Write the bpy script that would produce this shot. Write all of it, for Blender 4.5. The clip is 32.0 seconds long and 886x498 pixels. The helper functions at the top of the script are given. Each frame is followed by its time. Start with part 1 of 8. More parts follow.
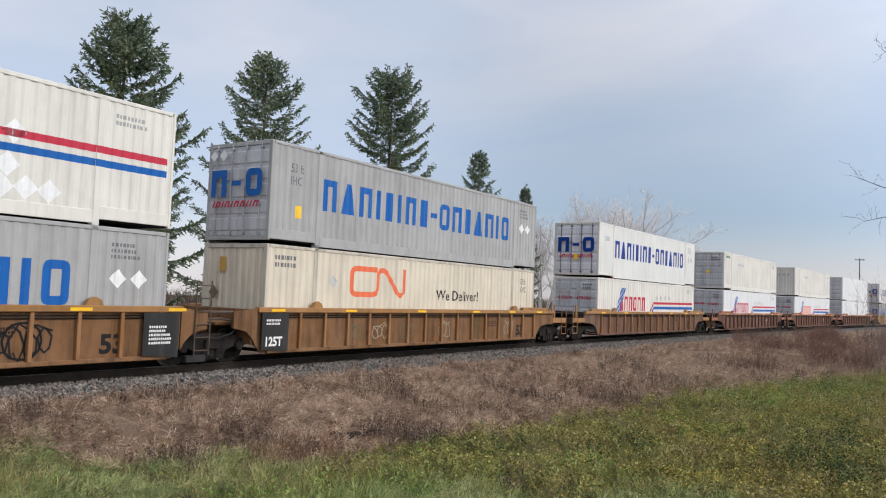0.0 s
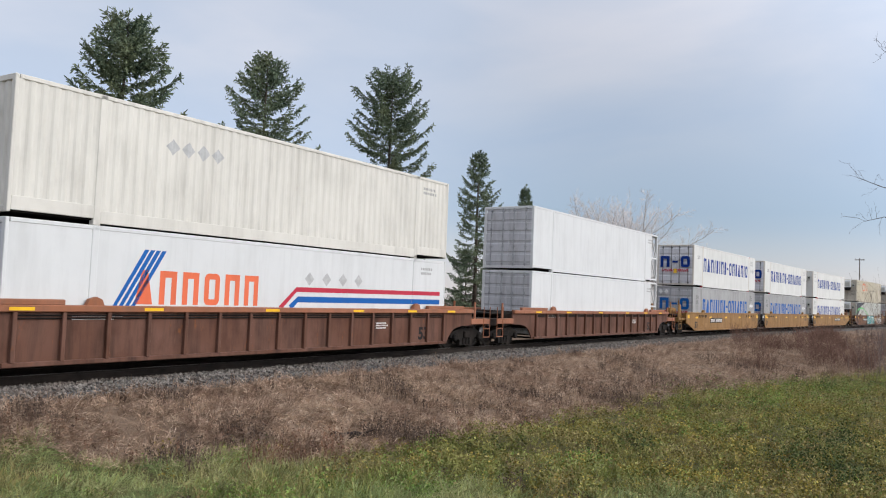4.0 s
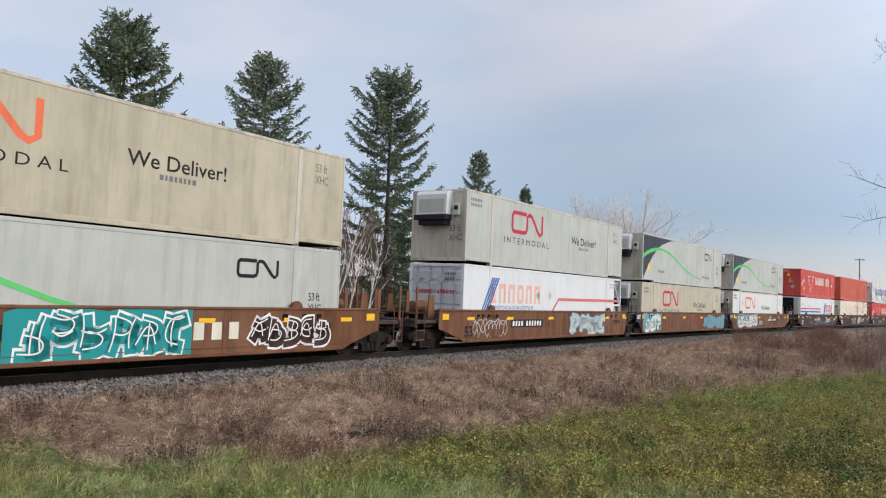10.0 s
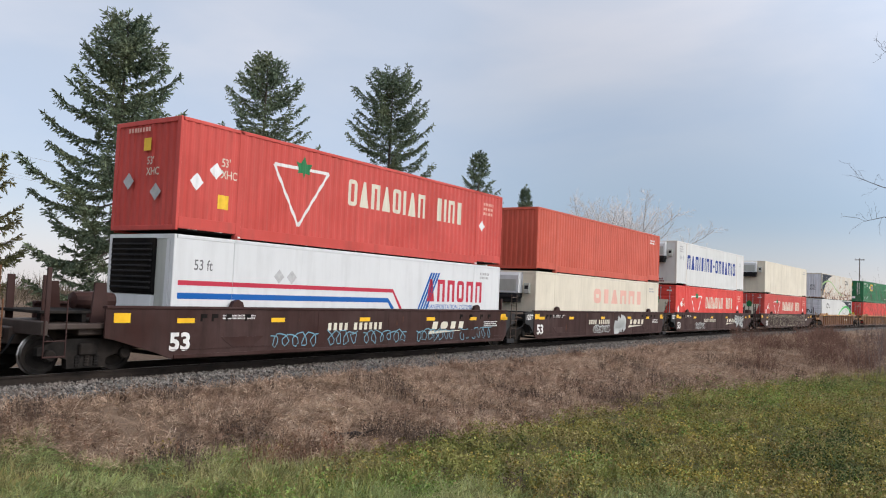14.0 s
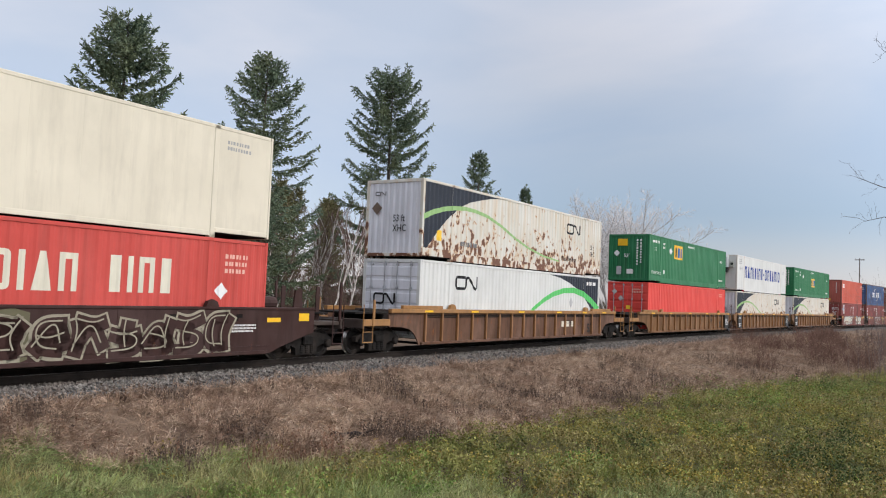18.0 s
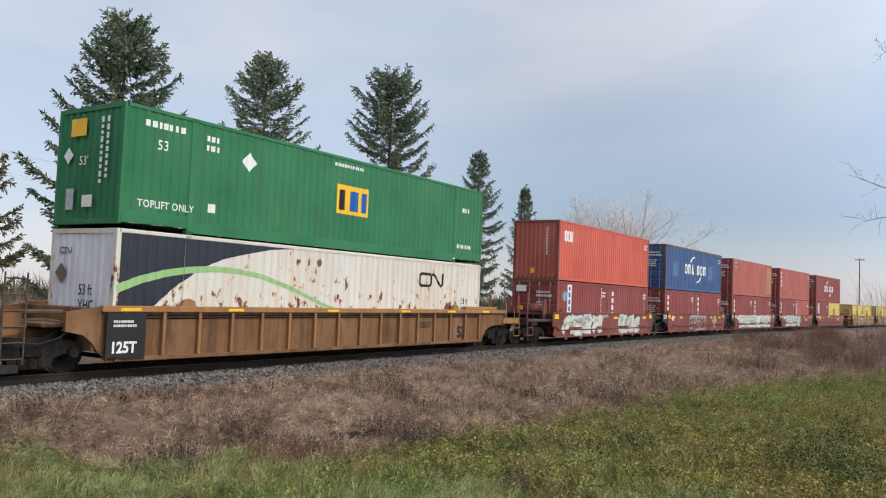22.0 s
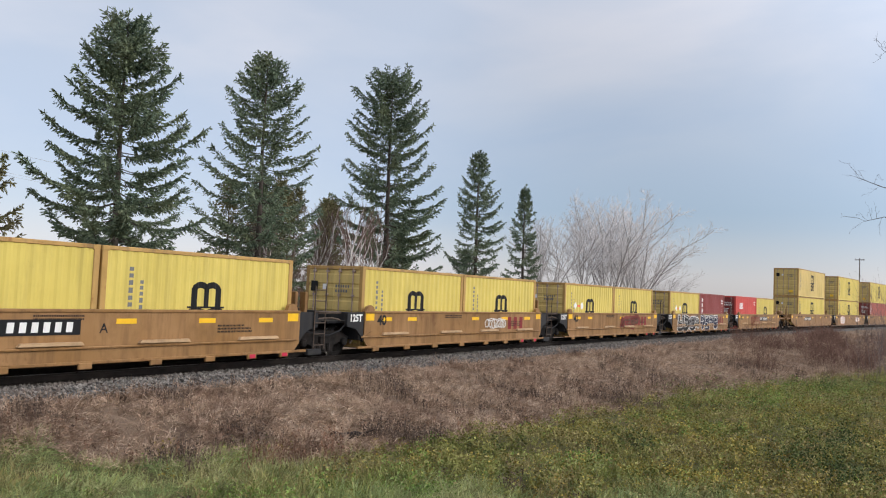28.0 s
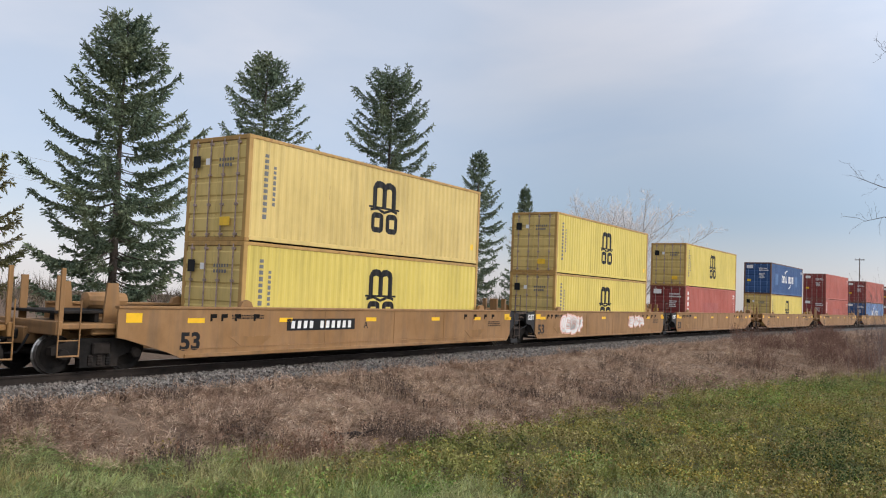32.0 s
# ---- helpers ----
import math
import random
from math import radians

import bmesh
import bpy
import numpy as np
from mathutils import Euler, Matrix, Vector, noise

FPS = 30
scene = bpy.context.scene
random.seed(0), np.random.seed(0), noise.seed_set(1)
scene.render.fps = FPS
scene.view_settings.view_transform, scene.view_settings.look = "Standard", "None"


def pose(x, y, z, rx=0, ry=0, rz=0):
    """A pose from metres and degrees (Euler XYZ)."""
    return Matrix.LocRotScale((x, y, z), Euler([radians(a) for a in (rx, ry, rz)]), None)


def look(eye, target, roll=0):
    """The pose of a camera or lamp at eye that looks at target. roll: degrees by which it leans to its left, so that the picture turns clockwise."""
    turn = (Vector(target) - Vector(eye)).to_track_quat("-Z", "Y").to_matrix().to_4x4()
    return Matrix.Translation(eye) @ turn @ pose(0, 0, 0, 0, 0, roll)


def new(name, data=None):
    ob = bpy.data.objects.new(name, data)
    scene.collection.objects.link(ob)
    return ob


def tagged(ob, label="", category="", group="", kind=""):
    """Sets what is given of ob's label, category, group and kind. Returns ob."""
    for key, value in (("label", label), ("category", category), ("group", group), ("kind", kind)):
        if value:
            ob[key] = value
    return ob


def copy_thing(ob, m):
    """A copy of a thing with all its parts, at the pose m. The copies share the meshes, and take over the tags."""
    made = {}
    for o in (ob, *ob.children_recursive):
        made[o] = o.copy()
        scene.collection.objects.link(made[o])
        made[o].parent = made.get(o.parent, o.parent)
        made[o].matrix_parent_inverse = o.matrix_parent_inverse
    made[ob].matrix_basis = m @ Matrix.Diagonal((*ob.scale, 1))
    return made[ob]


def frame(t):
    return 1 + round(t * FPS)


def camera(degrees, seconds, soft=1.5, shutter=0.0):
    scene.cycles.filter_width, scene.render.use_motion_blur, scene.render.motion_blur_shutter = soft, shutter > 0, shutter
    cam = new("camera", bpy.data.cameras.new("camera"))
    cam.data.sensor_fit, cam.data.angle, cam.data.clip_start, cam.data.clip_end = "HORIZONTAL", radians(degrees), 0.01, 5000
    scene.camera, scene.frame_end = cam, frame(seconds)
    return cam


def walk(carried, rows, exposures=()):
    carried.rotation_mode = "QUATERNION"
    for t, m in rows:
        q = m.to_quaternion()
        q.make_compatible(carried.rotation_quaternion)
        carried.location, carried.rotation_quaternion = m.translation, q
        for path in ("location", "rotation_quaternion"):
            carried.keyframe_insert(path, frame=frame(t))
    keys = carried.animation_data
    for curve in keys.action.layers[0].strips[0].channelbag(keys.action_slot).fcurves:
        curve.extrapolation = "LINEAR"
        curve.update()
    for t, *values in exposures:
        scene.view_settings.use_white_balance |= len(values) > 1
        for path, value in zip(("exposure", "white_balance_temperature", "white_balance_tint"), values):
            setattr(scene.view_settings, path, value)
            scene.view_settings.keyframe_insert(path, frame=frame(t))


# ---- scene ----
# ---------------------------------------------------------------- camera
EYE = (0.0, -17.02, 2.06)
YAW, PITCH, LEAN = radians(57.804), radians(3.25), 2.339
cam = camera(58.52, 32.0, soft=1.1)
AIM = (EYE[0] + 100 * math.sin(YAW) * math.cos(PITCH), EYE[1] + 100 * math.cos(YAW) * math.cos(PITCH), EYE[2] + 100 * math.sin(PITCH))
STAND = look(EYE, AIM, LEAN)
walk(cam, [(0, STAND), (32, STAND)], exposures=[(0, 0.0), (32, 0.0)])

# ---------------------------------------------------------------- the line of the track
K2, K3, BEND_END = -0.00047960, 1.6575e-8, 168.0


def track_y(x):
    if x <= 0:
        return 0.0
    e = min(x, BEND_END)
    y = K2 * e * e + K3 * e ** 3
    return y + (x - e) * (2 * K2 * e + 3 * K3 * e * e)


def track_slope(x):
    e = min(max(x, 0.0), BEND_END)
    return 2 * K2 * e + 3 * K3 * e * e


def along(s):
    """x on the line after s metres of it."""
    if s <= 0:
        return s
    full = BEND_END + (2 * K2) ** 2 * BEND_END ** 3 / 6
    if s <= full:
        return s - (2 * K2) ** 2 * s ** 3 / 6
    return BEND_END + (s - full) / math.hypot(1, track_slope(BEND_END))


GO = (-620.835, 36.065, -72.912, 148.51, -139.077, 48.816)


def travelled(t):
    return sum(g * (t / 32) ** (i + 1) for i, g in enumerate(GO))


def rail_pose(s, half, z=0.0):
    xa, xb = along(s - half), along(s + half)
    ya, yb = track_y(xa), track_y(xb)
    return pose((xa + xb) / 2, (ya + yb) / 2, z, 0, 0, math.degrees(math.atan2(yb - ya, xb - xa)))


# ---------------------------------------------------------------- sky and sun
SUN_DIR = Vector((0.25, -0.80, 0.55)).normalized()
world = bpy.data.worlds.new("overcast_sky")
scene.world = world
world.use_nodes = True
wn, wl = world.node_tree.nodes, world.node_tree.links
wn.clear()


def wnode(kind, operation=None):
    n = wn.new(kind)
    if operation:
        n.operation = operation
    return n


w_out, w_bg = wnode("ShaderNodeOutputWorld"), wnode("ShaderNodeBackground")
w_sky = wnode("ShaderNodeTexSky")
w_sky.sky_type, w_sky.sun_disc = "NISHITA", False
w_sky.sun_elevation, w_sky.sun_rotation = math.asin(SUN_DIR.z), math.atan2(SUN_DIR.x, SUN_DIR.y)
w_sky.air_density, w_sky.dust_density = 1.0, 2.0
w_co = wnode("ShaderNodeTexCoord")
w_sep = wnode("ShaderNodeSeparateXYZ")
wl.new(w_co.outputs["Generated"], w_sep.inputs[0])
# cloud deck: elevation ramp, soft billows, brighter towards the veiled sun
w_ramp = wnode("ShaderNodeValToRGB")
w_ramp.color_ramp.elements[0].position, w_ramp.color_ramp.elements[0].color = 0.0, (0.86, 0.82, 0.83, 1)
w_ramp.color_ramp.elements[1].position, w_ramp.color_ramp.elements[1].color = 0.5, (0.63, 0.67, 0.76, 1)
for where, col in ((0.035, (0.80, 0.80, 0.86, 1)), (0.09, (0.59, 0.67, 0.82, 1)), (0.16, (0.55, 0.63, 0.79, 1)), (0.27, (0.57, 0.63, 0.75, 1))):
    w_ramp.color_ramp.elements.new(where).color = col
wl.new(w_sep.outputs["Z"], w_ramp.inputs[0])
w_map = wnode("ShaderNodeMapping")
w_map.inputs["Scale"].default_value = (1.0, 1.0, 3.2)
wl.new(w_co.outputs["Generated"], w_map.inputs[0])
w_noise = wnode("ShaderNodeTexNoise")
for key, value in (("Scale", 2.1), ("Detail", 5.0), ("Roughness", 0.5), ("Distortion", 0.4)):
    w_noise.inputs[key].default_value = value
wl.new(w_map.outputs[0], w_noise.inputs["Vector"])
w_bill = wnode("ShaderNodeMapRange")
for i, v in enumerate((0.40, 0.62, 0.0, 0.85)):
    w_bill.inputs[i + 1].default_value = v
wl.new(w_noise.outputs["Fac"], w_bill.inputs[0])
w_mix = wnode("ShaderNodeMix")
w_mix.data_type = "RGBA"
w_mix.inputs[7].default_value = (0.78, 0.77, 0.82, 1)
w_high = wnode("ShaderNodeMapRange")
for i, v in enumerate((0.10, 0.30, 0.12, 1.0)):
    w_high.inputs[i + 1].default_value = v
wl.new(w_sep.outputs["Z"], w_high.inputs[0])
w_amt = wnode("ShaderNodeMath", "MULTIPLY")
wl.new(w_bill.outputs[0], w_amt.inputs[0])
wl.new(w_high.outputs[0], w_amt.inputs[1])
wl.new(w_amt.outputs[0], w_mix.inputs[0])
wl.new(w_ramp.outputs[0], w_mix.inputs[6])
w_dot = wnode("ShaderNodeVectorMath", "DOT_PRODUCT")
w_dot.inputs[1].default_value = SUN_DIR
wl.new(w_co.outputs["Generated"], w_dot.inputs[0])
w_gl = wnode("ShaderNodeMapRange")
w_gl.interpolation_type = "SMOOTHSTEP"
for i, v in enumerate((0.0, 1.0, 1.0, 2.6)):
    w_gl.inputs[i + 1].default_value = v
wl.new(w_dot.outputs["Value"], w_gl.inputs[0])
w_east = wnode("ShaderNodeVectorMath", "DOT_PRODUCT")
w_east.inputs[1].default_value = (0.985, 0.17, 0.0)
wl.new(w_co.outputs["Generated"], w_east.inputs[0])
w_eastk = wnode("ShaderNodeMapRange")
for i, v in enumerate((0.86, 1.0, 1.02, 0.72)):
    w_eastk.inputs[i + 1].default_value = v
wl.new(w_east.outputs["Value"], w_eastk.inputs[0])
w_both = wnode("ShaderNodeMath", "MULTIPLY")
wl.new(w_gl.outputs[0], w_both.inputs[0])
wl.new(w_eastk.outputs[0], w_both.inputs[1])
# a rain-blue band low in the east
w_band = wnode("ShaderNodeValToRGB")
w_band.color_ramp.elements[0].position, w_band.color_ramp.elements[0].color = 0.03, (0, 0, 0, 1)
w_band.color_ramp.elements[1].position, w_band.color_ramp.elements[1].color = 0.30, (0, 0, 0, 1)
w_band.color_ramp.elements.new(0.11).color = (1, 1, 1, 1)
wl.new(w_sep.outputs["Z"], w_band.inputs[0])
w_side = wnode("ShaderNodeMapRange")
for i, v in enumerate((0.84, 0.98, 0.0, 1.0)):
    w_side.inputs[i + 1].default_value = v
wl.new(w_east.outputs["Value"], w_side.inputs[0])
w_rain = wnode("ShaderNodeMath", "MULTIPLY")
wl.new(w_band.outputs[0], w_rain.inputs[0])
wl.new(w_side.outputs[0], w_rain.inputs[1])
w_blue = wnode("ShaderNodeMix")
w_blue.data_type = "RGBA"
w_blue.inputs[6].default_value, w_blue.inputs[7].default_value = (1, 1, 1, 1), (0.72, 0.84, 0.93, 1)
wl.new(w_rain.outputs[0], w_blue.inputs[0])
w_tone = wnode("ShaderNodeVectorMath", "MULTIPLY")
wl.new(w_mix.outputs[2], w_tone.inputs[0])
wl.new(w_blue.outputs[2], w_tone.inputs[1])
w_mul = wnode("ShaderNodeVectorMath", "SCALE")
wl.new(w_tone.outputs[0], w_mul.inputs[0])
wl.new(w_both.outputs[0], w_mul.inputs["Scale"])
w_skyk = wnode("ShaderNodeVectorMath", "SCALE")
w_skyk.inputs["Scale"].default_value = 0.05
wl.new(w_sky.outputs[0], w_skyk.inputs[0])
w_add = wnode("ShaderNodeVectorMath", "ADD")
wl.new(w_mul.outputs[0], w_add.inputs[0])
wl.new(w_skyk.outputs[0], w_add.inputs[1])
w_bg.inputs["Strength"].default_value = 0.80
wl.new(w_add.outputs[0], w_bg.inputs["Color"])
wl.new(w_bg.outputs[0], w_out.inputs[0])

sun_data = bpy.data.lights.new("sun", "SUN")
sun_data.energy, sun_data.angle, sun_data.color = 1.35, radians(14), (1.0, 0.95, 0.88)
sun = new("sun", sun_data)
sun.matrix_world = look(SUN_DIR * 50, (0, 0, 0))

# ---------------------------------------------------------------- materials
MATS = {}


def nodes_of(name):
    m = bpy.data.materials.new(name)
    m.use_nodes = True
    t = m.node_tree
    b = t.nodes["Principled BSDF"]
    return m, t, b


def tnode(t, kind, ins=(), operation=None, data_type=None):
    n = t.nodes.new(kind)
    if operation:
        n.operation = operation
    if data_type:
        n.data_type = data_type
    for key, value in ins:
        n.inputs[key].default_value = value
    return n


def noise_at(t, co, scale, stretch=(1, 1, 1), detail=4.0, rough=0.55, dist=0.0):
    mp = tnode(t, "ShaderNodeMapping", (("Scale", stretch),))
    t.links.new(co, mp.inputs[0])
    n = tnode(t, "ShaderNodeTexNoise", (("Scale", scale), ("Detail", detail), ("Roughness", rough), ("Distortion", dist)))
    t.links.new(mp.outputs[0], n.inputs["Vector"])
    return n.outputs["Fac"]


def ranged(t, val, a, b, lo=0.0, hi=1.0):
    r = tnode(t, "ShaderNodeMapRange", ((1, a), (2, b), (3, lo), (4, hi)))
    t.links.new(val, r.inputs[0])
    return r.outputs[0]


def blend(t, fac, a, b):
    """Mix of two colours; each is a tuple or a socket."""
    n = tnode(t, "ShaderNodeMix", data_type="RGBA")
    for key, v in ((0, fac), (6, a), (7, b)):
        if isinstance(v, tuple):
            n.inputs[key].default_value = (*v, 1)
        elif isinstance(v, float):
            n.inputs[key].default_value = v
        else:
            t.links.new(v, n.inputs[key])
    return n.outputs[2]


def times(t, a, b):
    n = tnode(t, "ShaderNodeMath", operation="MULTIPLY")
    for i, v in enumerate((a, b)):
        if isinstance(v, (int, float)):
            n.inputs[i].default_value = v
        else:
            t.links.new(v, n.inputs[i])
    return n.outputs[0]


def bump(t, b, height, strength=0.2, dist=0.02):
    n = tnode(t, "ShaderNodeBump", (("Strength", strength), ("Distance", dist)))
    t.links.new(height, n.inputs["Height"])
    t.links.new(n.outputs[0], b.inputs["Normal"])


def coords(t, space="Object"):
    """Coordinates with an offset of its own for each object."""
    co = tnode(t, "ShaderNodeTexCoord").outputs[space]
    rnd = tnode(t, "ShaderNodeObjectInfo").outputs["Random"]
    sc = times(t, rnd, 37.0)
    add = tnode(t, "ShaderNodeVectorMath", operation="ADD")
    t.links.new(co, add.inputs[0])
    t.links.new(sc, add.inputs[1])
    return add.outputs[0]


def paint(name, col, fade=0.25, grime=0.35, rust=0.12, rough=0.5, grime_col=(0.10, 0.085, 0.07), rust_col=(0.16, 0.055, 0.02), spec=0.2):
    """Weathered enamel on steel: chalky fading, run-down streaks of dirt, rust blooms."""
    if name in MATS:
        return MATS[name]
    m, t, b = nodes_of(name)
    co = coords(t)
    pale = tuple(min(0.9, c * (1 + 0.25 * fade) + 0.05 * fade) for c in col)
    dark = tuple(c * (1 - 0.22 * fade) for c in col)
    big = noise_at(t, co, 0.55, detail=3)
    c1 = blend(t, ranged(t, big, 0.3, 0.7), dark, pale)
    streak = noise_at(t, co, 3.2, (1, 1, 0.10), detail=5, rough=0.65)
    c2 = blend(t, times(t, ranged(t, streak, 0.47, 0.72), grime), c1, grime_col)
    scuff = noise_at(t, co, 1.5, (1, 1, 0.7), detail=7, rough=0.7)
    c2 = blend(t, times(t, ranged(t, scuff, 0.48, 0.70), 0.75 * grime), c2, tuple(0.45 * c for c in col))
    spots = noise_at(t, co, 2.6, (1, 1, 0.45), detail=8, rough=0.72)
    c3 = blend(t, times(t, ranged(t, spots, 0.66 - 0.10 * rust, 0.74), min(1.0, rust * 2.2)), c2, rust_col)
    t.links.new(c3, b.inputs["Base Color"])
    t.links.new(ranged(t, streak, 0.3, 0.8, rough - 0.08, rough + 0.22), b.inputs["Roughness"])
    b.inputs["Specular IOR Level"].default_value = spec
    bump(t, b, noise_at(t, co, 9.0, detail=3), 0.08, 0.01)
    MATS[name] = m
    return m


def simple(name, col, rough=0.6, metal=0.0, vary=0.3, scale=6.0, bumpy=0.15, spec=0.2):
    if name in MATS:
        return MATS[name]
    m, t, b = nodes_of(name)
    co = coords(t)
    n1, n2 = noise_at(t, co, scale), noise_at(t, co, scale * 0.17, detail=2)
    c1 = blend(t, ranged(t, n1, 0.3, 0.7), tuple(c * (1 - vary) for c in col), tuple(min(0.95, c * (1 + vary)) for c in col))
    c2 = blend(t, times(t, ranged(t, n2, 0.45, 0.75), 0.5 * vary), c1, (0.12, 0.09, 0.07))
    t.links.new(c2, b.inputs["Base Color"])
    b.inputs["Roughness"].default_value, b.inputs["Metallic"].default_value = rough, metal
    b.inputs["Specular IOR Level"].default_value = spec
    bump(t, b, n1, bumpy, 0.01)
    MATS[name] = m
    return m


# ---------------------------------------------------------------- mesh helpers
class Mesh:
    """Collects vertices and faces of one part."""

    def __init__(self):
        self.v, self.f = [], []

    def face(self, pts):
        n = len(self.v)
        self.v += [tuple(p) for p in pts]
        self.f.append(tuple(range(n, n + len(pts))))
        return self

    def box(self, x0, x1, y0, y1, z0, z1, c=0.0):
        """A box; c is its chamfer."""
        if c <= 0:
            n = len(self.v)
            self.v += [(x, y, z) for x in (x0, x1) for y in (y0, y1) for z in (z0, z1)]
            for q in ((0, 1, 3, 2), (4, 6, 7, 5), (0, 4, 5, 1), (2, 3, 7, 6), (0, 2, 6, 4), (1, 5, 7, 3)):
                self.f.append(tuple(n + i for i in q))
            return self
        n = len(self.v)
        ctr = Vector(((x0 + x1) / 2, (y0 + y1) / 2, (z0 + z1) / 2))
        h = ((x1 - x0) / 2, (y1 - y0) / 2, (z1 - z0) / 2)
        idx = {}
        for sx in (-1, 1):
            for sy in (-1, 1):
                for sz in (-1, 1):
                    s = (sx, sy, sz)
                    for ax in range(3):
                        p = [ctr[i] + s[i] * (h[i] if i == ax else h[i] - c) for i in range(3)]
                        idx[s, ax] = len(self.v)
                        self.v.append(tuple(p))
        for ax in range(3):
            o = [i for i in range(3) if i != ax]
            for sg in (-1, 1):
                def key(a, bb):
                    s = [0, 0, 0]
                    s[ax], s[o[0]], s[o[1]] = sg, a, bb
                    return tuple(s)
                self.f.append(tuple(idx[key(a, bb), ax] for a, bb in ((-1, -1), (1, -1), (1, 1), (-1, 1))))
        for ax in range(3):
            o = [i for i in range(3) if i != ax]
            for a in (-1, 1):
                for bb in (-1, 1):
                    def k2(e):
                        s = [0, 0, 0]
                        s[ax], s[o[0]], s[o[1]] = e, a, bb
                        return tuple(s)
                    self.f.append((idx[k2(-1), o[0]], idx[k2(1), o[0]], idx[k2(1), o[1]], idx[k2(-1), o[1]]))
        for sx in (-1, 1):
            for sy in (-1, 1):
                for sz in (-1, 1):
                    s = (sx, sy, sz)
                    self.f.append((idx[s, 0], idx[s, 1], idx[s, 2]))
        return self

    def prism(self, outline, y0, y1):
        """An outline in x, z pulled from y0 to y1."""
        n, k = len(self.v), len(outline)
        self.v += [(x, y0, z) for x, z in outline] + [(x, y1, z) for x, z in outline]
        self.f += [tuple(range(n, n + k)), tuple(range(n + 2 * k - 1, n + k - 1, -1))]
        for i in range(k):
            j = (i + 1) % k
            self.f.append((n + i, n + k + i, n + k + j, n + j))
        return self

    def tube(self, pts, r0, r1=None, sides=6):
        """A tapered tube along points."""
        r1 = r0 if r1 is None else r1
        n0, k = len(self.v), len(pts)
        for i, p in enumerate(pts):
            a, b = Vector(pts[max(i - 1, 0)]), Vector(pts[min(i + 1, k - 1)])
            d = (b - a).normalized()
            u = d.orthogonal().normalized()
            w = d.cross(u)
            r = r0 + (r1 - r0) * i / max(k - 1, 1)
            for q in range(sides):
                an = 2 * math.pi * q / sides
                self.v.append(tuple(Vector(p) + (u * math.cos(an) + w * math.sin(an)) * r))
        for i in range(k - 1):
            for q in range(sides):
                a, b = n0 + i * sides + q, n0 + i * sides + (q + 1) % sides
                self.f.append((a, b, b + sides, a + sides))
        self.f.append(tuple(range(n0 + sides - 1, n0 - 1, -1)))
        self.f.append(tuple(range(n0 + (k - 1) * sides, n0 + k * sides)))
        return self

    def lathe(self, profile, axis="y", sides=20, at=(0, 0, 0)):
        """profile: (radius, offset along axis) pairs."""
        n0 = len(self.v)
        for r, o in profile:
            for q in range(sides):
                an = 2 * math.pi * q / sides
                a, b = r * math.cos(an), r * math.sin(an)
                p = (a, o, b) if axis == "y" else (a, b, o) if axis == "z" else (o, a, b)
                self.v.append(tuple(p[i] + at[i] for i in range(3)))
        for i in range(len(profile) - 1):
            for q in range(sides):
                a, b = n0 + i * sides + q, n0 + i * sides + (q + 1) % sides
                self.f.append((a, b, b + sides, a + sides))
        self.f.append(tuple(range(n0, n0 + sides)))
        m = n0 + (len(profile) - 1) * sides
        self.f.append(tuple(range(m + sides - 1, m - 1, -1)))
        return self

    def data(self, name):
        me = bpy.data.meshes.new(name)
        me.from_pydata(self.v, [], self.f)
        bm = bmesh.new()
        bm.from_mesh(me)
        bmesh.ops.recalc_face_normals(bm, faces=bm.faces)
        bm.to_mesh(me)
        bm.free()
        return me


STORE = {}


def shared(name, key, make, mat, parent, at=None, label=""):
    """A part whose mesh is shared by all parts with the same key."""
    full = (name, key)
    if full not in STORE:
        me = make().data(name)
        me.materials.append(mat)
        STORE[full] = me
    ob = new(name, STORE[full])
    ob.material_slots[0].link = "OBJECT"
    ob.material_slots[0].material = mat
    ob.parent = parent
    if at is not None:
        ob.location = at
    if label:
        ob["label"] = label
    return ob


def part(name, mesh, mat, parent, label="", smooth=False):
    me = mesh.data(name) if isinstance(mesh, Mesh) else mesh
    me.materials.append(mat)
    if smooth:
        me.polygons.foreach_set("use_smooth", [True] * len(me.polygons))
    ob = new(name, me)
    ob.parent = parent
    if label:
        ob["label"] = label
    return ob


def thing(name, label, category, group="", kind=""):
    return tagged(new(name), label, category, group, kind)


# ---------------------------------------------------------------- paints
WHITE = paint("white_enamel", (0.615, 0.615, 0.585), 0.2, 0.12, 0.04)
BRIGHT = paint("bright_white_enamel", (0.625, 0.635, 0.63), 0.12, 0.10, 0.03)
CREAM = paint("cream_enamel", (0.455, 0.405, 0.30), 0.25, 0.2, 0.06)
CHALK = paint("chalk_white_enamel", (0.64, 0.618, 0.56), 0.2, 0.2, 0.05)
SAND = paint("sand_cream_enamel", (0.61, 0.545, 0.43), 0.25, 0.25, 0.08)
BEIGE = paint("beige_enamel", (0.45, 0.40, 0.29), 0.3, 0.28, 0.10)
PALE = paint("pale_grey_enamel", (0.43, 0.44, 0.395), 0.25, 0.2, 0.05)
GREY = paint("grey_enamel", (0.345, 0.345, 0.338), 0.25, 0.25, 0.05)
SILVER = paint("silver_aluminium", (0.50, 0.50, 0.515), 0.25, 0.35, 0.12, rough=0.42)


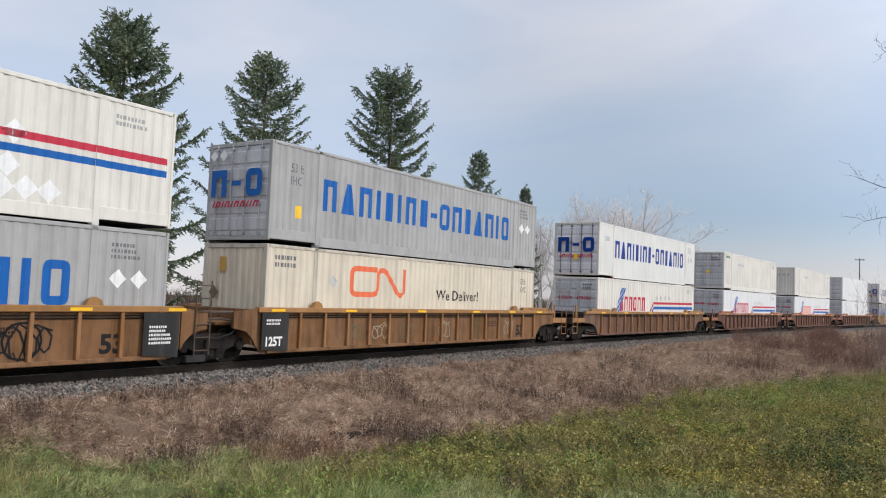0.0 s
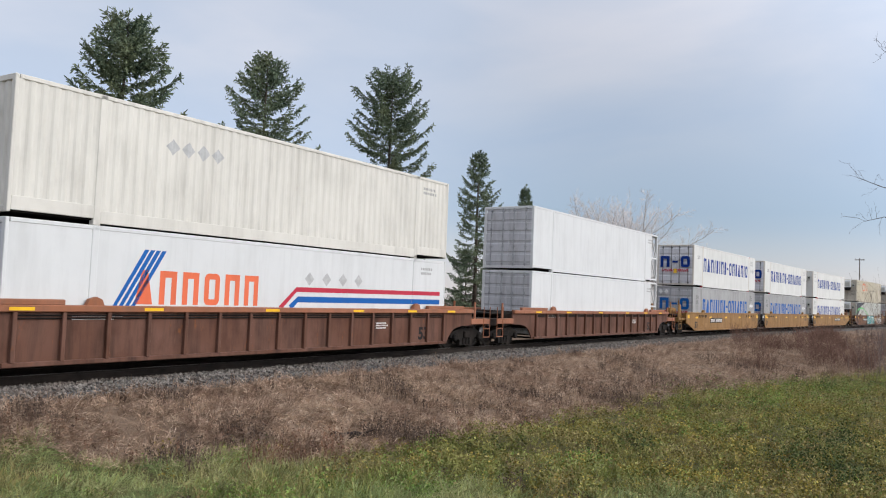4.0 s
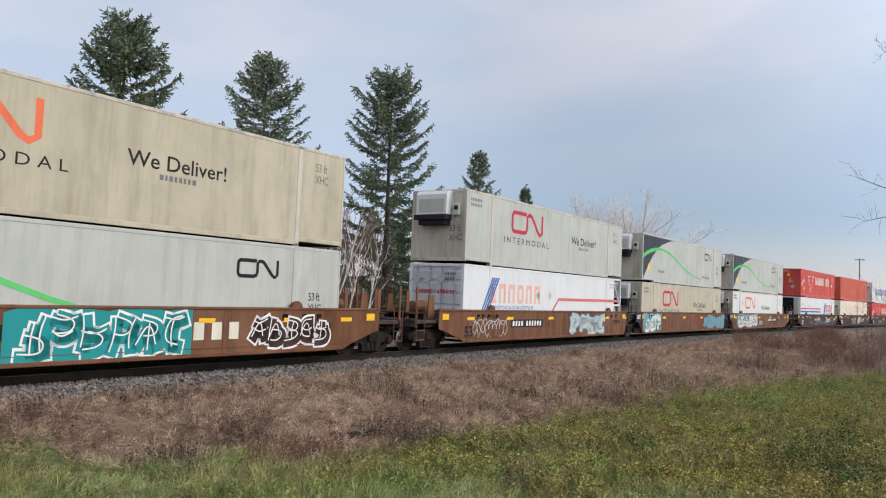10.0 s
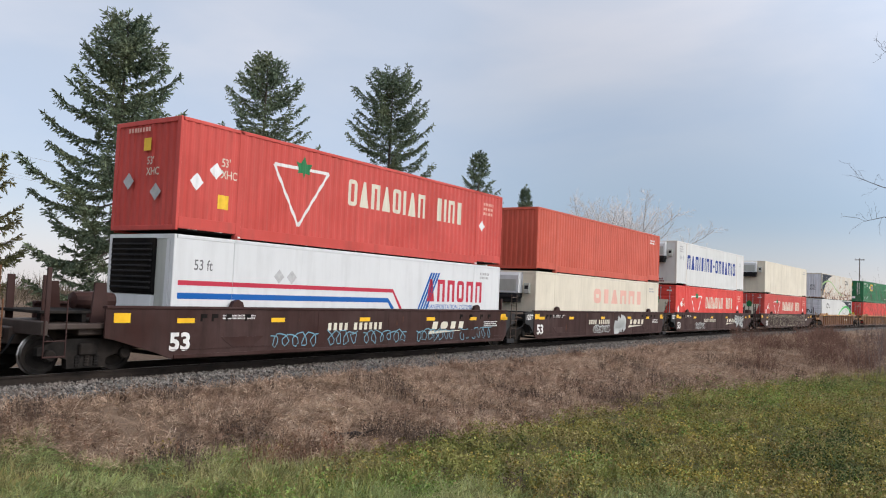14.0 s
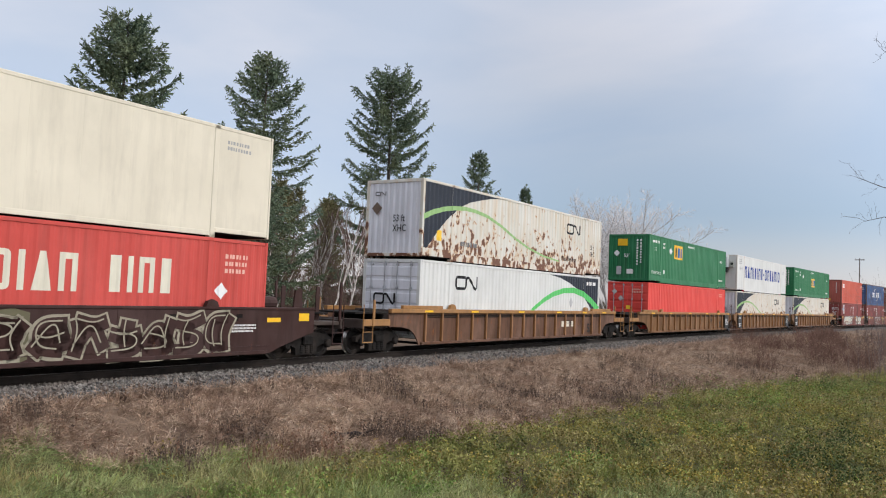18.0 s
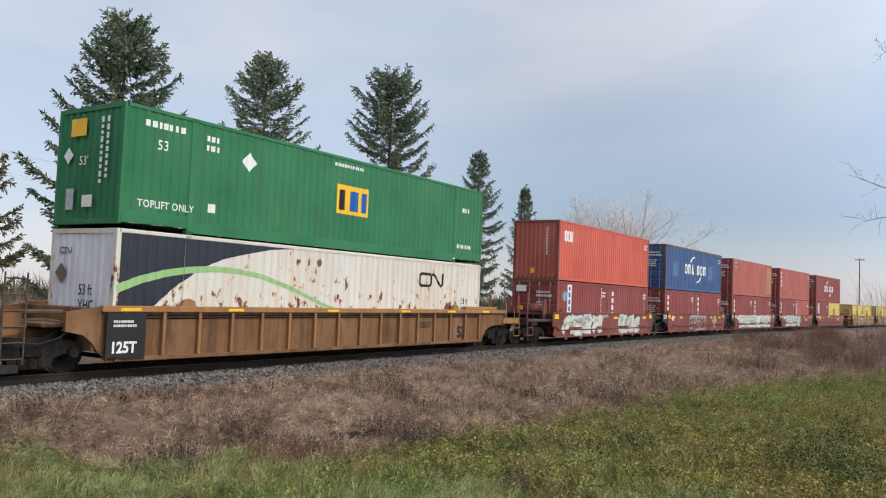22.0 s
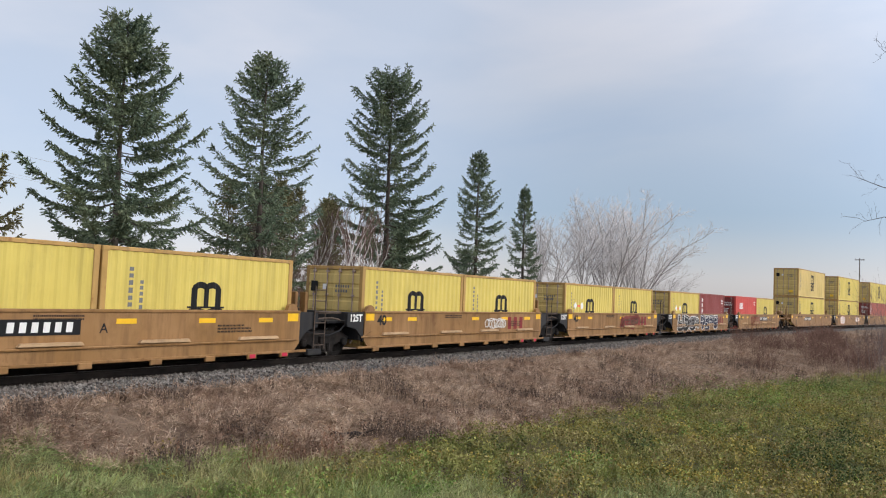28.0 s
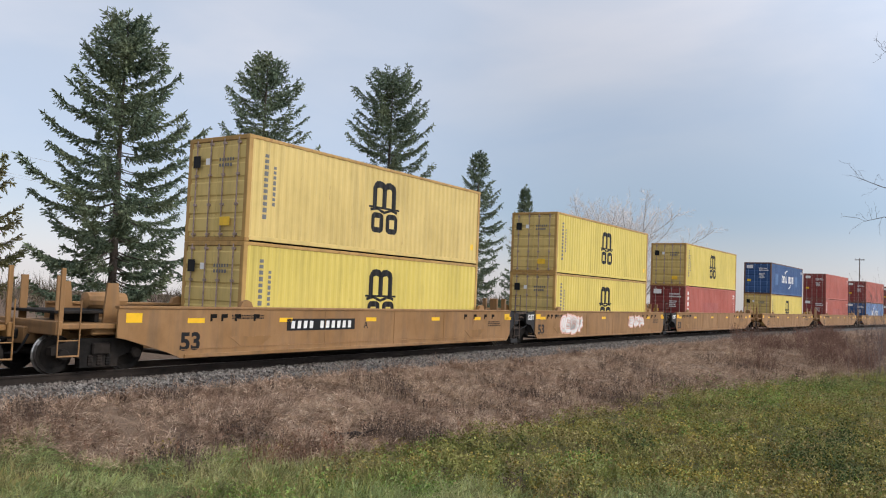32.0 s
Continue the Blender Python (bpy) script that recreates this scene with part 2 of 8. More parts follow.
def rusted(name):
    """Cream enamel eaten by rust blooms that run down the wall."""
    m, t, b = nodes_of(name)
    co = coords(t)
    c = blend(t, ranged(t, noise_at(t, co, 0.6), 0.3, 0.7), (0.55, 0.53, 0.46), (0.64, 0.62, 0.56))
    run = noise_at(t, co, 4.0, (1, 1, 0.10), 4, 0.6)
    c = blend(t, times(t, ranged(t, run, 0.44, 0.72), 0.55), c, (0.55, 0.37, 0.19))
    high = tnode(t, "ShaderNodeSeparateXYZ")
    t.links.new(tnode(t, "ShaderNodeTexCoord").outputs["Object"], high.inputs[0])
    low = ranged(t, high.outputs["Z"], 0.2, 2.3, 0.115, -0.115)
    area = ranged(t, noise_at(t, co, 0.5, (1, 1, 0.8), 2), 0.35, 0.68, -0.05, 0.07)
    spot = noise_at(t, co, 4.4, (1, 1, 0.7), 3, 0.5)
    for extra in (low, area):
        add = tnode(t, "ShaderNodeMath", operation="ADD")
        t.links.new(extra, add.inputs[0])
        t.links.new(spot, add.inputs[1])
        spot = add.outputs[0]
    c = blend(t, times(t, ranged(t, spot, 0.54, 0.60), 0.75), c, (0.46, 0.24, 0.09))
    c = blend(t, ranged(t, spot, 0.60, 0.625), c, (0.135, 0.052, 0.024))
    t.links.new(c, b.inputs["Base Color"])
    b.inputs["Roughness"].default_value = 0.65
    bump(t, b, spot, 0.15, 0.01)
    MATS[name] = m
    return m


RUSTED = rusted("rusted_cream_enamel")
RED = paint("red_enamel", (0.52, 0.065, 0.05), 0.35, 0.22, 0.05)
BRIGHT_RED = paint("bright_red_enamel", (0.66, 0.060, 0.045), 0.3, 0.15, 0.03)
ORANGE_RED = paint("orange_red_enamel", (0.52, 0.090, 0.052), 0.3, 0.2, 0.08)
FADED_RED = paint("faded_red_enamel", (0.37, 0.092, 0.066), 0.4, 0.25, 0.14)
MAROON = paint("maroon_enamel", (0.225, 0.042, 0.037), 0.3, 0.25, 0.10)
GREEN = paint("green_enamel", (0.015, 0.15, 0.055), 0.4, 0.18, 0.03)
BLUE = paint("blue_enamel", (0.028, 0.078, 0.20), 0.3, 0.25, 0.14)
PALE_BLUE = paint("pale_blue_enamel", (0.11, 0.20, 0.38), 0.45, 0.2, 0.05)
YELLOW = paint("yellow_enamel", (0.605, 0.475, 0.110), 0.25, 0.22, 0.20)
TAN_YELLOW = paint("tan_yellow_enamel", (0.60, 0.445, 0.155), 0.3, 0.25, 0.32)
GOLD = paint("golden_car_paint", (0.262, 0.137, 0.041), 0.4, 0.38, 0.30, spec=0.12)
TAN_GOLD = paint("dull_golden_car_paint", (0.262, 0.140, 0.055), 0.45, 0.42, 0.35, spec=0.12)
STAINED = paint("rust_stained_white", (0.64, 0.60, 0.54), 0.2, 0.3, 0.5, rust_col=(0.50, 0.26, 0.12))
YELLOW_EDGE = paint("rusty_yellow_edge_paint", (0.42, 0.25, 0.075), 0.4, 0.5, 0.8, rust_col=(0.20, 0.075, 0.025))
RUSTY_FRAME = paint("rusty_frame_paint", (0.12, 0.062, 0.042), 0.5, 0.4, 0.5)
RED_FRAME = paint("rusty_red_frame_paint", (0.21, 0.058, 0.042), 0.5, 0.4, 0.4)
PLATFORM = paint("grimy_platform_paint", (0.045, 0.029, 0.022), 0.5, 0.4, 0.2)
DOOR_WHITE = paint("lavender_white_doors", (0.66, 0.66, 0.69), 0.25, 0.25, 0.05)
RUST_BROWN = paint("rust_brown_car_paint", (0.125, 0.062, 0.036), 0.6, 0.7, 0.75, grime_col=(0.026, 0.021, 0.018), rust_col=(0.24, 0.085, 0.028), spec=0.08)
SIENNA = paint("sienna_car_paint", (0.145, 0.060, 0.026), 0.5, 0.5, 0.3, grime_col=(0.026, 0.021, 0.018), rust_col=(0.24, 0.085, 0.028), spec=0.08)
OCHRE = paint("ochre_brown_car_paint", (0.180, 0.088, 0.035), 0.6, 0.75, 0.7, grime_col=(0.026, 0.021, 0.018), rust_col=(0.24, 0.085, 0.028), spec=0.08)
RED_BROWN = paint("red_brown_car_paint", (0.125, 0.056, 0.036), 0.5, 0.65, 0.55, grime_col=(0.026, 0.021, 0.018), rust_col=(0.24, 0.085, 0.028), spec=0.08)
DARK_BROWN = paint("dark_brown_car_paint", (0.046, 0.0215, 0.018), 0.4, 0.5, 0.25, grime_col=(0.02, 0.017, 0.015), rust_col=(0.16, 0.06, 0.025), spec=0.06)
BRICK = paint("brick_red_car_paint", (0.185, 0.055, 0.040), 0.4, 0.5, 0.2, grime_col=(0.026, 0.021, 0.018), rust_col=(0.24, 0.085, 0.028), spec=0.08)
BLACK = paint("black_paint", (0.014, 0.014, 0.015), 0.1, 0.3, 0.05, spec=0.25)
CHORD = paint("orange_chord_paint", (0.30, 0.145, 0.043), 0.5, 0.45, 0.3)
RED_CHORD = paint("red_chord_paint", (0.28, 0.105, 0.05), 0.5, 0.4, 0.25)
FIVE_GOLD = paint("dirty_golden_car_paint", (0.262, 0.136, 0.045), 0.5, 0.6, 0.6, grime_col=(0.085, 0.045, 0.022), rust_col=(0.12, 0.045, 0.018))
# rusty orange, lighter than the skin so the ribs' lit edges are in the colour
RIB_LIT_RUST = paint("lit_orange_rust_rib_paint", (0.27, 0.125, 0.045), 0.5, 0.5, 0.4, grime_col=(0.05, 0.03, 0.02))
IVORY = paint("ivory_enamel", (0.66, 0.60, 0.475), 0.2, 0.15, 0.06)
WORN_POST = paint("stained_post_enamel", (0.50, 0.455, 0.375), 0.35, 0.5, 0.7, rust_col=(0.30, 0.14, 0.06))
# grimy steel, set blacker still to carry the shade under the cars
STEEL = simple("grimy_shaded_steel", (0.014, 0.0125, 0.0115), 0.85, 0.0, 0.4, 8, 0.15, 0.12)
TREAD = simple("polished_tread", (0.35, 0.33, 0.31), 0.35, 0.9, 0.2, 10)
LADDER = simple("grimy_ladder_paint", (0.085, 0.062, 0.048), 0.8, 0.0, 0.35, 6)
WORN_ROD = simple("worn_rod_paint", (0.34, 0.26, 0.22), 0.6, 0.1, 0.3, 10)
ROD = simple("galvanised_rod", (0.40, 0.41, 0.42), 0.5, 0.5, 0.25, 12)
RUBBER = simple("black_rubber", (0.018, 0.018, 0.019), 0.8, 0.0, 0.2, 10)
# near-black for gaps, slots and undersides: their shade is in the colour
GAP_DARK = simple("gap_shade_black", (0.009, 0.0085, 0.008), 0.9, 0.0, 0.3, 6, 0.15, 0.08)
REFLECT = simple("yellow_reflector", (0.80, 0.46, 0.02), 0.4, 0.0, 0.1, 3)
INK_BLUE = paint("blue_lettering_paint", (0.012, 0.105, 0.36), 0.12, 0.1, 0.02, spec=0.08)
INK_NAVY = paint("navy_lettering_paint", (0.008, 0.038, 0.22), 0.12, 0.08, 0.02, spec=0.08)
INK_BLACK = paint("black_lettering_paint", (0.008, 0.008, 0.009), 0.0, 0.08, 0.0, spec=0.2)
INK_GREY = paint("grey_lettering_paint", (0.16, 0.16, 0.16), 0.12, 0.1, 0.0, spec=0.08)
INK_FAINT = paint("worn_grey_lettering_paint", (0.34, 0.34, 0.33), 0.12, 0.1, 0.0, spec=0.08)
INK_PALE_GREEN = paint("worn_green_line_paint", (0.30, 0.48, 0.20), 0.12, 0.2, 0.0, spec=0.08)
INK_DULL = paint("dull_khaki_spray_paint", (0.30, 0.27, 0.20), 0.3, 0.3, 0.0, spec=0.08)
INK_OLIVE = paint("olive_spray_paint", (0.12, 0.11, 0.065), 0.12, 0.4, 0.0, spec=0.08)
INK_ICE = paint("ice_blue_spray_paint", (0.42, 0.52, 0.55), 0.12, 0.2, 0.0, spec=0.08)
INK_NAVY_BLACK = paint("navy_black_spray_paint", (0.018, 0.025, 0.06), 0.12, 0.2, 0.0, spec=0.08)
INK_RED = paint("red_lettering_paint", (0.47, 0.037, 0.065), 0.12, 0.1, 0.0, spec=0.08)
INK_ORANGE = paint("orange_lettering_paint", (0.72, 0.16, 0.075), 0.12, 0.12, 0.0, spec=0.08)
INK_PINK = paint("faded_pink_lettering_paint", (0.72, 0.42, 0.34), 0.12, 0.1, 0.0, spec=0.08)
INK_WHITE = paint("white_lettering_paint", (0.74, 0.73, 0.70), 0.12, 0.15, 0.0, spec=0.08)
INK_GREEN = paint("lime_green_paint", (0.11, 0.50, 0.14), 0.12, 0.1, 0.0, spec=0.08)
INK_TEAL = paint("teal_spray_paint", (0.02, 0.25, 0.25), 0.12, 0.1, 0.0, spec=0.08)
INK_SKY = paint("light_blue_spray_paint", (0.17, 0.34, 0.42), 0.12, 0.3, 0.0, spec=0.08)
INK_SILVER = paint("silver_spray_paint", (0.50, 0.52, 0.50), 0.12, 0.2, 0.0, spec=0.08)
INK_CREAM = paint("cream_spray_paint", (0.66, 0.62, 0.50), 0.12, 0.2, 0.0, spec=0.08)
INK_MAUVE = paint("dark_red_spray_paint", (0.22, 0.035, 0.035), 0.12, 0.2, 0.0, spec=0.08)
SLATE = paint("slate_panel_paint", (0.018, 0.024, 0.036), 0.2, 0.15, 0.02)
PLACARD = simple("dull_metal_placard", (0.44, 0.44, 0.435), 0.5, 0.1, 0.15, 6)
WHITE_PLACARD = simple("white_placard", (0.74, 0.74, 0.73), 0.5, 0.0, 0.06, 6)
STICKER = simple("yellow_sticker", (0.80, 0.50, 0.04), 0.5, 0.0, 0.1, 6)


# ---------------------------------------------------------------- flat markings
class Marks(Mesh):
    """Painted shapes on a container's or car's side (u along it, v up) or on its end."""

    def put(self, pts, face):
        kind, off = face
        if kind == "side":
            return self.face([(u, -off, v) for u, v in pts])
        return self.face([(-off, -u, v) for u, v in pts])

    def rect(self, u0, v0, u1, v1, face):
        return self.put([(u0, v0), (u1, v0), (u1, v1), (u0, v1)], face)

    def band(self, pts, width, face, width_end=None):
        """A ribbon of that width along points."""
        width_end = width if width_end is None else width_end
        k, left, right = len(pts), [], []
        for i, p in enumerate(pts):
            a, b = pts[max(i - 1, 0)], pts[min(i + 1, k - 1)]
            dx, dy = b[0] - a[0], b[1] - a[1]
            n = math.hypot(dx, dy) or 1
            h = (width + (width_end - width) * i / max(k - 1, 1)) / 2
            left.append((p[0] - dy / n * h, p[1] + dx / n * h))
            right.append((p[0] + dy / n * h, p[1] - dx / n * h))
        for i in range(k - 1):
            self.put([right[i], right[i + 1], left[i + 1], left[i]], face)
        return self

    def lines(self, u, v, w, rows, face, h=0.09, gap=0.06, seed=1):
        """Small print that cannot be read: rows of short bars, from the top down."""
        rng = random.Random(seed)
        for r in range(rows):
            x, top = u, v - r * (h + gap)
            while x < u + w * (0.7 + 0.3 * rng.random()):
                d = h * rng.uniform(0.5, 0.9)
                self.rect(x, top - h, x + d, top, face)
                x += d + h * rng.uniform(0.25, 0.5)
        return self

    def diamond(self, u, v, r, face):
        return self.put([(u - r, v), (u, v - r), (u + r, v), (u, v + r)], face)

    def ring(self, u, v, w, h, s, face, r=0.16):
        """A rounded rectangular ring with a stroke of s."""
        outer, inner = [], []
        for cx, cy, a0 in ((u + w - r, v + h - r, 0), (u + r, v + h - r, 90), (u + r, v + r, 180), (u + w - r, v + r, 270)):
            for a in (0, 30, 60, 90):
                an = radians(a0 + a)
                outer.append((cx + r * math.cos(an), cy + r * math.sin(an)))
                ri = max(r - s, 0.02)
                ox = s - (r - ri)
                inner.append((cx - math.copysign(ox, math.cos(radians(a0 + 45))) + ri * math.cos(an), cy - math.copysign(ox, math.sin(radians(a0 + 45))) + ri * math.sin(an)))
        k = len(outer)
        for i in range(k):
            j = (i + 1) % k
            self.put([outer[i], outer[j], inner[j], inner[i]], face)
        return self


def text_mesh(words, height, face, u, v, squeeze=1.0, bold=0.0):
    """Readable words in the built-in font, lower left corner at u, v."""
    cu = bpy.data.curves.new("words", "FONT")
    cu.body, cu.size, cu.resolution_u = words, height * 1.38, 3
    cu.offset = height * bold
    ob = bpy.data.objects.new("words", cu)
    me = bpy.data.meshes.new_from_object(ob)
    bpy.data.objects.remove(ob)
    bm = bmesh.new()
    bm.from_mesh(me)
    bmesh.ops.triangulate(bm, faces=bm.faces)
    bm.to_mesh(me)
    bm.free()
    kind, off = face
    for vt in me.vertices:
        x, y = vt.co.x * squeeze + u, vt.co.y + v
        vt.co = (x, -off, y) if kind == "side" else (-off, -x, y)
    return me


WORDS = {}


def words(body, height, face, u, v, mat, parent, squeeze=1.0, label="", bold=0.012):
    if "\n" in body:
        for i, line in enumerate(body.split("\n")):
            words(line, height, face, u, v - i * height * 1.38, mat, parent, squeeze, label, bold)
        return
    key = (body, height, face, squeeze, bold)
    if key not in WORDS:
        WORDS[key] = text_mesh(body, height, face, 0, 0, squeeze, bold)
        WORDS[key].materials.append(mat)
    ob = new("lettering", WORDS[key])
    ob.material_slots[0].link = "OBJECT"
    ob.material_slots[0].material = mat
    ob.parent = parent
    ob.location = (u, 0, v) if face[0] == "side" else (0, -u, v)
    if label:
        ob["label"] = label
    return ob


# ---------------------------------------------------------------- containers
def wave_wall(length, z0, z1, deep=0.021, pitch=0.278, flat=False):
    """A pressed steel wall in the x, z plane, outer face towards -y; flat: sheets with narrow lapped joints."""
    m = Mesh()
    pts = []
    if flat:
        n = max(1, round(length / 1.22))
        for i in range(n):
            a, b = -length / 2 + length * i / n, -length / 2 + length * (i + 1) / n
            pts += [(a, 0.0), (b - 0.016, 0.0), (b - 0.014, 0.0012), (b - 0.002, 0.0012)]
        pts.append((length / 2, 0.0))
    else:
        n = max(1, round(length / pitch))
        p = length / n
        for i in range(n):
            a = -length / 2 + p * i
            pts += [(a, 0.0), (a + 0.30 * p, 0.0), (a + 0.50 * p, deep), (a + 0.80 * p, deep)]
        pts.append((length / 2, 0.0))
    for x, y in pts:
        m.v += [(x, y, z0), (x, y, z1)]
    m.f = [(2 * i, 2 * i + 2, 2 * i + 3, 2 * i + 1) for i in range(len(pts) - 1)]
    # inner skin closes the wall
    n = len(m.v)
    m.v += [(-length / 2, 0.05, z0), (length / 2, 0.05, z0), (length / 2, 0.05, z1), (-length / 2, 0.05, z1)]
    m.f += [(n, n + 3, n + 2, n + 1), (0, 1, n + 3, n), (2 * len(pts) - 2, n + 1, n + 2, 2 * len(pts) - 1)]
    return m


def end_wall(width, z0, z1, deep=0.04, pitch=0.25, flat=False):
    """The same turned to face -x."""
    m = wave_wall(width, z0, z1, deep, pitch, flat)
    m.v = [(y, -x, z) for x, y, z in m.v]
    return m


def door_leaf(w, z0, z1):
    """A container door leaf with its pressed panels, hinged side at -v; faces -x."""
    edge = [(0.045, z0), (0.0, z0)]
    step = (z1 - z0 - 0.16) / 5
    for i in range(5):
        a = z0 + 0.08 + step * i
        edge += [(0.0, a + 0.045), (-0.024, a + 0.085), (-0.024, a + step - 0.085), (0.0, a + step - 0.045)]
    return Mesh().prism(edge + [(0.0, z1), (0.045, z1)], -w / 2, w / 2)


def lock_rod(z0, z1):
    m = Mesh()
    m.tube([(-0.065, 0, z0), (-0.065, 0, z1)], 0.022, sides=6)
    for f in (0.02, 0.32, 0.62, 0.94):
        z = z0 + (z1 - z0) * f
        m.box(-0.09, 0.0, -0.05, 0.05, z, z + 0.07, 0.008)
    return m


def make_container(length, height, wide, paint_side, paint_end, style="wave", left="doors", right="doors", roof=None, rod_mat=None, post=None, door_paint=None, cast=None):
    """A container with its left end at -x. The ends are doors, wall, chiller or lattice."""
    root = new("shipping_container")
    hw, hl = wide / 2, length / 2
    long = length > 14
    cast = cast or post or paint_side
    roof, post, rod_mat, door_paint = roof or paint_side, post or paint_side, rod_mat or ROD, door_paint or paint_end
    key = (round(length, 2), round(height, 2), round(wide, 2))
    flat = style == "flat"
    mid = 6.096
    spans = [(-mid + 0.08, mid - 0.08, 0.0)]
    if long:
        spans = [(-hl + 0.08, -mid - 0.08, 0.10), (-mid + 0.08, mid - 0.08, 0.0), (mid + 0.08, hl - 0.08, 0.10)]
        if right == "lattice":
            spans[2] = (mid + 0.08, hl - 1.0, 0.10)
    elif length < 7:
        spans = [(-hl + 0.12, hl - 0.12, 0.0)]
    else:
        spans = [(-hl + 0.13, hl - 0.13, 0.0)]
    WALLS[root.name] = (tuple((round(a, 3), round(b, 3)) for a, b, lift in spans), flat, hw)
    w = 0.08 if long else 0.15
    for a, b, lift in spans:
        k = (key, style, round(b - a, 2), lift)
        shared("side_panel", k, lambda: wave_wall(b - a, lift + 0.15, height - 0.09, flat=flat), paint_side, root, ((a + b) / 2, -hw + 0.012, 0))
        shared("bottom_rail", k, lambda: Mesh().box(-(b - a) / 2, (b - a) / 2, -0.03, 0.03, lift + 0.045, lift + (0.33 if long and not flat else 0.165), 0.008), paint_side, root, ((a + b) / 2, -hw + 0.034, 0))
    shared("top_rail", key, lambda: Mesh().box(-hl + 0.1, hl - 0.1, -0.035, 0.035, height - 0.095, height, 0.012), roof, root, (0, -hw + 0.036, 0))
    for e in (-1, 1):
        for sg in (-1, 1):
            shared("corner_post", (height, w), lambda: Mesh().box(-w / 2, w / 2, -0.07, 0.07, 0.0 if not long else 0.10, height, 0.012), post, root, (e * (hl - w / 2), sg * (hw - 0.071), 0))
        if long:
            shared("stacking_post", height, lambda: Mesh().box(-0.085, 0.085, -0.06, 0.06, 0.0, height, 0.012), post, root, (e * mid, -hw + 0.058, 0))
        for zc in (0.0, height - 0.118):
            shared("corner_casting", 0, lambda: Mesh().box(-0.09, 0.09, -0.082, 0.082, 0, 0.118, 0.015), cast, root, (e * (mid if long else hl - 0.088), -hw + 0.080, zc))

    def far_side():
        m = wave_wall(length - 0.2, 0.05, height - 0.01, flat=flat)
        m.v = [(-x, -y + hw - 0.012, z) for x, y, z in m.v]
        return m
    shared("side_panel", (key, style, "far"), far_side, paint_side, root)
    shared("roof_panel", (key, "roof"), lambda: Mesh().box(-hl + 0.05, hl - 0.05, -hw + 0.05, hw - 0.05, height - 0.06, height - 0.015), roof, root)
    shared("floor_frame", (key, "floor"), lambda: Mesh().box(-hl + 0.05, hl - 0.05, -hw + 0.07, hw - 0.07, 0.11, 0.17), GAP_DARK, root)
    low = 0.10 if long else 0.0
    for e, what in ((-1, left), (1, right)):
        turn = 0 if e < 0 else math.pi

        def turned(ob, x, y=0.0, z=0.0):
            ob.location = (e * x, -e * y, z)
            ob.rotation_euler = (0, 0, turn)
            return ob
        # in end space the face looks to -x; y here is to the viewer's right
        turned(shared("end_sill", (key, low), lambda: Mesh().box(0, 0.08, -hw + 0.1, hw - 0.1, low, low + 0.12, 0.01), post, root), -(-hl + 0.0) if e > 0 else hl)
        turned(shared("end_header", key, lambda: Mesh().box(0, 0.08, -hw + 0.1, hw - 0.1, height - 0.12, height, 0.01), post, root), hl)
        if what == "doors":
            w = hw - 0.12
            for s in (-1, 1):
                leaf = shared("door", (key, low), lambda: door_leaf(w - 0.01, low + 0.13, height - 0.13), door_paint, root)
                turned(leaf, hl - 0.03, s * w / 2)
                for q in (-0.27, 0.25):
                    shared("lock_rod", (height, low), lambda: lock_rod(low + 0.10, height - 0.07), rod_mat, leaf, (0, q * w, 0))
        elif what == "wall":
            turned(shared("end_panel", (key, low, "wave"), lambda: end_wall(wide - 0.26, low + 0.10, height - 0.10), paint_end, root), hl - 0.02)
        else:
            turned(shared("end_panel", (key, low, "flat"), lambda: end_wall(wide - 0.26, low + 0.10, height - 0.10, flat=True), paint_end, root), hl - (1.0 if what == "lattice" else 0.02))
        if what == "chiller":
            unit = shared("chiller_unit", key, lambda: Mesh().prism([(-0.42, height - 1.0), (0.0, height - 1.0), (0.0, height - 0.08), (-0.30, height - 0.08), (-0.42, height - 0.22)], -0.62, 0.80), BRIGHT, root, label="white rounded refrigeration unit housing")
            turned(unit, hl - 0.02)
            shared("fuel_shelf", key, lambda: Mesh().box(-0.50, -0.02, -0.62, 0.86, height - 1.22, height - 1.02, 0.02).box(-0.40, -0.02, -0.56, 0.70, height - 1.42, height - 1.22, 0.02), RUBBER, unit, label="black tray under the refrigeration unit")
            shared("control_box", key, lambda: Mesh().box(-0.16, 0.0, -1.02, -0.74, height - 1.02, height - 0.55, 0.02), PALE, unit)
            shared("control_window", key, lambda: Mesh().box(-0.168, -0.15, -0.98, -0.80, height - 0.82, height - 0.66), RUBBER, unit)
            shared("grille", key, lambda: Mesh().box(-0.428, -0.42, -0.50, 0.68, height - 0.92, height - 0.40), PALE, unit)
        if what == "louvre":
            grille = turned(shared("machinery_grille", key, lambda: Mesh().prism([(-0.10, height - 1.42), (0.0, height - 1.50), (0.0, height - 0.10), (-0.10, height - 0.10)], -0.62, 1.05), GAP_DARK, root, label="black louvred machinery grille"), hl - 0.02)
            for i in range(9):
                shared("louvre_slat", key, lambda: Mesh().box(-0.15, -0.09, -0.58, 1.01, 0.0, 0.05, 0.012), RUBBER, grille, (0, 0, height - 1.36 + 0.135 * i))
            shared("machinery_hood", key, lambda: Mesh().prism([(-0.16, 0.35), (0.0, 0.35), (0.0, height - 1.52), (-0.10, height - 1.52)], -0.62, 1.05), BRIGHT, grille)
            shared("end_brace", key, lambda: Mesh().prism([(-0.06, 0.3), (0.0, 0.3), (0.0, height - 0.1), (-0.02, height - 0.1)], -1.15, -1.02), post, grille)
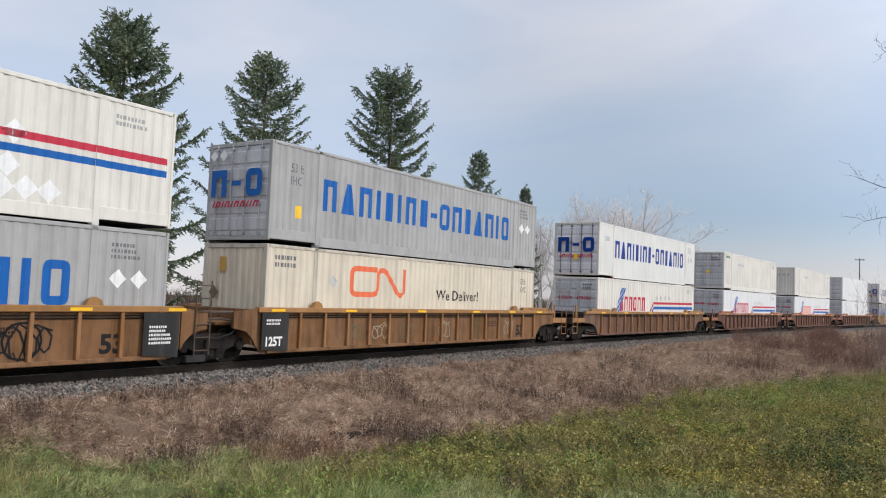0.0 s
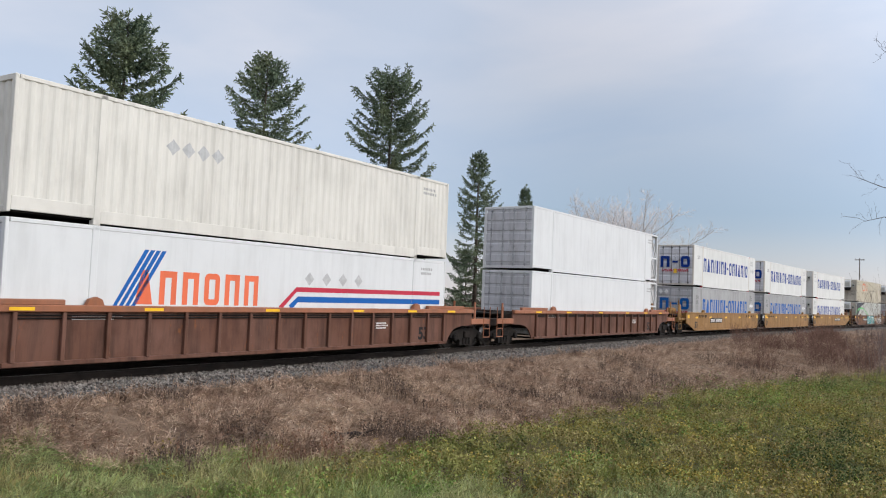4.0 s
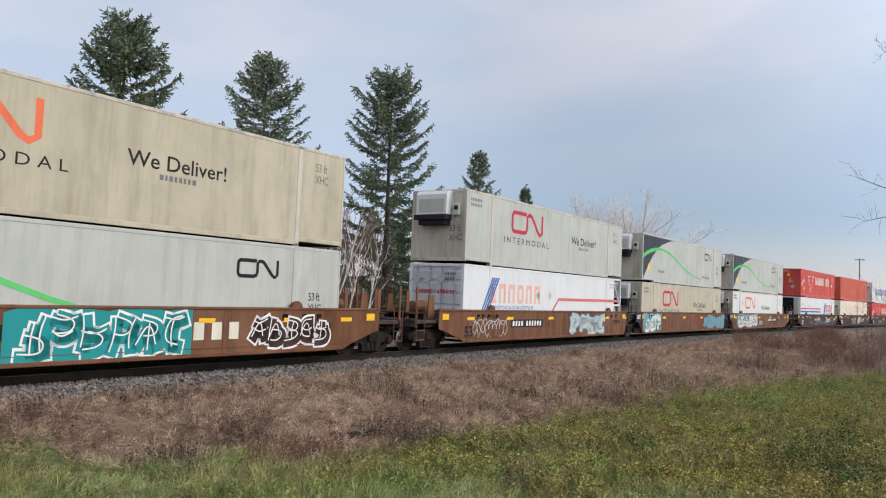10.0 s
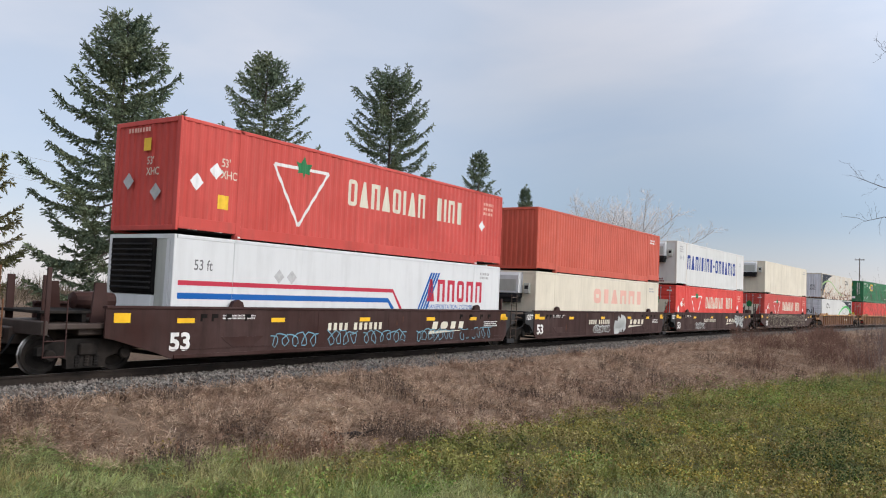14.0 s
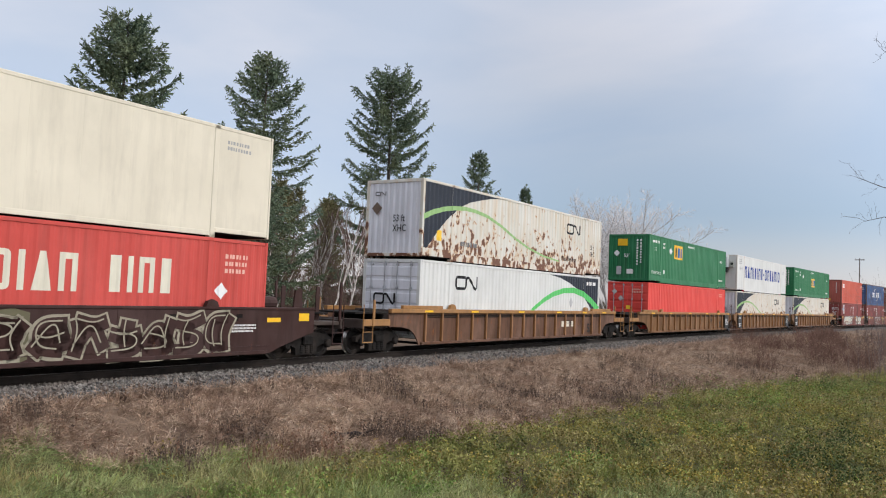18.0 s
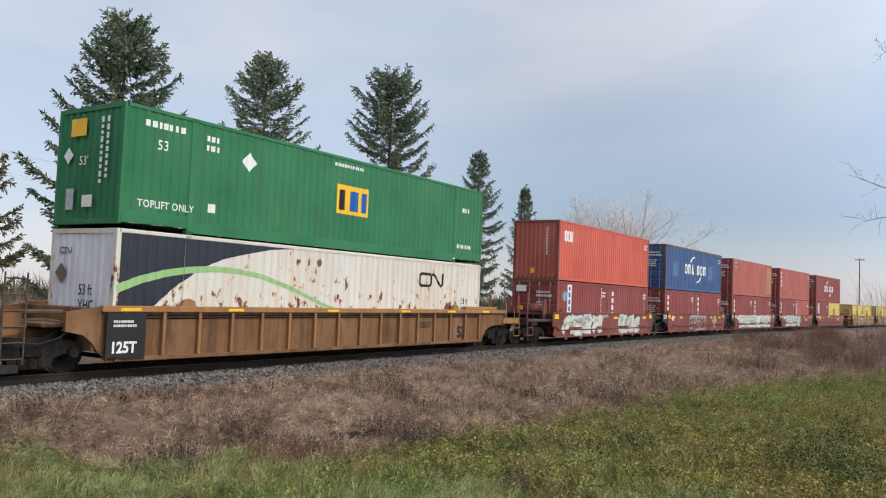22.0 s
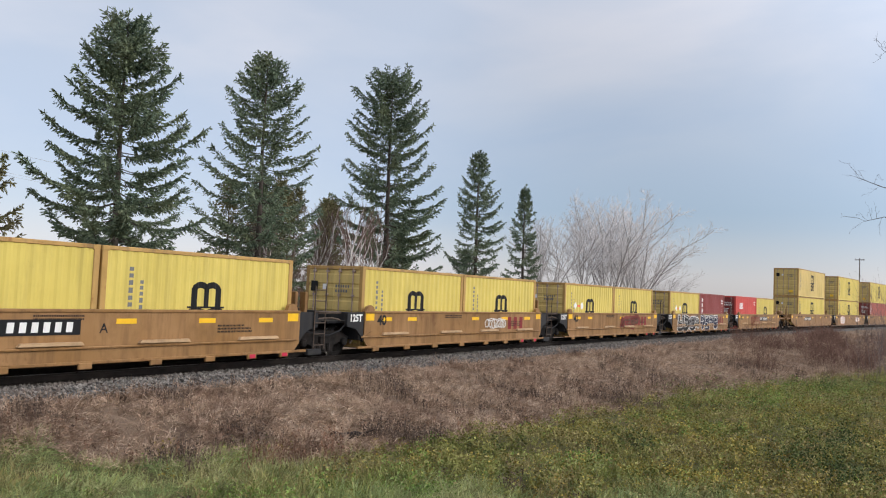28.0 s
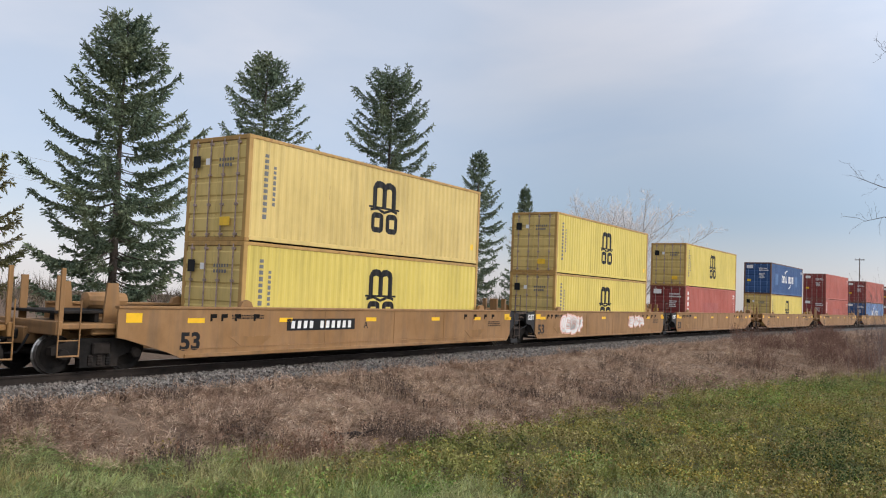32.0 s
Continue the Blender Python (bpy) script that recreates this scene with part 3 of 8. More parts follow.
        if what == "lattice":
            def lattice():
                m = Mesh()
                for sgn in (-1, 1):
                    y = sgn * (hw - 0.07)
                    for z in (low + 0.04, 1.42, height - 0.10):
                        m.box(0.04, 1.02, y - 0.045, y + 0.045, z, z + 0.10, 0.01)
                    m.box(0.92, 1.02, y - 0.04, y + 0.04, low, height, 0.01)
                    for z, w in ((low + 0.15, 1.28), (1.52, 1.22)):
                        m.tube([(0.08, y, z), (0.95, y, z + w)], 0.045, sides=5)
                for z in (low + 0.02, 1.42, height - 0.12):
                    m.box(0.0, 0.08, -hw + 0.12, hw - 0.12, z, z + 0.10, 0.01)
                for y in (-0.5, 0.5):
                    m.box(0.01, 0.07, y - 0.035, y + 0.035, low + 0.1, height - 0.1, 0.01)
                return m
            turned(shared("guard_frame", (key, low), lattice, post, root), hl)
    return root


def wall_folds(wall):
    """Where the pressed wall folds: (u, depth) pairs along its length, posts lying proud of it."""
    spans, flat, hw = wall
    folds = [(-99.0, -0.012)]
    for a, b in spans:
        folds.append((a, -0.012))
        if flat:
            folds += [(a + 0.001, 0.0), (b - 0.001, 0.0)]
        else:
            n = max(1, round((b - a) / 0.278))
            p = (b - a) / n
            folds.append((a + 0.001, 0.0))
            for i in range(n):
                folds += [(a + p * (i + 0.30), 0.0), (a + p * (i + 0.50), 0.021), (a + p * (i + 0.80), 0.021), (a + p * (i + 1) - 0.001, 0.0)]
        folds.append((b, -0.012))
    return folds + [(99.0, -0.012)]


def clipped(poly, u, keep_above):
    """The part of a convex outline of (u, v) on one side of an upright line."""
    out = []
    for (a, b), (c, d) in zip(poly, poly[1:] + poly[:1]):
        here, there = (a >= u) == keep_above, (c >= u) == keep_above
        if here:
            out.append((a, b))
        if here != there and abs(c - a) > 1e-9:
            out.append((u, b + (d - b) * (u - a) / (c - a)))
    return out


WALLS, PRESSED = {}, {}


def press(root):
    """Lays a container's painted side markings into the folds of its wall."""
    wall = WALLS[root.name]
    folds = None
    for ob in [o for o in root.children if o.type == "MESH"]:
        me = ob.data
        if len(me.vertices) < 3 or ob.rotation_euler.z:
            continue
        ys = [v.co.y for v in me.vertices]
        if max(ys) - min(ys) > 1e-4 or not -1.32 < ys[0] < -1.2 or ob.location.y:
            continue
        proud = -ys[0] - wall[2] - 0.001
        key = (me.name, round(ob.location.x, 3), wall)
        if key not in PRESSED:
            folds = folds or wall_folds(wall)
            v, f = [], []
            for pl in me.polygons:
                poly = [(me.vertices[i].co.x + ob.location.x, me.vertices[i].co.z) for i in pl.vertices]
                lo, hi = min(p[0] for p in poly), max(p[0] for p in poly)
                for (a, da), (b, db) in zip(folds, folds[1:]):
                    if b <= lo or a >= hi:
                        continue
                    bit = poly if a <= lo else clipped(poly, a, True)
                    bit = bit if b >= hi or len(bit) < 3 else clipped(bit, b, False)
                    if len(bit) < 3:
                        continue
                    n = len(v)
                    v += [(x - ob.location.x, -wall[2] + 0.012 - proud + da + (db - da) * (x - a) / (b - a), z) for x, z in bit]
                    f.append(tuple(range(n, n + len(bit))))
            made = bpy.data.meshes.new(me.name)
            made.from_pydata(v, [], f)
            for m in me.materials:
                made.materials.append(m)
            PRESSED[key] = made
        mats = [slot.material for slot in ob.material_slots]
        ob.data = PRESSED[key]
        for slot, m in zip(ob.material_slots, mats):
            slot.link = "OBJECT"
            slot.material = m


SIDE53, SIDE40 = 1.295, 1.219
E53 = 16.154 / 2
E40, E20 = 12.192 / 2, 6.058 / 2
F53 = ("side", SIDE53 + 0.004)
F40 = ("side", SIDE40 + 0.004)
H53, H40, H20 = 2.896, 2.896, 2.591
END53, END40, END20 = ("end", E53 + 0.040), ("end", E40 + 0.060), ("end", E20 + 0.060)


def diamonds(parent, spots, r, face, mat):
    for u, v in spots:
        key = ("diamond", r, face)
        ob = shared("placard_holder", key, lambda: Marks().diamond(0, 0, r, face), mat, parent)
        ob.location = (u, 0, v) if face[0] == "side" else (0, -u, v)


def print_block(parent, u, v, w, rows, face, mat, h=0.09, seed=1):
    key = ("print", round(w, 2), rows, face, h, seed)
    ob = shared("number_marking", key, lambda: Marks().lines(0, 0, w, rows, face, h, h * 0.7, seed), mat, parent)
    ob.location = (u, 0, v) if face[0] == "side" else (0, -u, v)
    ob["kind"] = "stuff"


def sticker(parent, u, v, w, h, face, mat=None, name="sticker"):
    ob = shared(name, ("sticker", w, h, face), lambda: Marks().rect(0, 0, w, h, face), mat or STICKER, parent)
    ob.location = (u, 0, v) if face[0] == "side" else (0, -u, v)


def ribbon_logo(parent, u, v, w, h, s, face, mat):
    """A continuous rounded ribbon: an open loop and a steep fold."""
    def make():
        m = Marks()
        a = w * 0.47
        r = h * 0.2
        pts = [(a * 0.98, h - s / 2), (r + s / 2, h - s / 2)]
        for an in (110, 135, 160):
            pts.append((s / 2 + r + r * math.cos(radians(an)), h - s / 2 - r + r * math.sin(radians(an))))
        pts += [(s / 2, h - s / 2 - r), (s / 2, s / 2 + r)]
        for an in (200, 225, 250):
            pts.append((s / 2 + r + r * math.cos(radians(an)), s / 2 + r + r * math.sin(radians(an))))
        pts += [(s / 2 + r, s / 2), (a * 0.9 - r * 0.5, s / 2)]
        pts += [(a * 0.96, s / 2 + r * 0.25), (a * 1.02, s / 2 + r), (a * 1.02, h - s - r * 0.2)]
        pts += [(a * 1.10, h - s / 2 - r * 0.1), (a * 1.22, h - s / 2), (a * 1.34, h - s * 0.9), (w * 0.84, s), (w * 0.90, s * 0.45), (w * 0.965, s * 1.1), (w * 0.965, h)]
        m.band(pts, s, face)
        return m
    ob = shared("logo", ("ribbon", w, h, s, face), make, mat, parent, label="ribbon logo")
    ob.location = (u, 0, v) if face[0] == "side" else (0, -u, v)


def sign_shape(c, wide, h, face, slant):
    """One plain sign of a name: w an arch, a a wedge, o a ring, e a block, i a bar, - a dash."""
    m, s = Marks(), wide * 0.32
    if c == "w":
        pts = [(s / 2, 0), (s / 2, h - s / 2), (wide - s / 2, h - s / 2), (wide - s / 2, 0)]
        for p, q in (((0, 0), (s, h)), ((wide - s, 0), (wide, h))):
            m.rect(p[0], p[1], q[0], q[1] - s, face)
        m.rect(0, h - s, wide, h, face)
    elif c == "a":
        m.put([(0, 0), (wide, 0), (wide * 0.66, h), (wide * 0.34, h)], face)
    elif c == "o":
        m.ring(0, 0, wide, h, s * 0.95, face, wide * 0.28)
    elif c == "-":
        m.rect(0, 0.40 * h, wide, 0.58 * h, face)
    else:
        m.rect(0, 0, wide, h, face)
    if slant:
        m.v = [(x + z * slant, y, z) for x, y, z in m.v] if face[0] == "side" else [(x, y - z * slant, z) for x, y, z in m.v]
    return m


def wordmark(parent, pattern, u, v, h, w, face, mat, fill=0.92, slant=0.0):
    """A name as a row of plain signs, each a part."""
    size = {"i": 0.40, "-": 0.55, " ": 0.6, "e": 0.8}
    unit = w / sum(size.get(c, 1.0) + 0.25 for c in pattern)
    x = u
    for c in pattern:
        s = size.get(c, 1.0) * unit
        if c != " ":
            wide = s if c == "-" else unit * 0.28 if c == "i" else unit * 0.60 if c == "e" else unit * fill
            ob = shared("name_sign", (round(wide, 3), round(h, 3), c, face, slant), lambda: sign_shape(c, wide, h, face, slant), mat, parent)
            at = x + (s - wide) / 2
            ob.location = (at, 0, v) if face[0] == "side" else (0, -at, v)
        x += s + 0.25 * unit


LONG_NAME = "wawieiwe-oweawio"


# ---------------------------------------------------------------- liveries
def blue_name(white, smooth, left):
    """White or grey long box with a blue name along its side."""
    body = WHITE if white else GREY
    end = (DOOR_WHITE if white else SILVER) if left == "doors" else WHITE
    ink = INK_NAVY if white else INK_BLUE
    c = make_container(16.154, H53, 2.59, body, end, "flat" if smooth else "wave", left, "wall" if left == "doors" else "doors", rod_mat=ROD if not white or left != "doors" else INK_GREY, cast=INK_RED if white else None, post=STAINED if white else None)
    wordmark(c, LONG_NAME, -5.95, 1.14, 0.95, 11.75, F53, ink)
    if left == "doors":
        wordmark(c, "w-o", -1.05, 1.32, 0.78, 2.30, ("end", E53 + 0.10), ink)
        wordmark(c, "iwiwiwwiiw", -0.95, 1.02, 0.18, 1.9, ("end", E53 + 0.10), INK_RED, 0.92, 0.4)
        if white:
            words("53 ft", 0.27, F53, -7.3, 1.98, INK_GREY, c, 0.85)
            sticker(c, -0.08, 0.92, 0.22, 0.30, ("end", E53 + 0.108))
        if not white:
            diamonds(c, [(-0.95, 2.52), (-0.55, 2.52)], 0.16, ("end", E53 + 0.105), WHITE_PLACARD)
            sticker(c, -7.05, 0.80, 0.26, 0.36, F53)
            words("53 ft\nIHC", 0.26, F53, -7.3, 2.1, INK_GREY, c, 0.8)
    else:
        print_block(c, -7.5, 2.6, 0.8, 3, F53, INK_FAINT, 0.09, 3)
        diamonds(c, [(-7.25, 1.85), (-6.75, 1.85)], 0.2, F53, PLACARD)
        print_block(c, -0.85, 0.45, 1.4, 2, END53, INK_MAUVE, 0.09, 4)
    if not (smooth and left == "chiller"):
        diamonds(c, [(6.75, 1.75), (7.3, 1.75)], 0.22, F53, WHITE_PLACARD if not white else PLACARD)
        print_block(c, 6.55, 2.55, 0.8, 3, F53, INK_FAINT if white else INK_GREY, 0.08, 5)
    else:
        words("53 ft", 0.25, F53, 6.7, 1.95, INK_FAINT, c, 0.85)
    lab = "white 53-foot container with large blue lettering" if white else "grey corrugated 53-foot container with large blue lettering"
    if left == "chiller":
        lab = "white refrigerated 53-foot container with large blue lettering"
    return tagged(c, lab, "container")


def ribbon_box(body, ink, left, upper=True, style="flat", deliver=1.5, sub=True):
    """Cream or white long box with a ribbon logo and a slogan."""
    c = make_container(16.154, H53, 2.59, body, body if left != "chiller" else paint("dusty_end_enamel", (0.46, 0.42, 0.35), 0.4, 0.5, 0.3), style, left, "doors", post=WORN_POST, roof=WORN_POST)
    ribbon_logo(c, -4.5, 1.5, 2.95, 0.98, 0.17, F53, ink)
    if sub:
        words("I N T E R M O D A L", 0.27, F53, -5.12, 1.06, INK_BLACK, c, 1.28, bold=0.0)
    words("We Deliver!", 0.38, F53, deliver, 1.47, INK_BLACK, c, 1.12)
    if sub:
        print_block(c, deliver + 0.9, 1.36, 1.3, 1, F53, INK_GREY, 0.13, 6)
    words("53 ft\nXHC", 0.25, F53, 6.75, 2.25, INK_GREY, c, 0.8)
    diamonds(c, [(-5.3, 1.95)], 0.2, F53, PLACARD)
    print_block(c, -7.75, 2.6, 0.9, 2, F53, INK_GREY, 0.12, 7)
    if left == "chiller":
        words("53 ft\nXHC", 0.26, END53, 0.55, 1.25, INK_GREY, c, 0.8)
    if left == "wall":
        diamonds(c, [(-0.75, 1.5)], 0.2, END53, paint("brown_holder", (0.16, 0.11, 0.08)))
        sticker(c, -0.55, 2.1, 0.26, 0.42, END53, paint("ochre_sticker", (0.5, 0.3, 0.06)))
    col = "cream" if body in (CREAM, BEIGE, SAND) else "pale"
    ref = "refrigerated " if left == "chiller" else ""
    return tagged(c, f"weathered {col} {ref}53-foot container with ribbon logo and slogan", "container")


def swoosh_box(body, left, style="flat", flip=False, rusty=False):
    """Long box with a dark corner panel cut by a curve and a green line sweeping down it."""
    end = PALE if left != "chiller" else paint("dusty_end_enamel", (0.42, 0.39, 0.33), 0.4, 0.6, 0.3)
    c = make_container(16.154, H53, 2.59, body, DOOR_WHITE if rusty or left == "doors" else end, style, left, "doors")
    f1, f2 = F53, ("side", SIDE53 + 0.008)
    m, g = Marks(), Marks()
    if not flip:
        edge = [(-2.5, 2.80), (-3.3, 2.72), (-4.1, 2.56), (-4.9, 2.38), (-5.6, 2.12), (-6.4, 1.62), (-7.1, 1.05), (-7.6, 0.55), (-7.95, 0.18)]
        for a, b in zip(edge, edge[1:]):
            m.put([b, a, (a[0], 2.80), (b[0], 2.80)], f1)
        line = [(-8.0, 1.52), (-7.4, 1.75), (-6.7, 1.93), (-6.0, 2.04), (-5.2, 2.10), (-4.5, 2.08), (-3.6, 1.98), (-2.4, 1.68), (-1.2, 1.28), (0.0, 0.96), (1.5, 0.70), (3.1, 0.56)]
        g.band(line, 0.24 if not rusty else 0.20, f2, 0.07)
        ribbon_logo(c, 3.9, 1.92, 1.55, 0.52, 0.10, F53, INK_BLACK)
        words("We Deliver", 0.24, F53, 3.3, 0.62, INK_BLACK, c, 1.12)
        print_block(c, -5.5, 0.82, 1.3, 1, F53, INK_GREY, 0.17, 8)
        words("53 ft\nXHC", 0.24, F53, 6.7, 1.35, INK_BLACK, c, 0.8)
        sticker(c, -7.15, 0.74, 0.36, 0.38, F53)
    else:
        edge = [(2.2, 2.80), (3.4, 2.68), (4.4, 2.48), (5.4, 2.18), (6.3, 1.72), (7.0, 1.25), (7.9, 0.5)]
        for a, b in zip(edge, edge[1:]):
            m.put([a, b, (b[0], 2.80), (a[0], 2.80)], f1)
        g.band([(0.2, 0.95), (0.8, 1.26), (1.7, 1.62), (2.7, 1.92), (3.8, 2.10), (4.9, 2.14), (6.0, 1.98), (7.0, 1.66), (7.95, 1.22)], 0.16, f2, 0.34)
        ribbon_logo(c, -5.76, 1.88, 1.62, 0.54, 0.11, F53, INK_BLACK)
        diamonds(c, [(4.6, 1.55)], 0.24, F53, PLACARD)
        print_block(c, 6.4, 2.6, 1.2, 1, ("side", SIDE53 + 0.012), INK_WHITE, 0.17, 9)
    part("colour_panel", m, SLATE, c, "dark slate corner panel with a curved edge")
    part("green_line", g, INK_PALE_GREEN if rusty else INK_GREEN, c, "sweeping lime green line")
    if left == "wall":
        words("53 ft\nXHC", 0.26, END53, 0.0, 1.35, INK_BLACK, c, 0.8)
        diamonds(c, [(-0.75, 1.85)], 0.24, END53, paint("brown_holder", (0.16, 0.11, 0.08)))
        ribbon_logo(c, -0.85, 2.3, 0.5, 0.16, 0.04, END53, INK_GREY)
    elif left == "doors":
        ribbon_logo(c, -0.7, 1.25, 1.0, 0.42, 0.08, ("end", E53 + 0.10), INK_BLACK)
    state = "rust-streaked " if rusty else "white "
    return tagged(c, f"{state}53-foot container with dark corner and green swoosh", "container")


def striped_box(body, ink, left, right="doors", style="flat", mirrored=False, faded=False, slash=INK_BLUE):
    """White long box with a slashed emblem, red name and red and blue stripes."""
    c = make_container(16.154, H53, 2.59, body, PALE if left != "doors" else SILVER, style, left, right)
    s, r, b = Marks(), Marks(), Marks()
    x0 = 2.25 if mirrored else -6.7 if faded else -5.6
    for i in range(4):
        a = x0 + 0.16 * i
        s.put([(a, 1.10), (a + 0.10, 1.10), (a + 0.90, 2.45), (a + 0.78, 2.45)], F53)
    part("emblem", s, slash, c, "slanted blue stripes")
    wordmark(c, "awwoww", x0 + 0.55, 1.42 if mirrored or faded else 1.18, 0.80, 4.7 if faded else 4.0, F53, ink)
    if mirrored or faded:
        words("TRANSPORTATION SYSTEMS", 0.17, F53, x0 + 0.5, 1.16, INK_BLUE, c, 1.30 if faded else 1.05, bold=0.0)
    if mirrored:
        r.band([(-7.9, 1.72), (0.8, 1.74), (1.3, 1.12)], 0.12, F53)
        b.band([(-7.9, 1.40), (0.55, 1.42), (0.85, 1.12)], 0.15, F53)
    else:
        r.band([(-0.35, 1.12), (0.28, 1.66), (7.75, 1.70)], 0.14, F53)
        b.band([(0.05, 1.14), (0.35, 1.38), (7.75, 1.40)], 0.17, F53)
    part("red_stripe", r, paint("worn_red_stripe_paint", (0.60, 0.16, 0.14), 0.3, 0.2, 0.0, spec=0.08) if faded else INK_RED, c)
    if not faded:
        part("blue_stripe", b, INK_BLUE, c)
    spots = [(-1.85, 1.80), (-0.65, 1.82)] if faded else [(-4.5, 2.0), (-4.0, 2.0)] if mirrored else [(0.8, 1.98), (1.55, 1.99), (2.3, 2.0), (3.05, 2.0)]
    diamonds(c, spots, 0.2, F53, PLACARD)
    print_block(c, 6.5, 2.6, 0.9, 2, F53, INK_FAINT, 0.09, 11)
    if mirrored:
        words("53 ft", 0.27, F53, -7.45, 2.05, INK_GREY, c, 0.85)
    if left == "doors":
        e = ("end", E53 + 0.105)
        diamonds(c, [(-0.85, 2.3), (-0.35, 2.3), (0.3, 2.3), (0.75, 0.95)], 0.2, e, PLACARD)
        wordmark(c, "awwoww", -0.9, 1.72, 0.16, 0.8, e, INK_RED)
        wordmark(c, "awwoww", 0.15, 1.72, 0.16, 0.8, e, INK_RED)
        print_block(c, 0.5, 2.55, 0.55, 2, e, INK_GREY, 0.10, 10)
    return tagged(c, "white 53-foot container with red lettering and red-blue stripes", "container")


def plain_box(body, left, right="doors", style="wave", holders=0, marks=INK_GREY, label="", faded=None, small=None):
    c = make_container(16.154, H53, 2.59, body, body if left != "doors" or body in (BRIGHT_RED, ORANGE_RED) else SILVER, style, left, right)
    if holders:
        diamonds(c, [(-4.2 + 0.46 * i, 2.07) for i in range(holders)], 0.2, F53, PLACARD)
        if left == "wall":
            diamonds(c, [(-0.6 + 0.42 * i, 2.15) for i in range(4)], 0.17, END53, PLACARD)
    print_block(c, 6.45, 2.55, 0.9, 2, F53, INK_FAINT if marks is INK_GREY else marks, 0.09, 12)
    if left == "doors" and style == "wave":
        e = ("end", E53 + 0.105)
        print_block(c, 0.3, 2.5, 0.7, 2, e, INK_GREY if marks is INK_GREY else marks, 0.09, 13)
        sticker(c, -0.05, 1.25, 0.26, 0.22, e)
        diamonds(c, [(-0.8, 2.3), (-0.4, 1.9)], 0.17, e, PLACARD)
    if small:
        wordmark(c, "wiwwwww", -7.6, 2.45, 0.18, 1.1, F53, small)
    if faded:
        wordmark(c, "oeawwe", -1.7, 1.55, 0.75, 7.1, F53, faded)
    return tagged(c, label, "container")


def triangle_box(body=None, left="wall"):
    """Red long box with a white triangle, green leaf and white name."""
    c = make_container(16.154, H53, 2.59, body or RED, body or RED, "wave", left, "doors")
    t = Marks()
    for a, b in (((-4.9, 2.22), (-2.65, 2.26)), ((-4.9, 2.22), (-3.85, 0.58)), ((-2.65, 2.26), (-3.85, 0.58))):
        t.band([a, b], 0.09, F53)
    part("emblem", t, INK_WHITE, c, "white triangle outline")
    leaf = Marks()
    tips = [(0, 0.36), (0.12, 0.14), (0.34, 0.16), (0.22, -0.04), (0.26, -0.16), (0.05, -0.14), (0.0, -0.30), (-0.05, -0.14), (-0.26, -0.16), (-0.22, -0.04), (-0.34, 0.16), (-0.12, 0.14)]
    for a, b in zip(tips, tips[1:] + tips[:1]):
        leaf.put([(-3.72, 2.26), (-3.72 + a[0], 2.26 + a[1]), (-3.72 + b[0], 2.26 + b[1])], ("side", SIDE53 + 0.008))
    part("leaf_emblem", leaf, paint("leaf_green", (0.01, 0.16, 0.05)), c, "green leaf")
    wordmark(c, "oawaoiaw", -1.72, 1.44, 0.82, 4.35, F53, INK_CREAM)
    wordmark(c, "eiwe", 3.22, 1.45, 0.83, 1.85, F53, INK_CREAM)
    print_block(c, 6.6, 2.5, 0.8, 3, F53, INK_PINK, 0.11, 14)
    words("53'\nXHC", 0.22, F53, -6.75, 1.85, INK_CREAM, c, 0.85)
    sticker(c, -6.8, 0.75, 0.34, 0.36, F53)
    diamonds(c, [(-6.9, 1.7), (-7.5, 1.35), (6.5, 1.55)], 0.22, F53, WHITE_PLACARD)
    if left == "wall":
        words("53'\nXHC", 0.20, END53, 0.1, 1.75, INK_CREAM, c, 0.85)
        diamonds(c, [(-0.6, 1.35), (0.5, 1.05)], 0.22, END53, PLACARD)
        print_block(c, -0.7, 2.7, 1.0, 1, END53, INK_PINK, 0.11, 16)
        sticker(c, -0.05, 2.1, 0.28, 0.32, END53)
    else:
        e, e2 = ("end", E53 + 0.100), ("end", E53 + 0.106)
        part("emblem", Marks().put([(-0.85, 1.95), (0.85, 1.95), (0.42, 0.75), (-0.40, 0.75)], e), INK_CREAM, c, "cream tapering emblem across the doors")
        part("leaf_emblem", Marks().put([(-0.20, 1.72), (0.20, 1.72), (0.24, 2.10), (0.0, 2.28), (-0.24, 2.10)], e2), paint("leaf_green", (0.01, 0.16, 0.05)), c, "green leaf")
        sticker(c, -1.05, 2.5, 0.34, 0.09, e2, INK_WHITE)
        sticker(c, 0.72, 2.5, 0.34, 0.09, e2, INK_WHITE)
    dash = Marks()
    for i in range(20):
        dash.rect(-7.7 + 0.8 * i, 0.045 if 1 < i < 18 else 0.14, -7.42 + 0.8 * i, 0.085 if 1 < i < 18 else 0.18, ("side", SIDE53 + 0.006))
    part("reflective_strip", dash, INK_WHITE, c)["kind"] = "stuff"
    return tagged(c, "red corrugated 53-foot container with white triangle emblem and lettering", "container")


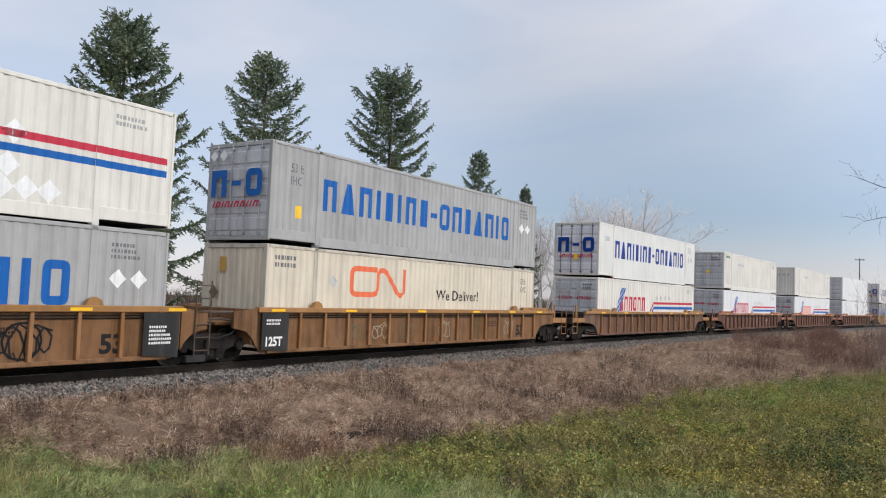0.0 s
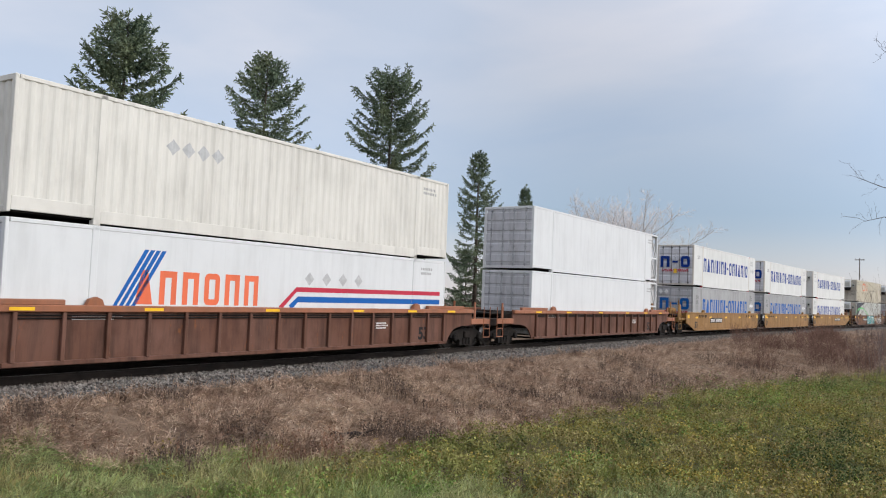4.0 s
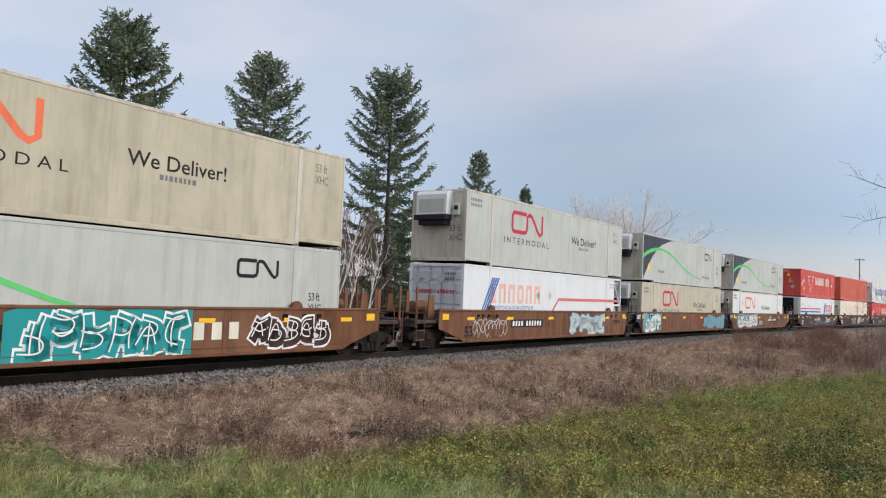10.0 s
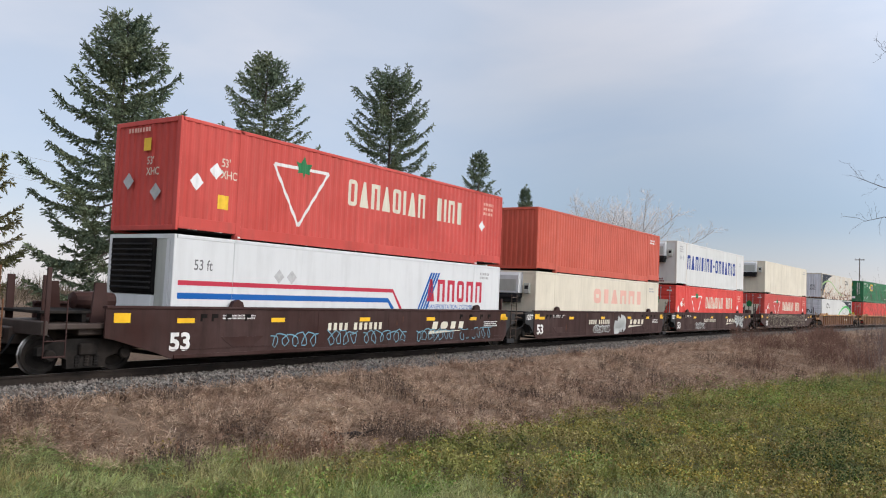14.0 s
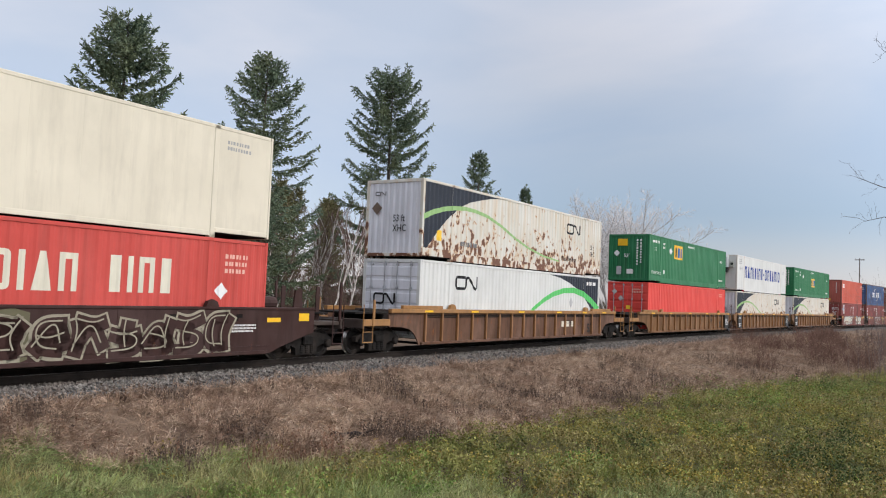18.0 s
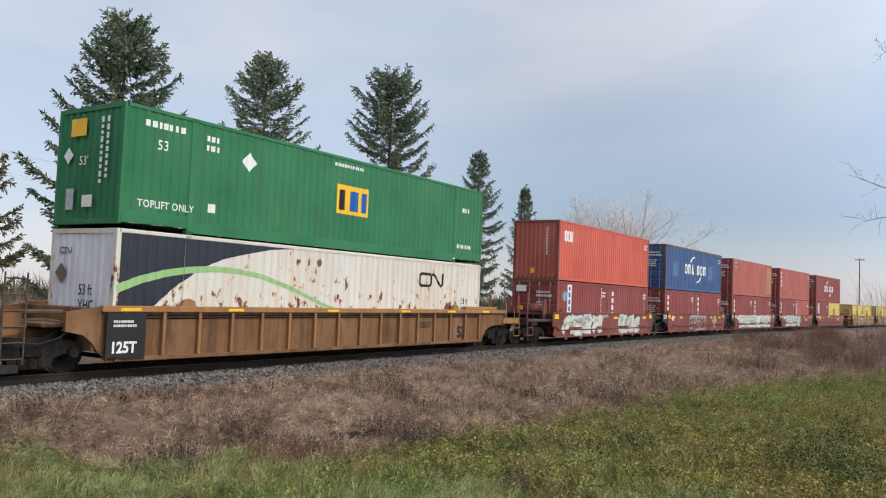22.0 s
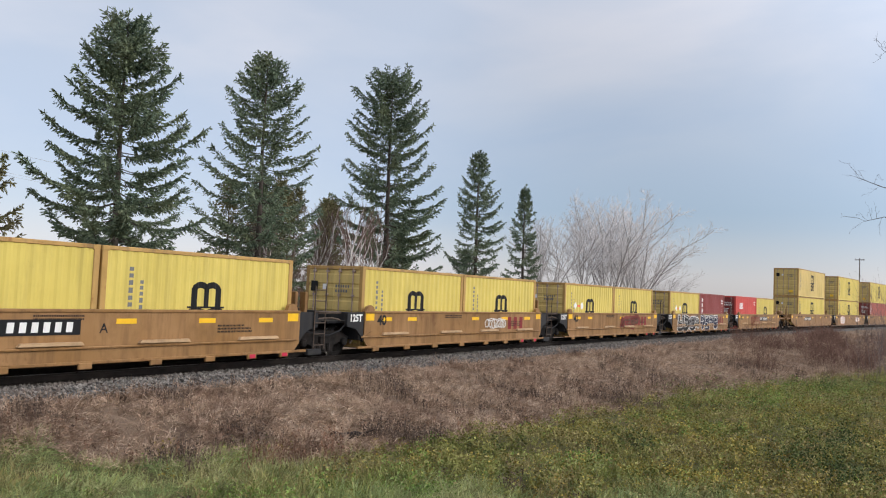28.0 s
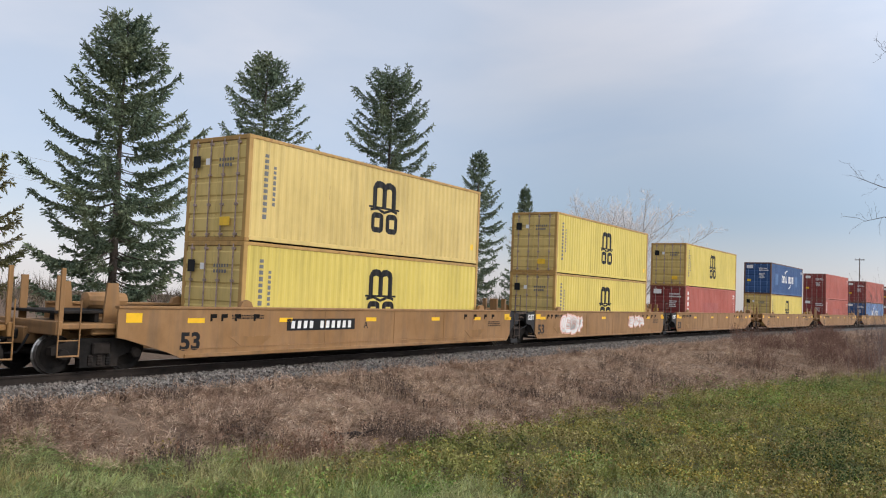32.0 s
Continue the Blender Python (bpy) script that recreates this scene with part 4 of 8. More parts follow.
def green_box(logo_x, logo_z):
    c = make_container(16.154, H53, 2.59, GREEN, GREEN, "wave", "wall", "doors")
    y = ("side", SIDE53 + 0.008)
    sticker(c, logo_x, logo_z, 1.55, 0.9, F53, REFLECT, "logo_panel")
    for a, b, mat in ((0.14, 0.26, INK_BLACK), (0.62, 0.42, INK_BLUE), (1.18, 0.26, INK_BLUE)):
        sticker(c, logo_x + a, logo_z + 0.12, b, 0.62, y, mat, "logo_bar")
    words("53", 0.24, F53, -7.15, 1.95, INK_WHITE, c, 1.0)
    words("TOPLIFT ONLY", 0.18, F53, -7.6, 0.55, INK_WHITE, c, 0.95)
    print_block(c, -7.5, 2.6, 1.5, 1, F53, INK_WHITE, 0.15, 17)
    print_block(c, -5.7, 2.55, 0.5, 2, F53, INK_WHITE, 0.14, 18)
    print_block(c, -0.8, 2.68, 1.4, 1, F53, INK_WHITE, 0.10, 19)
    diamonds(c, [(-4.25, 2.1)], 0.26, F53, WHITE_PLACARD)
    sticker(c, -5.55, 0.62, 0.24, 0.22, F53, INK_WHITE)
    print_block(c, 6.6, 2.1, 0.4, 1, F53, INK_WHITE, 0.16, 20)
    print_block(c, 6.3, 0.7, 1.1, 1, F53, INK_WHITE, 0.14, 21)
    sticker(c, -0.7, 2.2, 0.62, 0.42, END53, REFLECT, "logo_panel")
    diamonds(c, [(-0.75, 1.75)], 0.2, END53, WHITE_PLACARD)
    words("53'", 0.22, END53, -0.3, 1.5, INK_WHITE, c)
    for v, s in ((0.5, 22), (0.72, 23)):
        ob = Marks()
        rng = random.Random(s)
        z = 2.6
        while z > 1.1:
            h = rng.uniform(0.07, 0.14)
            ob.rect(v, z - h, v + 0.10, z, END53)
            z -= h + 0.06
        part("number_marking", ob, INK_WHITE, c)["kind"] = "stuff"
    sticker(c, -0.1, 0.5, 0.4, 0.28, END53, INK_WHITE)
    sticker(c, -0.75, 0.45, 0.3, 0.5, END53, PLACARD)
    dash = Marks()
    for i in range(26):
        dash.rect(-7.8 + 0.62 * i, 0.045 if 3 < i < 22 else 0.14, -7.5 + 0.62 * i, 0.085 if 3 < i < 22 else 0.18, ("side", SIDE53 + 0.006))
    part("reflective_strip", dash, INK_WHITE, c)["kind"] = "stuff"
    return tagged(c, "green corrugated 53-foot container with yellow logo panel", "container")


def column_bars(parent, u, z0, z1, w, face, mat, seed):
    m, rng, z = Marks(), random.Random(seed), z1
    while z > z0:
        h = w * rng.uniform(0.7, 1.1)
        m.rect(u, z - h, u + w, z, face)
        z -= h + w * 0.45
    part("name_marking", m, mat, parent)["kind"] = "stuff"


def sea_box(length, height, body, end, left="doors", emblem="", rods=None, label="", edge=None):
    """A deep-sea container, 40 or 20 feet long."""
    c = make_container(length, height, 2.438, body, end, "wave", left, "wall" if left == "doors" else "doors", rod_mat=rods or WORN_ROD, door_paint=end, post=edge or (YELLOW_EDGE if body in (YELLOW, TAN_YELLOW) else RUSTY_FRAME if body in (BLUE, PALE_BLUE) else RED_FRAME if body in (MAROON, FADED_RED, ORANGE_RED) else None), roof=edge or (YELLOW_EDGE if body in (YELLOW, TAN_YELLOW) else RUSTY_FRAME if body in (BLUE, PALE_BLUE) else None))
    hl = length / 2
    e = ("end", hl + 0.075) if left == "doors" else ("end", hl + 0.004)
    k = 0.0 if length > 10 else 1.0
    top = height - 2.591
    if emblem == "arches":
        x, z = (-0.70, 1.58) if length > 10 else (-0.50, 1.25)
        s = 1.3 if length > 10 else 0.95
        m = Marks()
        for a in (0.0, 0.40, 0.80):
            m.rect(x + a * s, z, x + (a + 0.18) * s, z + 0.48 * s, F40)
        for a in (0.09, 0.49):
            pts = [(x + (a + 0.2 - 0.2 * math.cos(radians(q))) * s, z + (0.44 + 0.13 * math.sin(radians(q))) * s) for q in (0, 30, 60, 90, 120, 150, 180)]
            m.band(pts, 0.17 * s, F40)
        m.rect(x - 0.14 * s, z - 0.05 * s, x + 1.12 * s, z, F40)
        m.band([(x - 0.06 * s, z - 0.10 * s), (x + 0.2 * s, z - 0.05 * s), (x + 0.49 * s, z - 0.14 * s), (x + 0.78 * s, z - 0.05 * s), (x + 1.04 * s, z - 0.10 * s)], 0.07 * s, F40)
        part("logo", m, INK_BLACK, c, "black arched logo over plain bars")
        if length > 10:
            part("logo_bars", Marks().ring(-0.72, 0.72, 0.62, 0.66, 0.18, F40).ring(0.06, 0.72, 0.62, 0.66, 0.18, F40), INK_BLACK, c)
        column_bars(c, -hl + 0.62 if length > 10 else -hl + 0.72, 0.7, height - 0.45, 0.13, F40, INK_GREY, 31)
        column_bars(c, -hl + 0.95 if length > 10 else -hl + 1.02, 1.0, height - 0.75, 0.11, F40, INK_GREY, 32)
        if left == "doors":
            sticker(c, -0.92, height - 0.85, 0.30, 0.34, e, INK_BLACK, "logo")
            sticker(c, 0.28, 0.42, 0.40, 0.24, e)
            print_block(c, 0.15, height - 0.62, 0.7, 2, e, INK_GREY, 0.09, 33)
            sticker(c, -0.40, height - 0.78, 0.16, 0.18, e, WHITE_PLACARD)
    elif emblem == "arcs":
        m = Marks()
        for sgn, cz in ((1, 1.75), (-1, 1.30)):
            pts = [(0.0 - sgn * (0.2 + 1.0 * math.cos(radians(a))), cz + sgn * 0.62 * math.sin(radians(a))) for a in range(20, 95, 12)]
            m.band(pts, 0.20, F40, 0.06)
        part("logo", m, INK_WHITE, c, "white curved logo strokes")
        wordmark(c, "owa oow", -2.35, 1.18, 0.66, 4.7, F40, INK_WHITE)
        if body is BLUE:
            sticker(c, -4.6, 0.92, 1.0, 1.0, F40, paint("faded_blue_patch", (0.065, 0.14, 0.28), 0.6, 0.2, 0.0), "faded_patch")
            sticker(c, 2.86, 0.93, 0.95, 1.0, F40, paint("faded_blue_patch", (0.065, 0.14, 0.28), 0.6, 0.2, 0.0), "faded_patch")
    elif emblem == "letters":
        x, z = (-5.46, 1.92) if length > 10 else (-1.9, 1.55)
        part("logo", Marks().ring(x, z, 0.34, 0.52, 0.12, F40, 0.1).ring(x + 0.36, z, 0.32, 0.52, 0.11, F40, 0.1).rect(x + 0.74, z, x + 0.90, z + 0.52, F40), INK_WHITE, c, "cream block logo")
    elif emblem == "badge":
        sticker(c, -5.35, 2.2, 0.42, 0.46, F40, INK_WHITE, "logo_panel")
        sticker(c, -5.30, 2.25, 0.32, 0.36, ("side", SIDE40 + 0.008), INK_BLUE, "logo")
        sticker(c, 4.35, 0.35, 1.55, 2.35, F40, paint("bare_patched_panel", (0.42, 0.20, 0.09), 0.5, 0.4, 0.3), "repaired_panel")
    elif emblem == "column":
        column_bars(c, -hl + 0.55, 1.05 if length < 10 else 1.4, height - 0.35, 0.26, F40, INK_WHITE, 34)
        column_bars(c, hl - 0.62, 0.7, height - 0.35, 0.12, F40, INK_WHITE, 35)
        if length > 10:
            sticker(c, -2.2, 0.9, 3.6, 0.95, F40, paint("overpainted_patch", (0.33, 0.085, 0.07), 0.5, 0.3, 0.1), "overpainted_patch")
    elif emblem == "disc":
        disc = Marks()
        disc.put([(-hl + 0.85 + 0.24 * math.cos(radians(a)), 1.88 + 0.24 * math.sin(radians(a))) for a in range(0, 360, 24)], F40)
        part("logo", disc, INK_SKY, c, "light blue disc")
        sticker(c, -hl + 1.15, 0.95, 0.42, 1.5, F40, INK_WHITE, "name_panel")
        column_bars(c, -hl + 1.24, 1.0, 2.35, 0.22, ("side", SIDE40 + 0.008), INK_BLUE, 36)
        column_bars(c, hl - 0.9, 0.9, 2.4, 0.12, F40, INK_WHITE, 37)
    elif emblem == "patch":
        sticker(c, -0.2, 0.55, 0.9, 0.75, F40, paint("overpainted_patch", (0.33, 0.085, 0.07), 0.5, 0.3, 0.1), "overpainted_patch")
    if emblem != "arches":
        print_block(c, hl - 0.75, height - 0.4, 0.5, 2, F40, INK_WHITE, 0.10, 38)
        if left == "doors":
            print_block(c, 0.15, height - 0.5, 0.8, 2, e, INK_WHITE, 0.10, 39)
            print_block(c, 0.15, height - 1.0, 0.6, 4, e, INK_WHITE, 0.07, 40)
            sticker(c, -0.9, 1.15, 0.34, 0.2, e)
            sticker(c, -0.95, height - 0.55, 0.55, 0.3, e, INK_WHITE, "logo")
        else:
            column_bars(c, 0.55, 1.3, height - 0.35, 0.09, e, INK_WHITE, 41)
            sticker(c, -0.25, 0.35, 0.2, 0.24, e)
    else:
        sticker(c, hl - 0.62, 0.55, 0.2, 0.22, F40)
    return tagged(c, label, "container")


def msc40(end_paint=None, body=None):
    return sea_box(12.192, H40, body or YELLOW, end_paint or TAN_YELLOW, "doors", "arches", None, "yellow 40-foot sea container with black arched logo")


def msc20(placards=False):
    c = sea_box(6.058, H20, YELLOW, TAN_YELLOW, "doors", "arches", None, "yellow 20-foot sea container with black arched logo")
    if placards:
        diamonds(c, [(-1.75, 1.50), (-1.0, 1.50)], 0.19, F40, WHITE_PLACARD)
        sticker(c, -1.55, 1.44, 0.34, 0.10, F40, INK_ORANGE)
    return c


def red20(emblem="column", body=None, label="dark red 20-foot sea container with white column of marks"):
    return sea_box(6.058, H20, body or MAROON, MAROON, "doors", emblem, WORN_ROD, label)


# ---------------------------------------------------------------- railway cars
def side_frame(base):
    """Cast side frame of a truck seen from outside, in x, z."""
    b = base / 2
    return [(-b - 0.24, 0.46), (-b - 0.24, 0.62), (-b + 0.10, 0.74), (-0.45, 0.80), (0.45, 0.80), (b - 0.10, 0.74), (b + 0.24, 0.62), (b + 0.24, 0.46),
            (b - 0.20, 0.44), (b - 0.42, 0.36), (0.46, 0.16), (-0.46, 0.16), (-b + 0.42, 0.36), (-b + 0.20, 0.44)]


WHEELS = []


def make_truck(car, x, radius, base, index):
    """A two-axle truck under a car, centred at x."""
    frame_mesh = lambda: Mesh().prism(side_frame(base), -0.09, 0.09)
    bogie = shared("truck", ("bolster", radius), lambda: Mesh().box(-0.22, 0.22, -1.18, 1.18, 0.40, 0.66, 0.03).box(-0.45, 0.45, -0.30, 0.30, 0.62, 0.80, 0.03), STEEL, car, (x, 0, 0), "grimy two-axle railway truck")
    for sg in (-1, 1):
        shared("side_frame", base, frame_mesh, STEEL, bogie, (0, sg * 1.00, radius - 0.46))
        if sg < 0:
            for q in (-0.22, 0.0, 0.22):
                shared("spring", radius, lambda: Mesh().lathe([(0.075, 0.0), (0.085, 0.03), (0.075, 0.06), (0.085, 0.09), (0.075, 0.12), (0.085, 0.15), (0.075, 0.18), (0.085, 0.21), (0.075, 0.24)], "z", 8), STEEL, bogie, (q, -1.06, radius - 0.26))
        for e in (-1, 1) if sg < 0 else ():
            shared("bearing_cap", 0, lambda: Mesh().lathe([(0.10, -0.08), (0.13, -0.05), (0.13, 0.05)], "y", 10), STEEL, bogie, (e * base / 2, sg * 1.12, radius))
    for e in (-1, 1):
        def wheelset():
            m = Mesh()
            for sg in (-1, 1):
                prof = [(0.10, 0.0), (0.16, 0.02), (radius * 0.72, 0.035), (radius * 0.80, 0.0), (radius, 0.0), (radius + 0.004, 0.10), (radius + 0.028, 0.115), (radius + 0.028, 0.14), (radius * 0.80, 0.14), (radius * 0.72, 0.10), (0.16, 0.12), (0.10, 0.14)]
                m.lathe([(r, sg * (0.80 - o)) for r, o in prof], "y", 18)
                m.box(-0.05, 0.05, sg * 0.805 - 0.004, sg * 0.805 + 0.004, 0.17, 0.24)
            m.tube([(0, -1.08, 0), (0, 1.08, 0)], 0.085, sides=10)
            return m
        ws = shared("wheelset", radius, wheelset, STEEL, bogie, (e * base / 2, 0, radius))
        if len(ws.data.materials) == 1:
            ws.data.materials.append(TREAD)
            ws.data.polygons.foreach_set("material_index", [1 if math.hypot(f.center.x, f.center.z) > radius * 0.93 else 0 for f in ws.data.polygons])
        WHEELS.append((ws, e * base / 2, radius, index, x))


def ladder(height, width=0.40, rungs=5):
    m = Mesh()
    for s in (-1, 1):
        m.tube([(s * width / 2, 0, 0), (s * width / 2, 0, height)], 0.020, sides=5)
    for i in range(rungs):
        z = 0.12 + (height - 0.24) * i / (rungs - 1)
        m.tube([(-width / 2, 0, z), (width / 2, 0, z)], 0.016, sides=5)
    return m


def make_car(kind, long, body, chord, left, right, label, index, name_panel=None, extra=None):
    """A well car unit. kind: ribbed or smooth; long: a 53-foot well; left and right: coupler or joint."""
    car = thing("well_car", label, "rail car", "train of well cars")
    low = 0.26
    full, cut, tail = (8.15, 9.9, 11.3) if long else (6.55, 7.0, 9.4)
    joint_end, joint = (8.45, 9.70) if long else (6.20, 7.665)
    couple = 11.68 if long else 9.70
    truck_x = 10.05 if long else 8.25
    top = 1.49 if long else 1.41
    outline = [(-full, low), (full, low)]
    pts_r = [(full, low), (full + 0.35, 0.40), (cut - 0.25, 0.74), (cut, 0.79), (cut, top)] if right == "coupler" else [(joint_end - 0.22, low), (joint_end, 0.5), (joint_end, top)]
    pts_l = [(-cut, top), (-cut, 0.79), (-cut + 0.25, 0.74), (-full - 0.35, 0.40), (-full, low)] if left == "coupler" else [(-joint_end, top), (-joint_end, 0.5), (-joint_end + 0.22, low)]
    if kind == "ribbed":
        arch = [(0.0, low), (0.12, 0.46), (0.32, 0.67), (0.60, 0.81), (1.0, 0.88)]
        if right == "coupler":
            pts_r = [(full + a, z) for a, z in arch] + [(cut, 0.90), (cut, top)]
        if left == "coupler":
            pts_l = [(-cut, top), (-cut, 0.90)] + [(-full - a, z) for a, z in reversed(arch)]
    shape = pts_r + pts_l
    xl, xr = (-cut if left == "coupler" else -joint_end), (cut if right == "coupler" else joint_end)
    skin = 1.40 if kind == "ribbed" else 1.47
    for sg in (-1, 1):
        shared("side_sill", (kind, long, left, right, sg), lambda: Mesh().prism(shape, sg * skin, sg * (skin - 0.05)), body, car)
        shared("top_chord", (kind, long, left, right), lambda: Mesh().box(xl, xr, -0.085, 0.085, top - (0.13 if kind == "ribbed" else 0.06), top + 0.012, 0.015), chord, car, (0, sg * (1.425 if kind == "ribbed" else 1.412), 0))
        if kind == "ribbed":
            shared("bottom_chord", (long, left, right), lambda: Mesh().box(-full + 0.1, full - 0.1, -0.05, 0.05, low - 0.01, low + 0.09, 0.012), body, car, (0, sg * 1.42, 0))
            n = 16
            for i in range(n if sg < 0 else 0):
                x = -7.85 + 15.7 * i / (n - 1)
                shared("rib", sg, lambda: Mesh().box(-0.045, 0.045, -0.055, 0.055, low + 0.08, top - 0.13, 0.01), RIB_LIT_RUST if body in (OCHRE, RUST_BROWN) else body, car, (x, sg * 1.435, 0))
        else:
            shared("bottom_chord", (long, left, right), lambda: Mesh().box(-full + 0.05, full - 0.05, -0.04, 0.04, low - 0.02, low + 0.05, 0.012), body, car, (0, sg * 1.45, 0))
    if kind == "ribbed":
        for z in (top - 0.20, top - 0.26):
            shared("train_pipe", (left, right, "ribbed"), lambda: Mesh().tube([(-7.8, 0, 0), (7.8, 0, 0)], 0.018, sides=5), STEEL, car, (0, -1.43, z))
        for e, what in ((-1, left), (1, right)):
            if what == "coupler":
                shared("raised_chord", 0, lambda: Mesh().box(-1.2, 1.2, -0.07, 0.07, top + 0.012, top + 0.13, 0.015), chord, car, (e * (cut - 1.9), -1.40, 0))
    # floor cross members and container supports
    for i in range(7):
        x = (-1 + 2 * i / 6) * (full - 0.6)
        shared("cross_member", low, lambda: Mesh().box(-0.12, 0.12, -1.40, 1.40, low - 0.03, low + 0.045, 0.01), STEEL, car, (x, 0, 0))
    for s in (-1, 1):
        for xx in ((6.1,) if long else (5.9,)):
            shared("corner_guide", long, lambda: Mesh().prism([(-0.22, top), (0.22, top), (0.16, top + 0.14), (0.02, top + 0.20), (-0.14, top + 0.15)], -0.06, 0.06), chord, car, (s * xx, -1.40, 0))
            shared("corner_guide", long, lambda: Mesh().prism([(-0.22, top), (0.22, top), (0.16, top + 0.14), (0.02, top + 0.20), (-0.14, top + 0.15)], -0.06, 0.06), chord, car, (s * xx, 1.40, 0))
    # ends
    for e, what in ((-1, left), (1, right)):
        a = xl if e < 0 else xr
        if what == "coupler":
            def platform():
                m = Mesh()
                m.box(full + 0.15, tail, -1.36, 1.36, 0.98, 1.10, 0.02)
                m.box(full + 0.1, couple - 0.30, -0.34, 0.34, 0.62, 1.0, 0.03)
                m.box(tail - 0.14, tail, -1.42, 1.42, 0.86, 1.16, 0.02)
                m.box(full + 0.1, full + 0.24, -1.38, 1.38, 0.7, top - 0.06, 0.02)
                m.box(truck_x - 0.3, truck_x + 0.3, -1.2, 1.2, 0.84, 1.0, 0.02)
                return m
            pl = shared("end_platform", (long, "c"), platform, PLATFORM if body not in (GOLD, TAN_GOLD, FIVE_GOLD) else body, car)
            pl.rotation_euler = (0, 0, 0 if e > 0 else math.pi)
            shared("walkway", (long, "c"), lambda: Mesh().box(cut - 0.9, tail - 0.2, -0.95, 0.95, 1.30, 1.36, 0.01).box(cut + 0.1, cut + 0.2, -0.9, 0.9, 1.1, 1.31), STEEL, pl)
            shared("coupler", (long, "c"), lambda: Mesh().box(couple - 0.40, couple - 0.06, -0.11, 0.11, 0.72, 0.94, 0.03).box(couple - 0.10, couple + 0.04, -0.20, 0.08, 0.70, 0.96, 0.04), STEEL, pl)
            hose = [(tail + 0.02, 0.42, 0.84), (tail + 0.12, 0.40, 0.62), (tail + 0.20, 0.30, 0.44), (tail + 0.34, 0.12, 0.42)]
            shared("air_hose", (long, "c"), lambda: Mesh().tube(hose, 0.028, sides=6), RUBBER, pl)
            for sg in (-1, 1):
                if kind == "smooth":
                    shared("stanchion", (long, "c"), lambda: Mesh().box(-0.05, 0.05, -0.025, 0.025, 1.1, 2.28, 0.01), chord if kind != "ribbed" else body, pl, (tail - 0.12, sg * 1.36, 0))
                    shared("stanchion", (long, "d"), lambda: Mesh().box(-0.09, 0.09, -0.02, 0.02, 1.1, 2.12, 0.01), chord, pl, (tail - 0.45, sg * 0.72, 0))
                    shared("guide_plate", (long, "c"), lambda: Mesh().prism([(-0.16, 1.05), (0.30, 1.05), (0.22, 2.0), (-0.05, 2.0)], -0.03, 0.03), chord, pl, (cut - 0.25, sg * 0.95, 0))
                shared("grab_iron", (long, "c"), lambda: Mesh().tube([(0, 0, 0.40), (0, 0, 1.62 if kind == "ribbed" else 1.85)], 0.017, sides=5).tube([(0.48, 0, 0.40), (0.48, 0, 1.62)], 0.017, sides=5).tube([(0, 0, 0.42), (0.48, 0, 0.42)], 0.022, sides=5).tube([(0, 0, 0.75), (0.48, 0, 0.75)], 0.015, sides=5), chord, pl, (tail - 0.52, sg * 1.44, 0))
                if kind == "ribbed":
                    shared("side_sill", (long, "e"), lambda: Mesh().box(cut - 0.05, tail - 0.02, -0.05, 0.05, 0.93, 1.15, 0.015), chord, pl, (0, sg * 1.38, 0))
                    shared("stanchion", (long, "r"), lambda: Mesh().box(-0.045, 0.045, -0.03, 0.03, 1.1, 1.78, 0.01), chord, pl, (cut + 0.55, sg * 1.20, 0))
            shared("brake_valve", (long, "c"), lambda: Mesh().lathe([(0.05, -0.55), (0.19, -0.50), (0.21, 0.0), (0.19, 0.50), (0.05, 0.55)], "x", 12), STEEL if kind == "ribbed" else chord, pl, (cut - 0.45, 0.25, 1.25 if kind == "ribbed" else 1.58), "round brake reservoir")
            make_truck(car, e * truck_x, 0.42, 1.78, index)
        else:
            def black_end():
                m = Mesh()
                k = joint_end
                for sg in (-1, 1):
                    m.prism([(k, 0.45), (k + 0.14, 0.66), (k + 0.38, 0.86), (k + 0.80, 0.95), (k + 0.80, 1.36), (k, top - 0.02)], sg * 1.44, sg * 1.34)
                m.box(k, joint + 0.1, -0.42, 0.42, 0.62, 0.98, 0.04)
                m.box(k, k + 0.14, -1.38, 1.38, 0.5, top - 0.05, 0.02)
                m.box(k + 0.1, joint - 0.12, -1.1, 1.1, 1.02, 1.10, 0.01)
                return m
            pl = shared("end_platform", (long, "j"), black_end, BLACK if kind == "smooth" else body, car, label="articulated end platform over the shared truck")
            pl.rotation_euler = (0, 0, 0 if e > 0 else math.pi)
            if kind == "ribbed":
                plate = lambda: Mesh().prism([(-0.50, low + 0.10), (0.50, low + 0.03), (0.50, top - 0.14), (-0.50, top - 0.14)], -0.01, 0.01)
                at = e * (joint_end - 0.62)
                shared("end_plate", (long, e), plate, BLACK, car, (at, -1.505, 0), "black end plate")
                if e < 0:
                    words("125T", 0.25, ("side", 1.519), at - 0.40, 0.46, INK_WHITE, car, 0.92, bold=0.05)
                print_block(car, at - 0.34, 1.18 if e < 0 else 1.05, 0.62, 2 if e < 0 else 5, ("side", 1.519), INK_WHITE, 0.055, 80 + index % 3)
            if e < 0:
                if kind == "smooth":
                    words("125T", 0.22, ("side", 1.445), -joint_end - 0.70, 1.10, INK_WHITE, car, 0.95, bold=0.05)
            else:
                shared("ladder", long, lambda: ladder(1.85, 0.46, 6), LADDER, car, (joint - 0.62, -1.47, 0.30))
                shared("step_box", long, lambda: Mesh().box(-0.30, 0.30, -0.08, 0.08, 0.12, 0.30, 0.02), BLACK, car, (joint - 0.72, -1.34, 0))
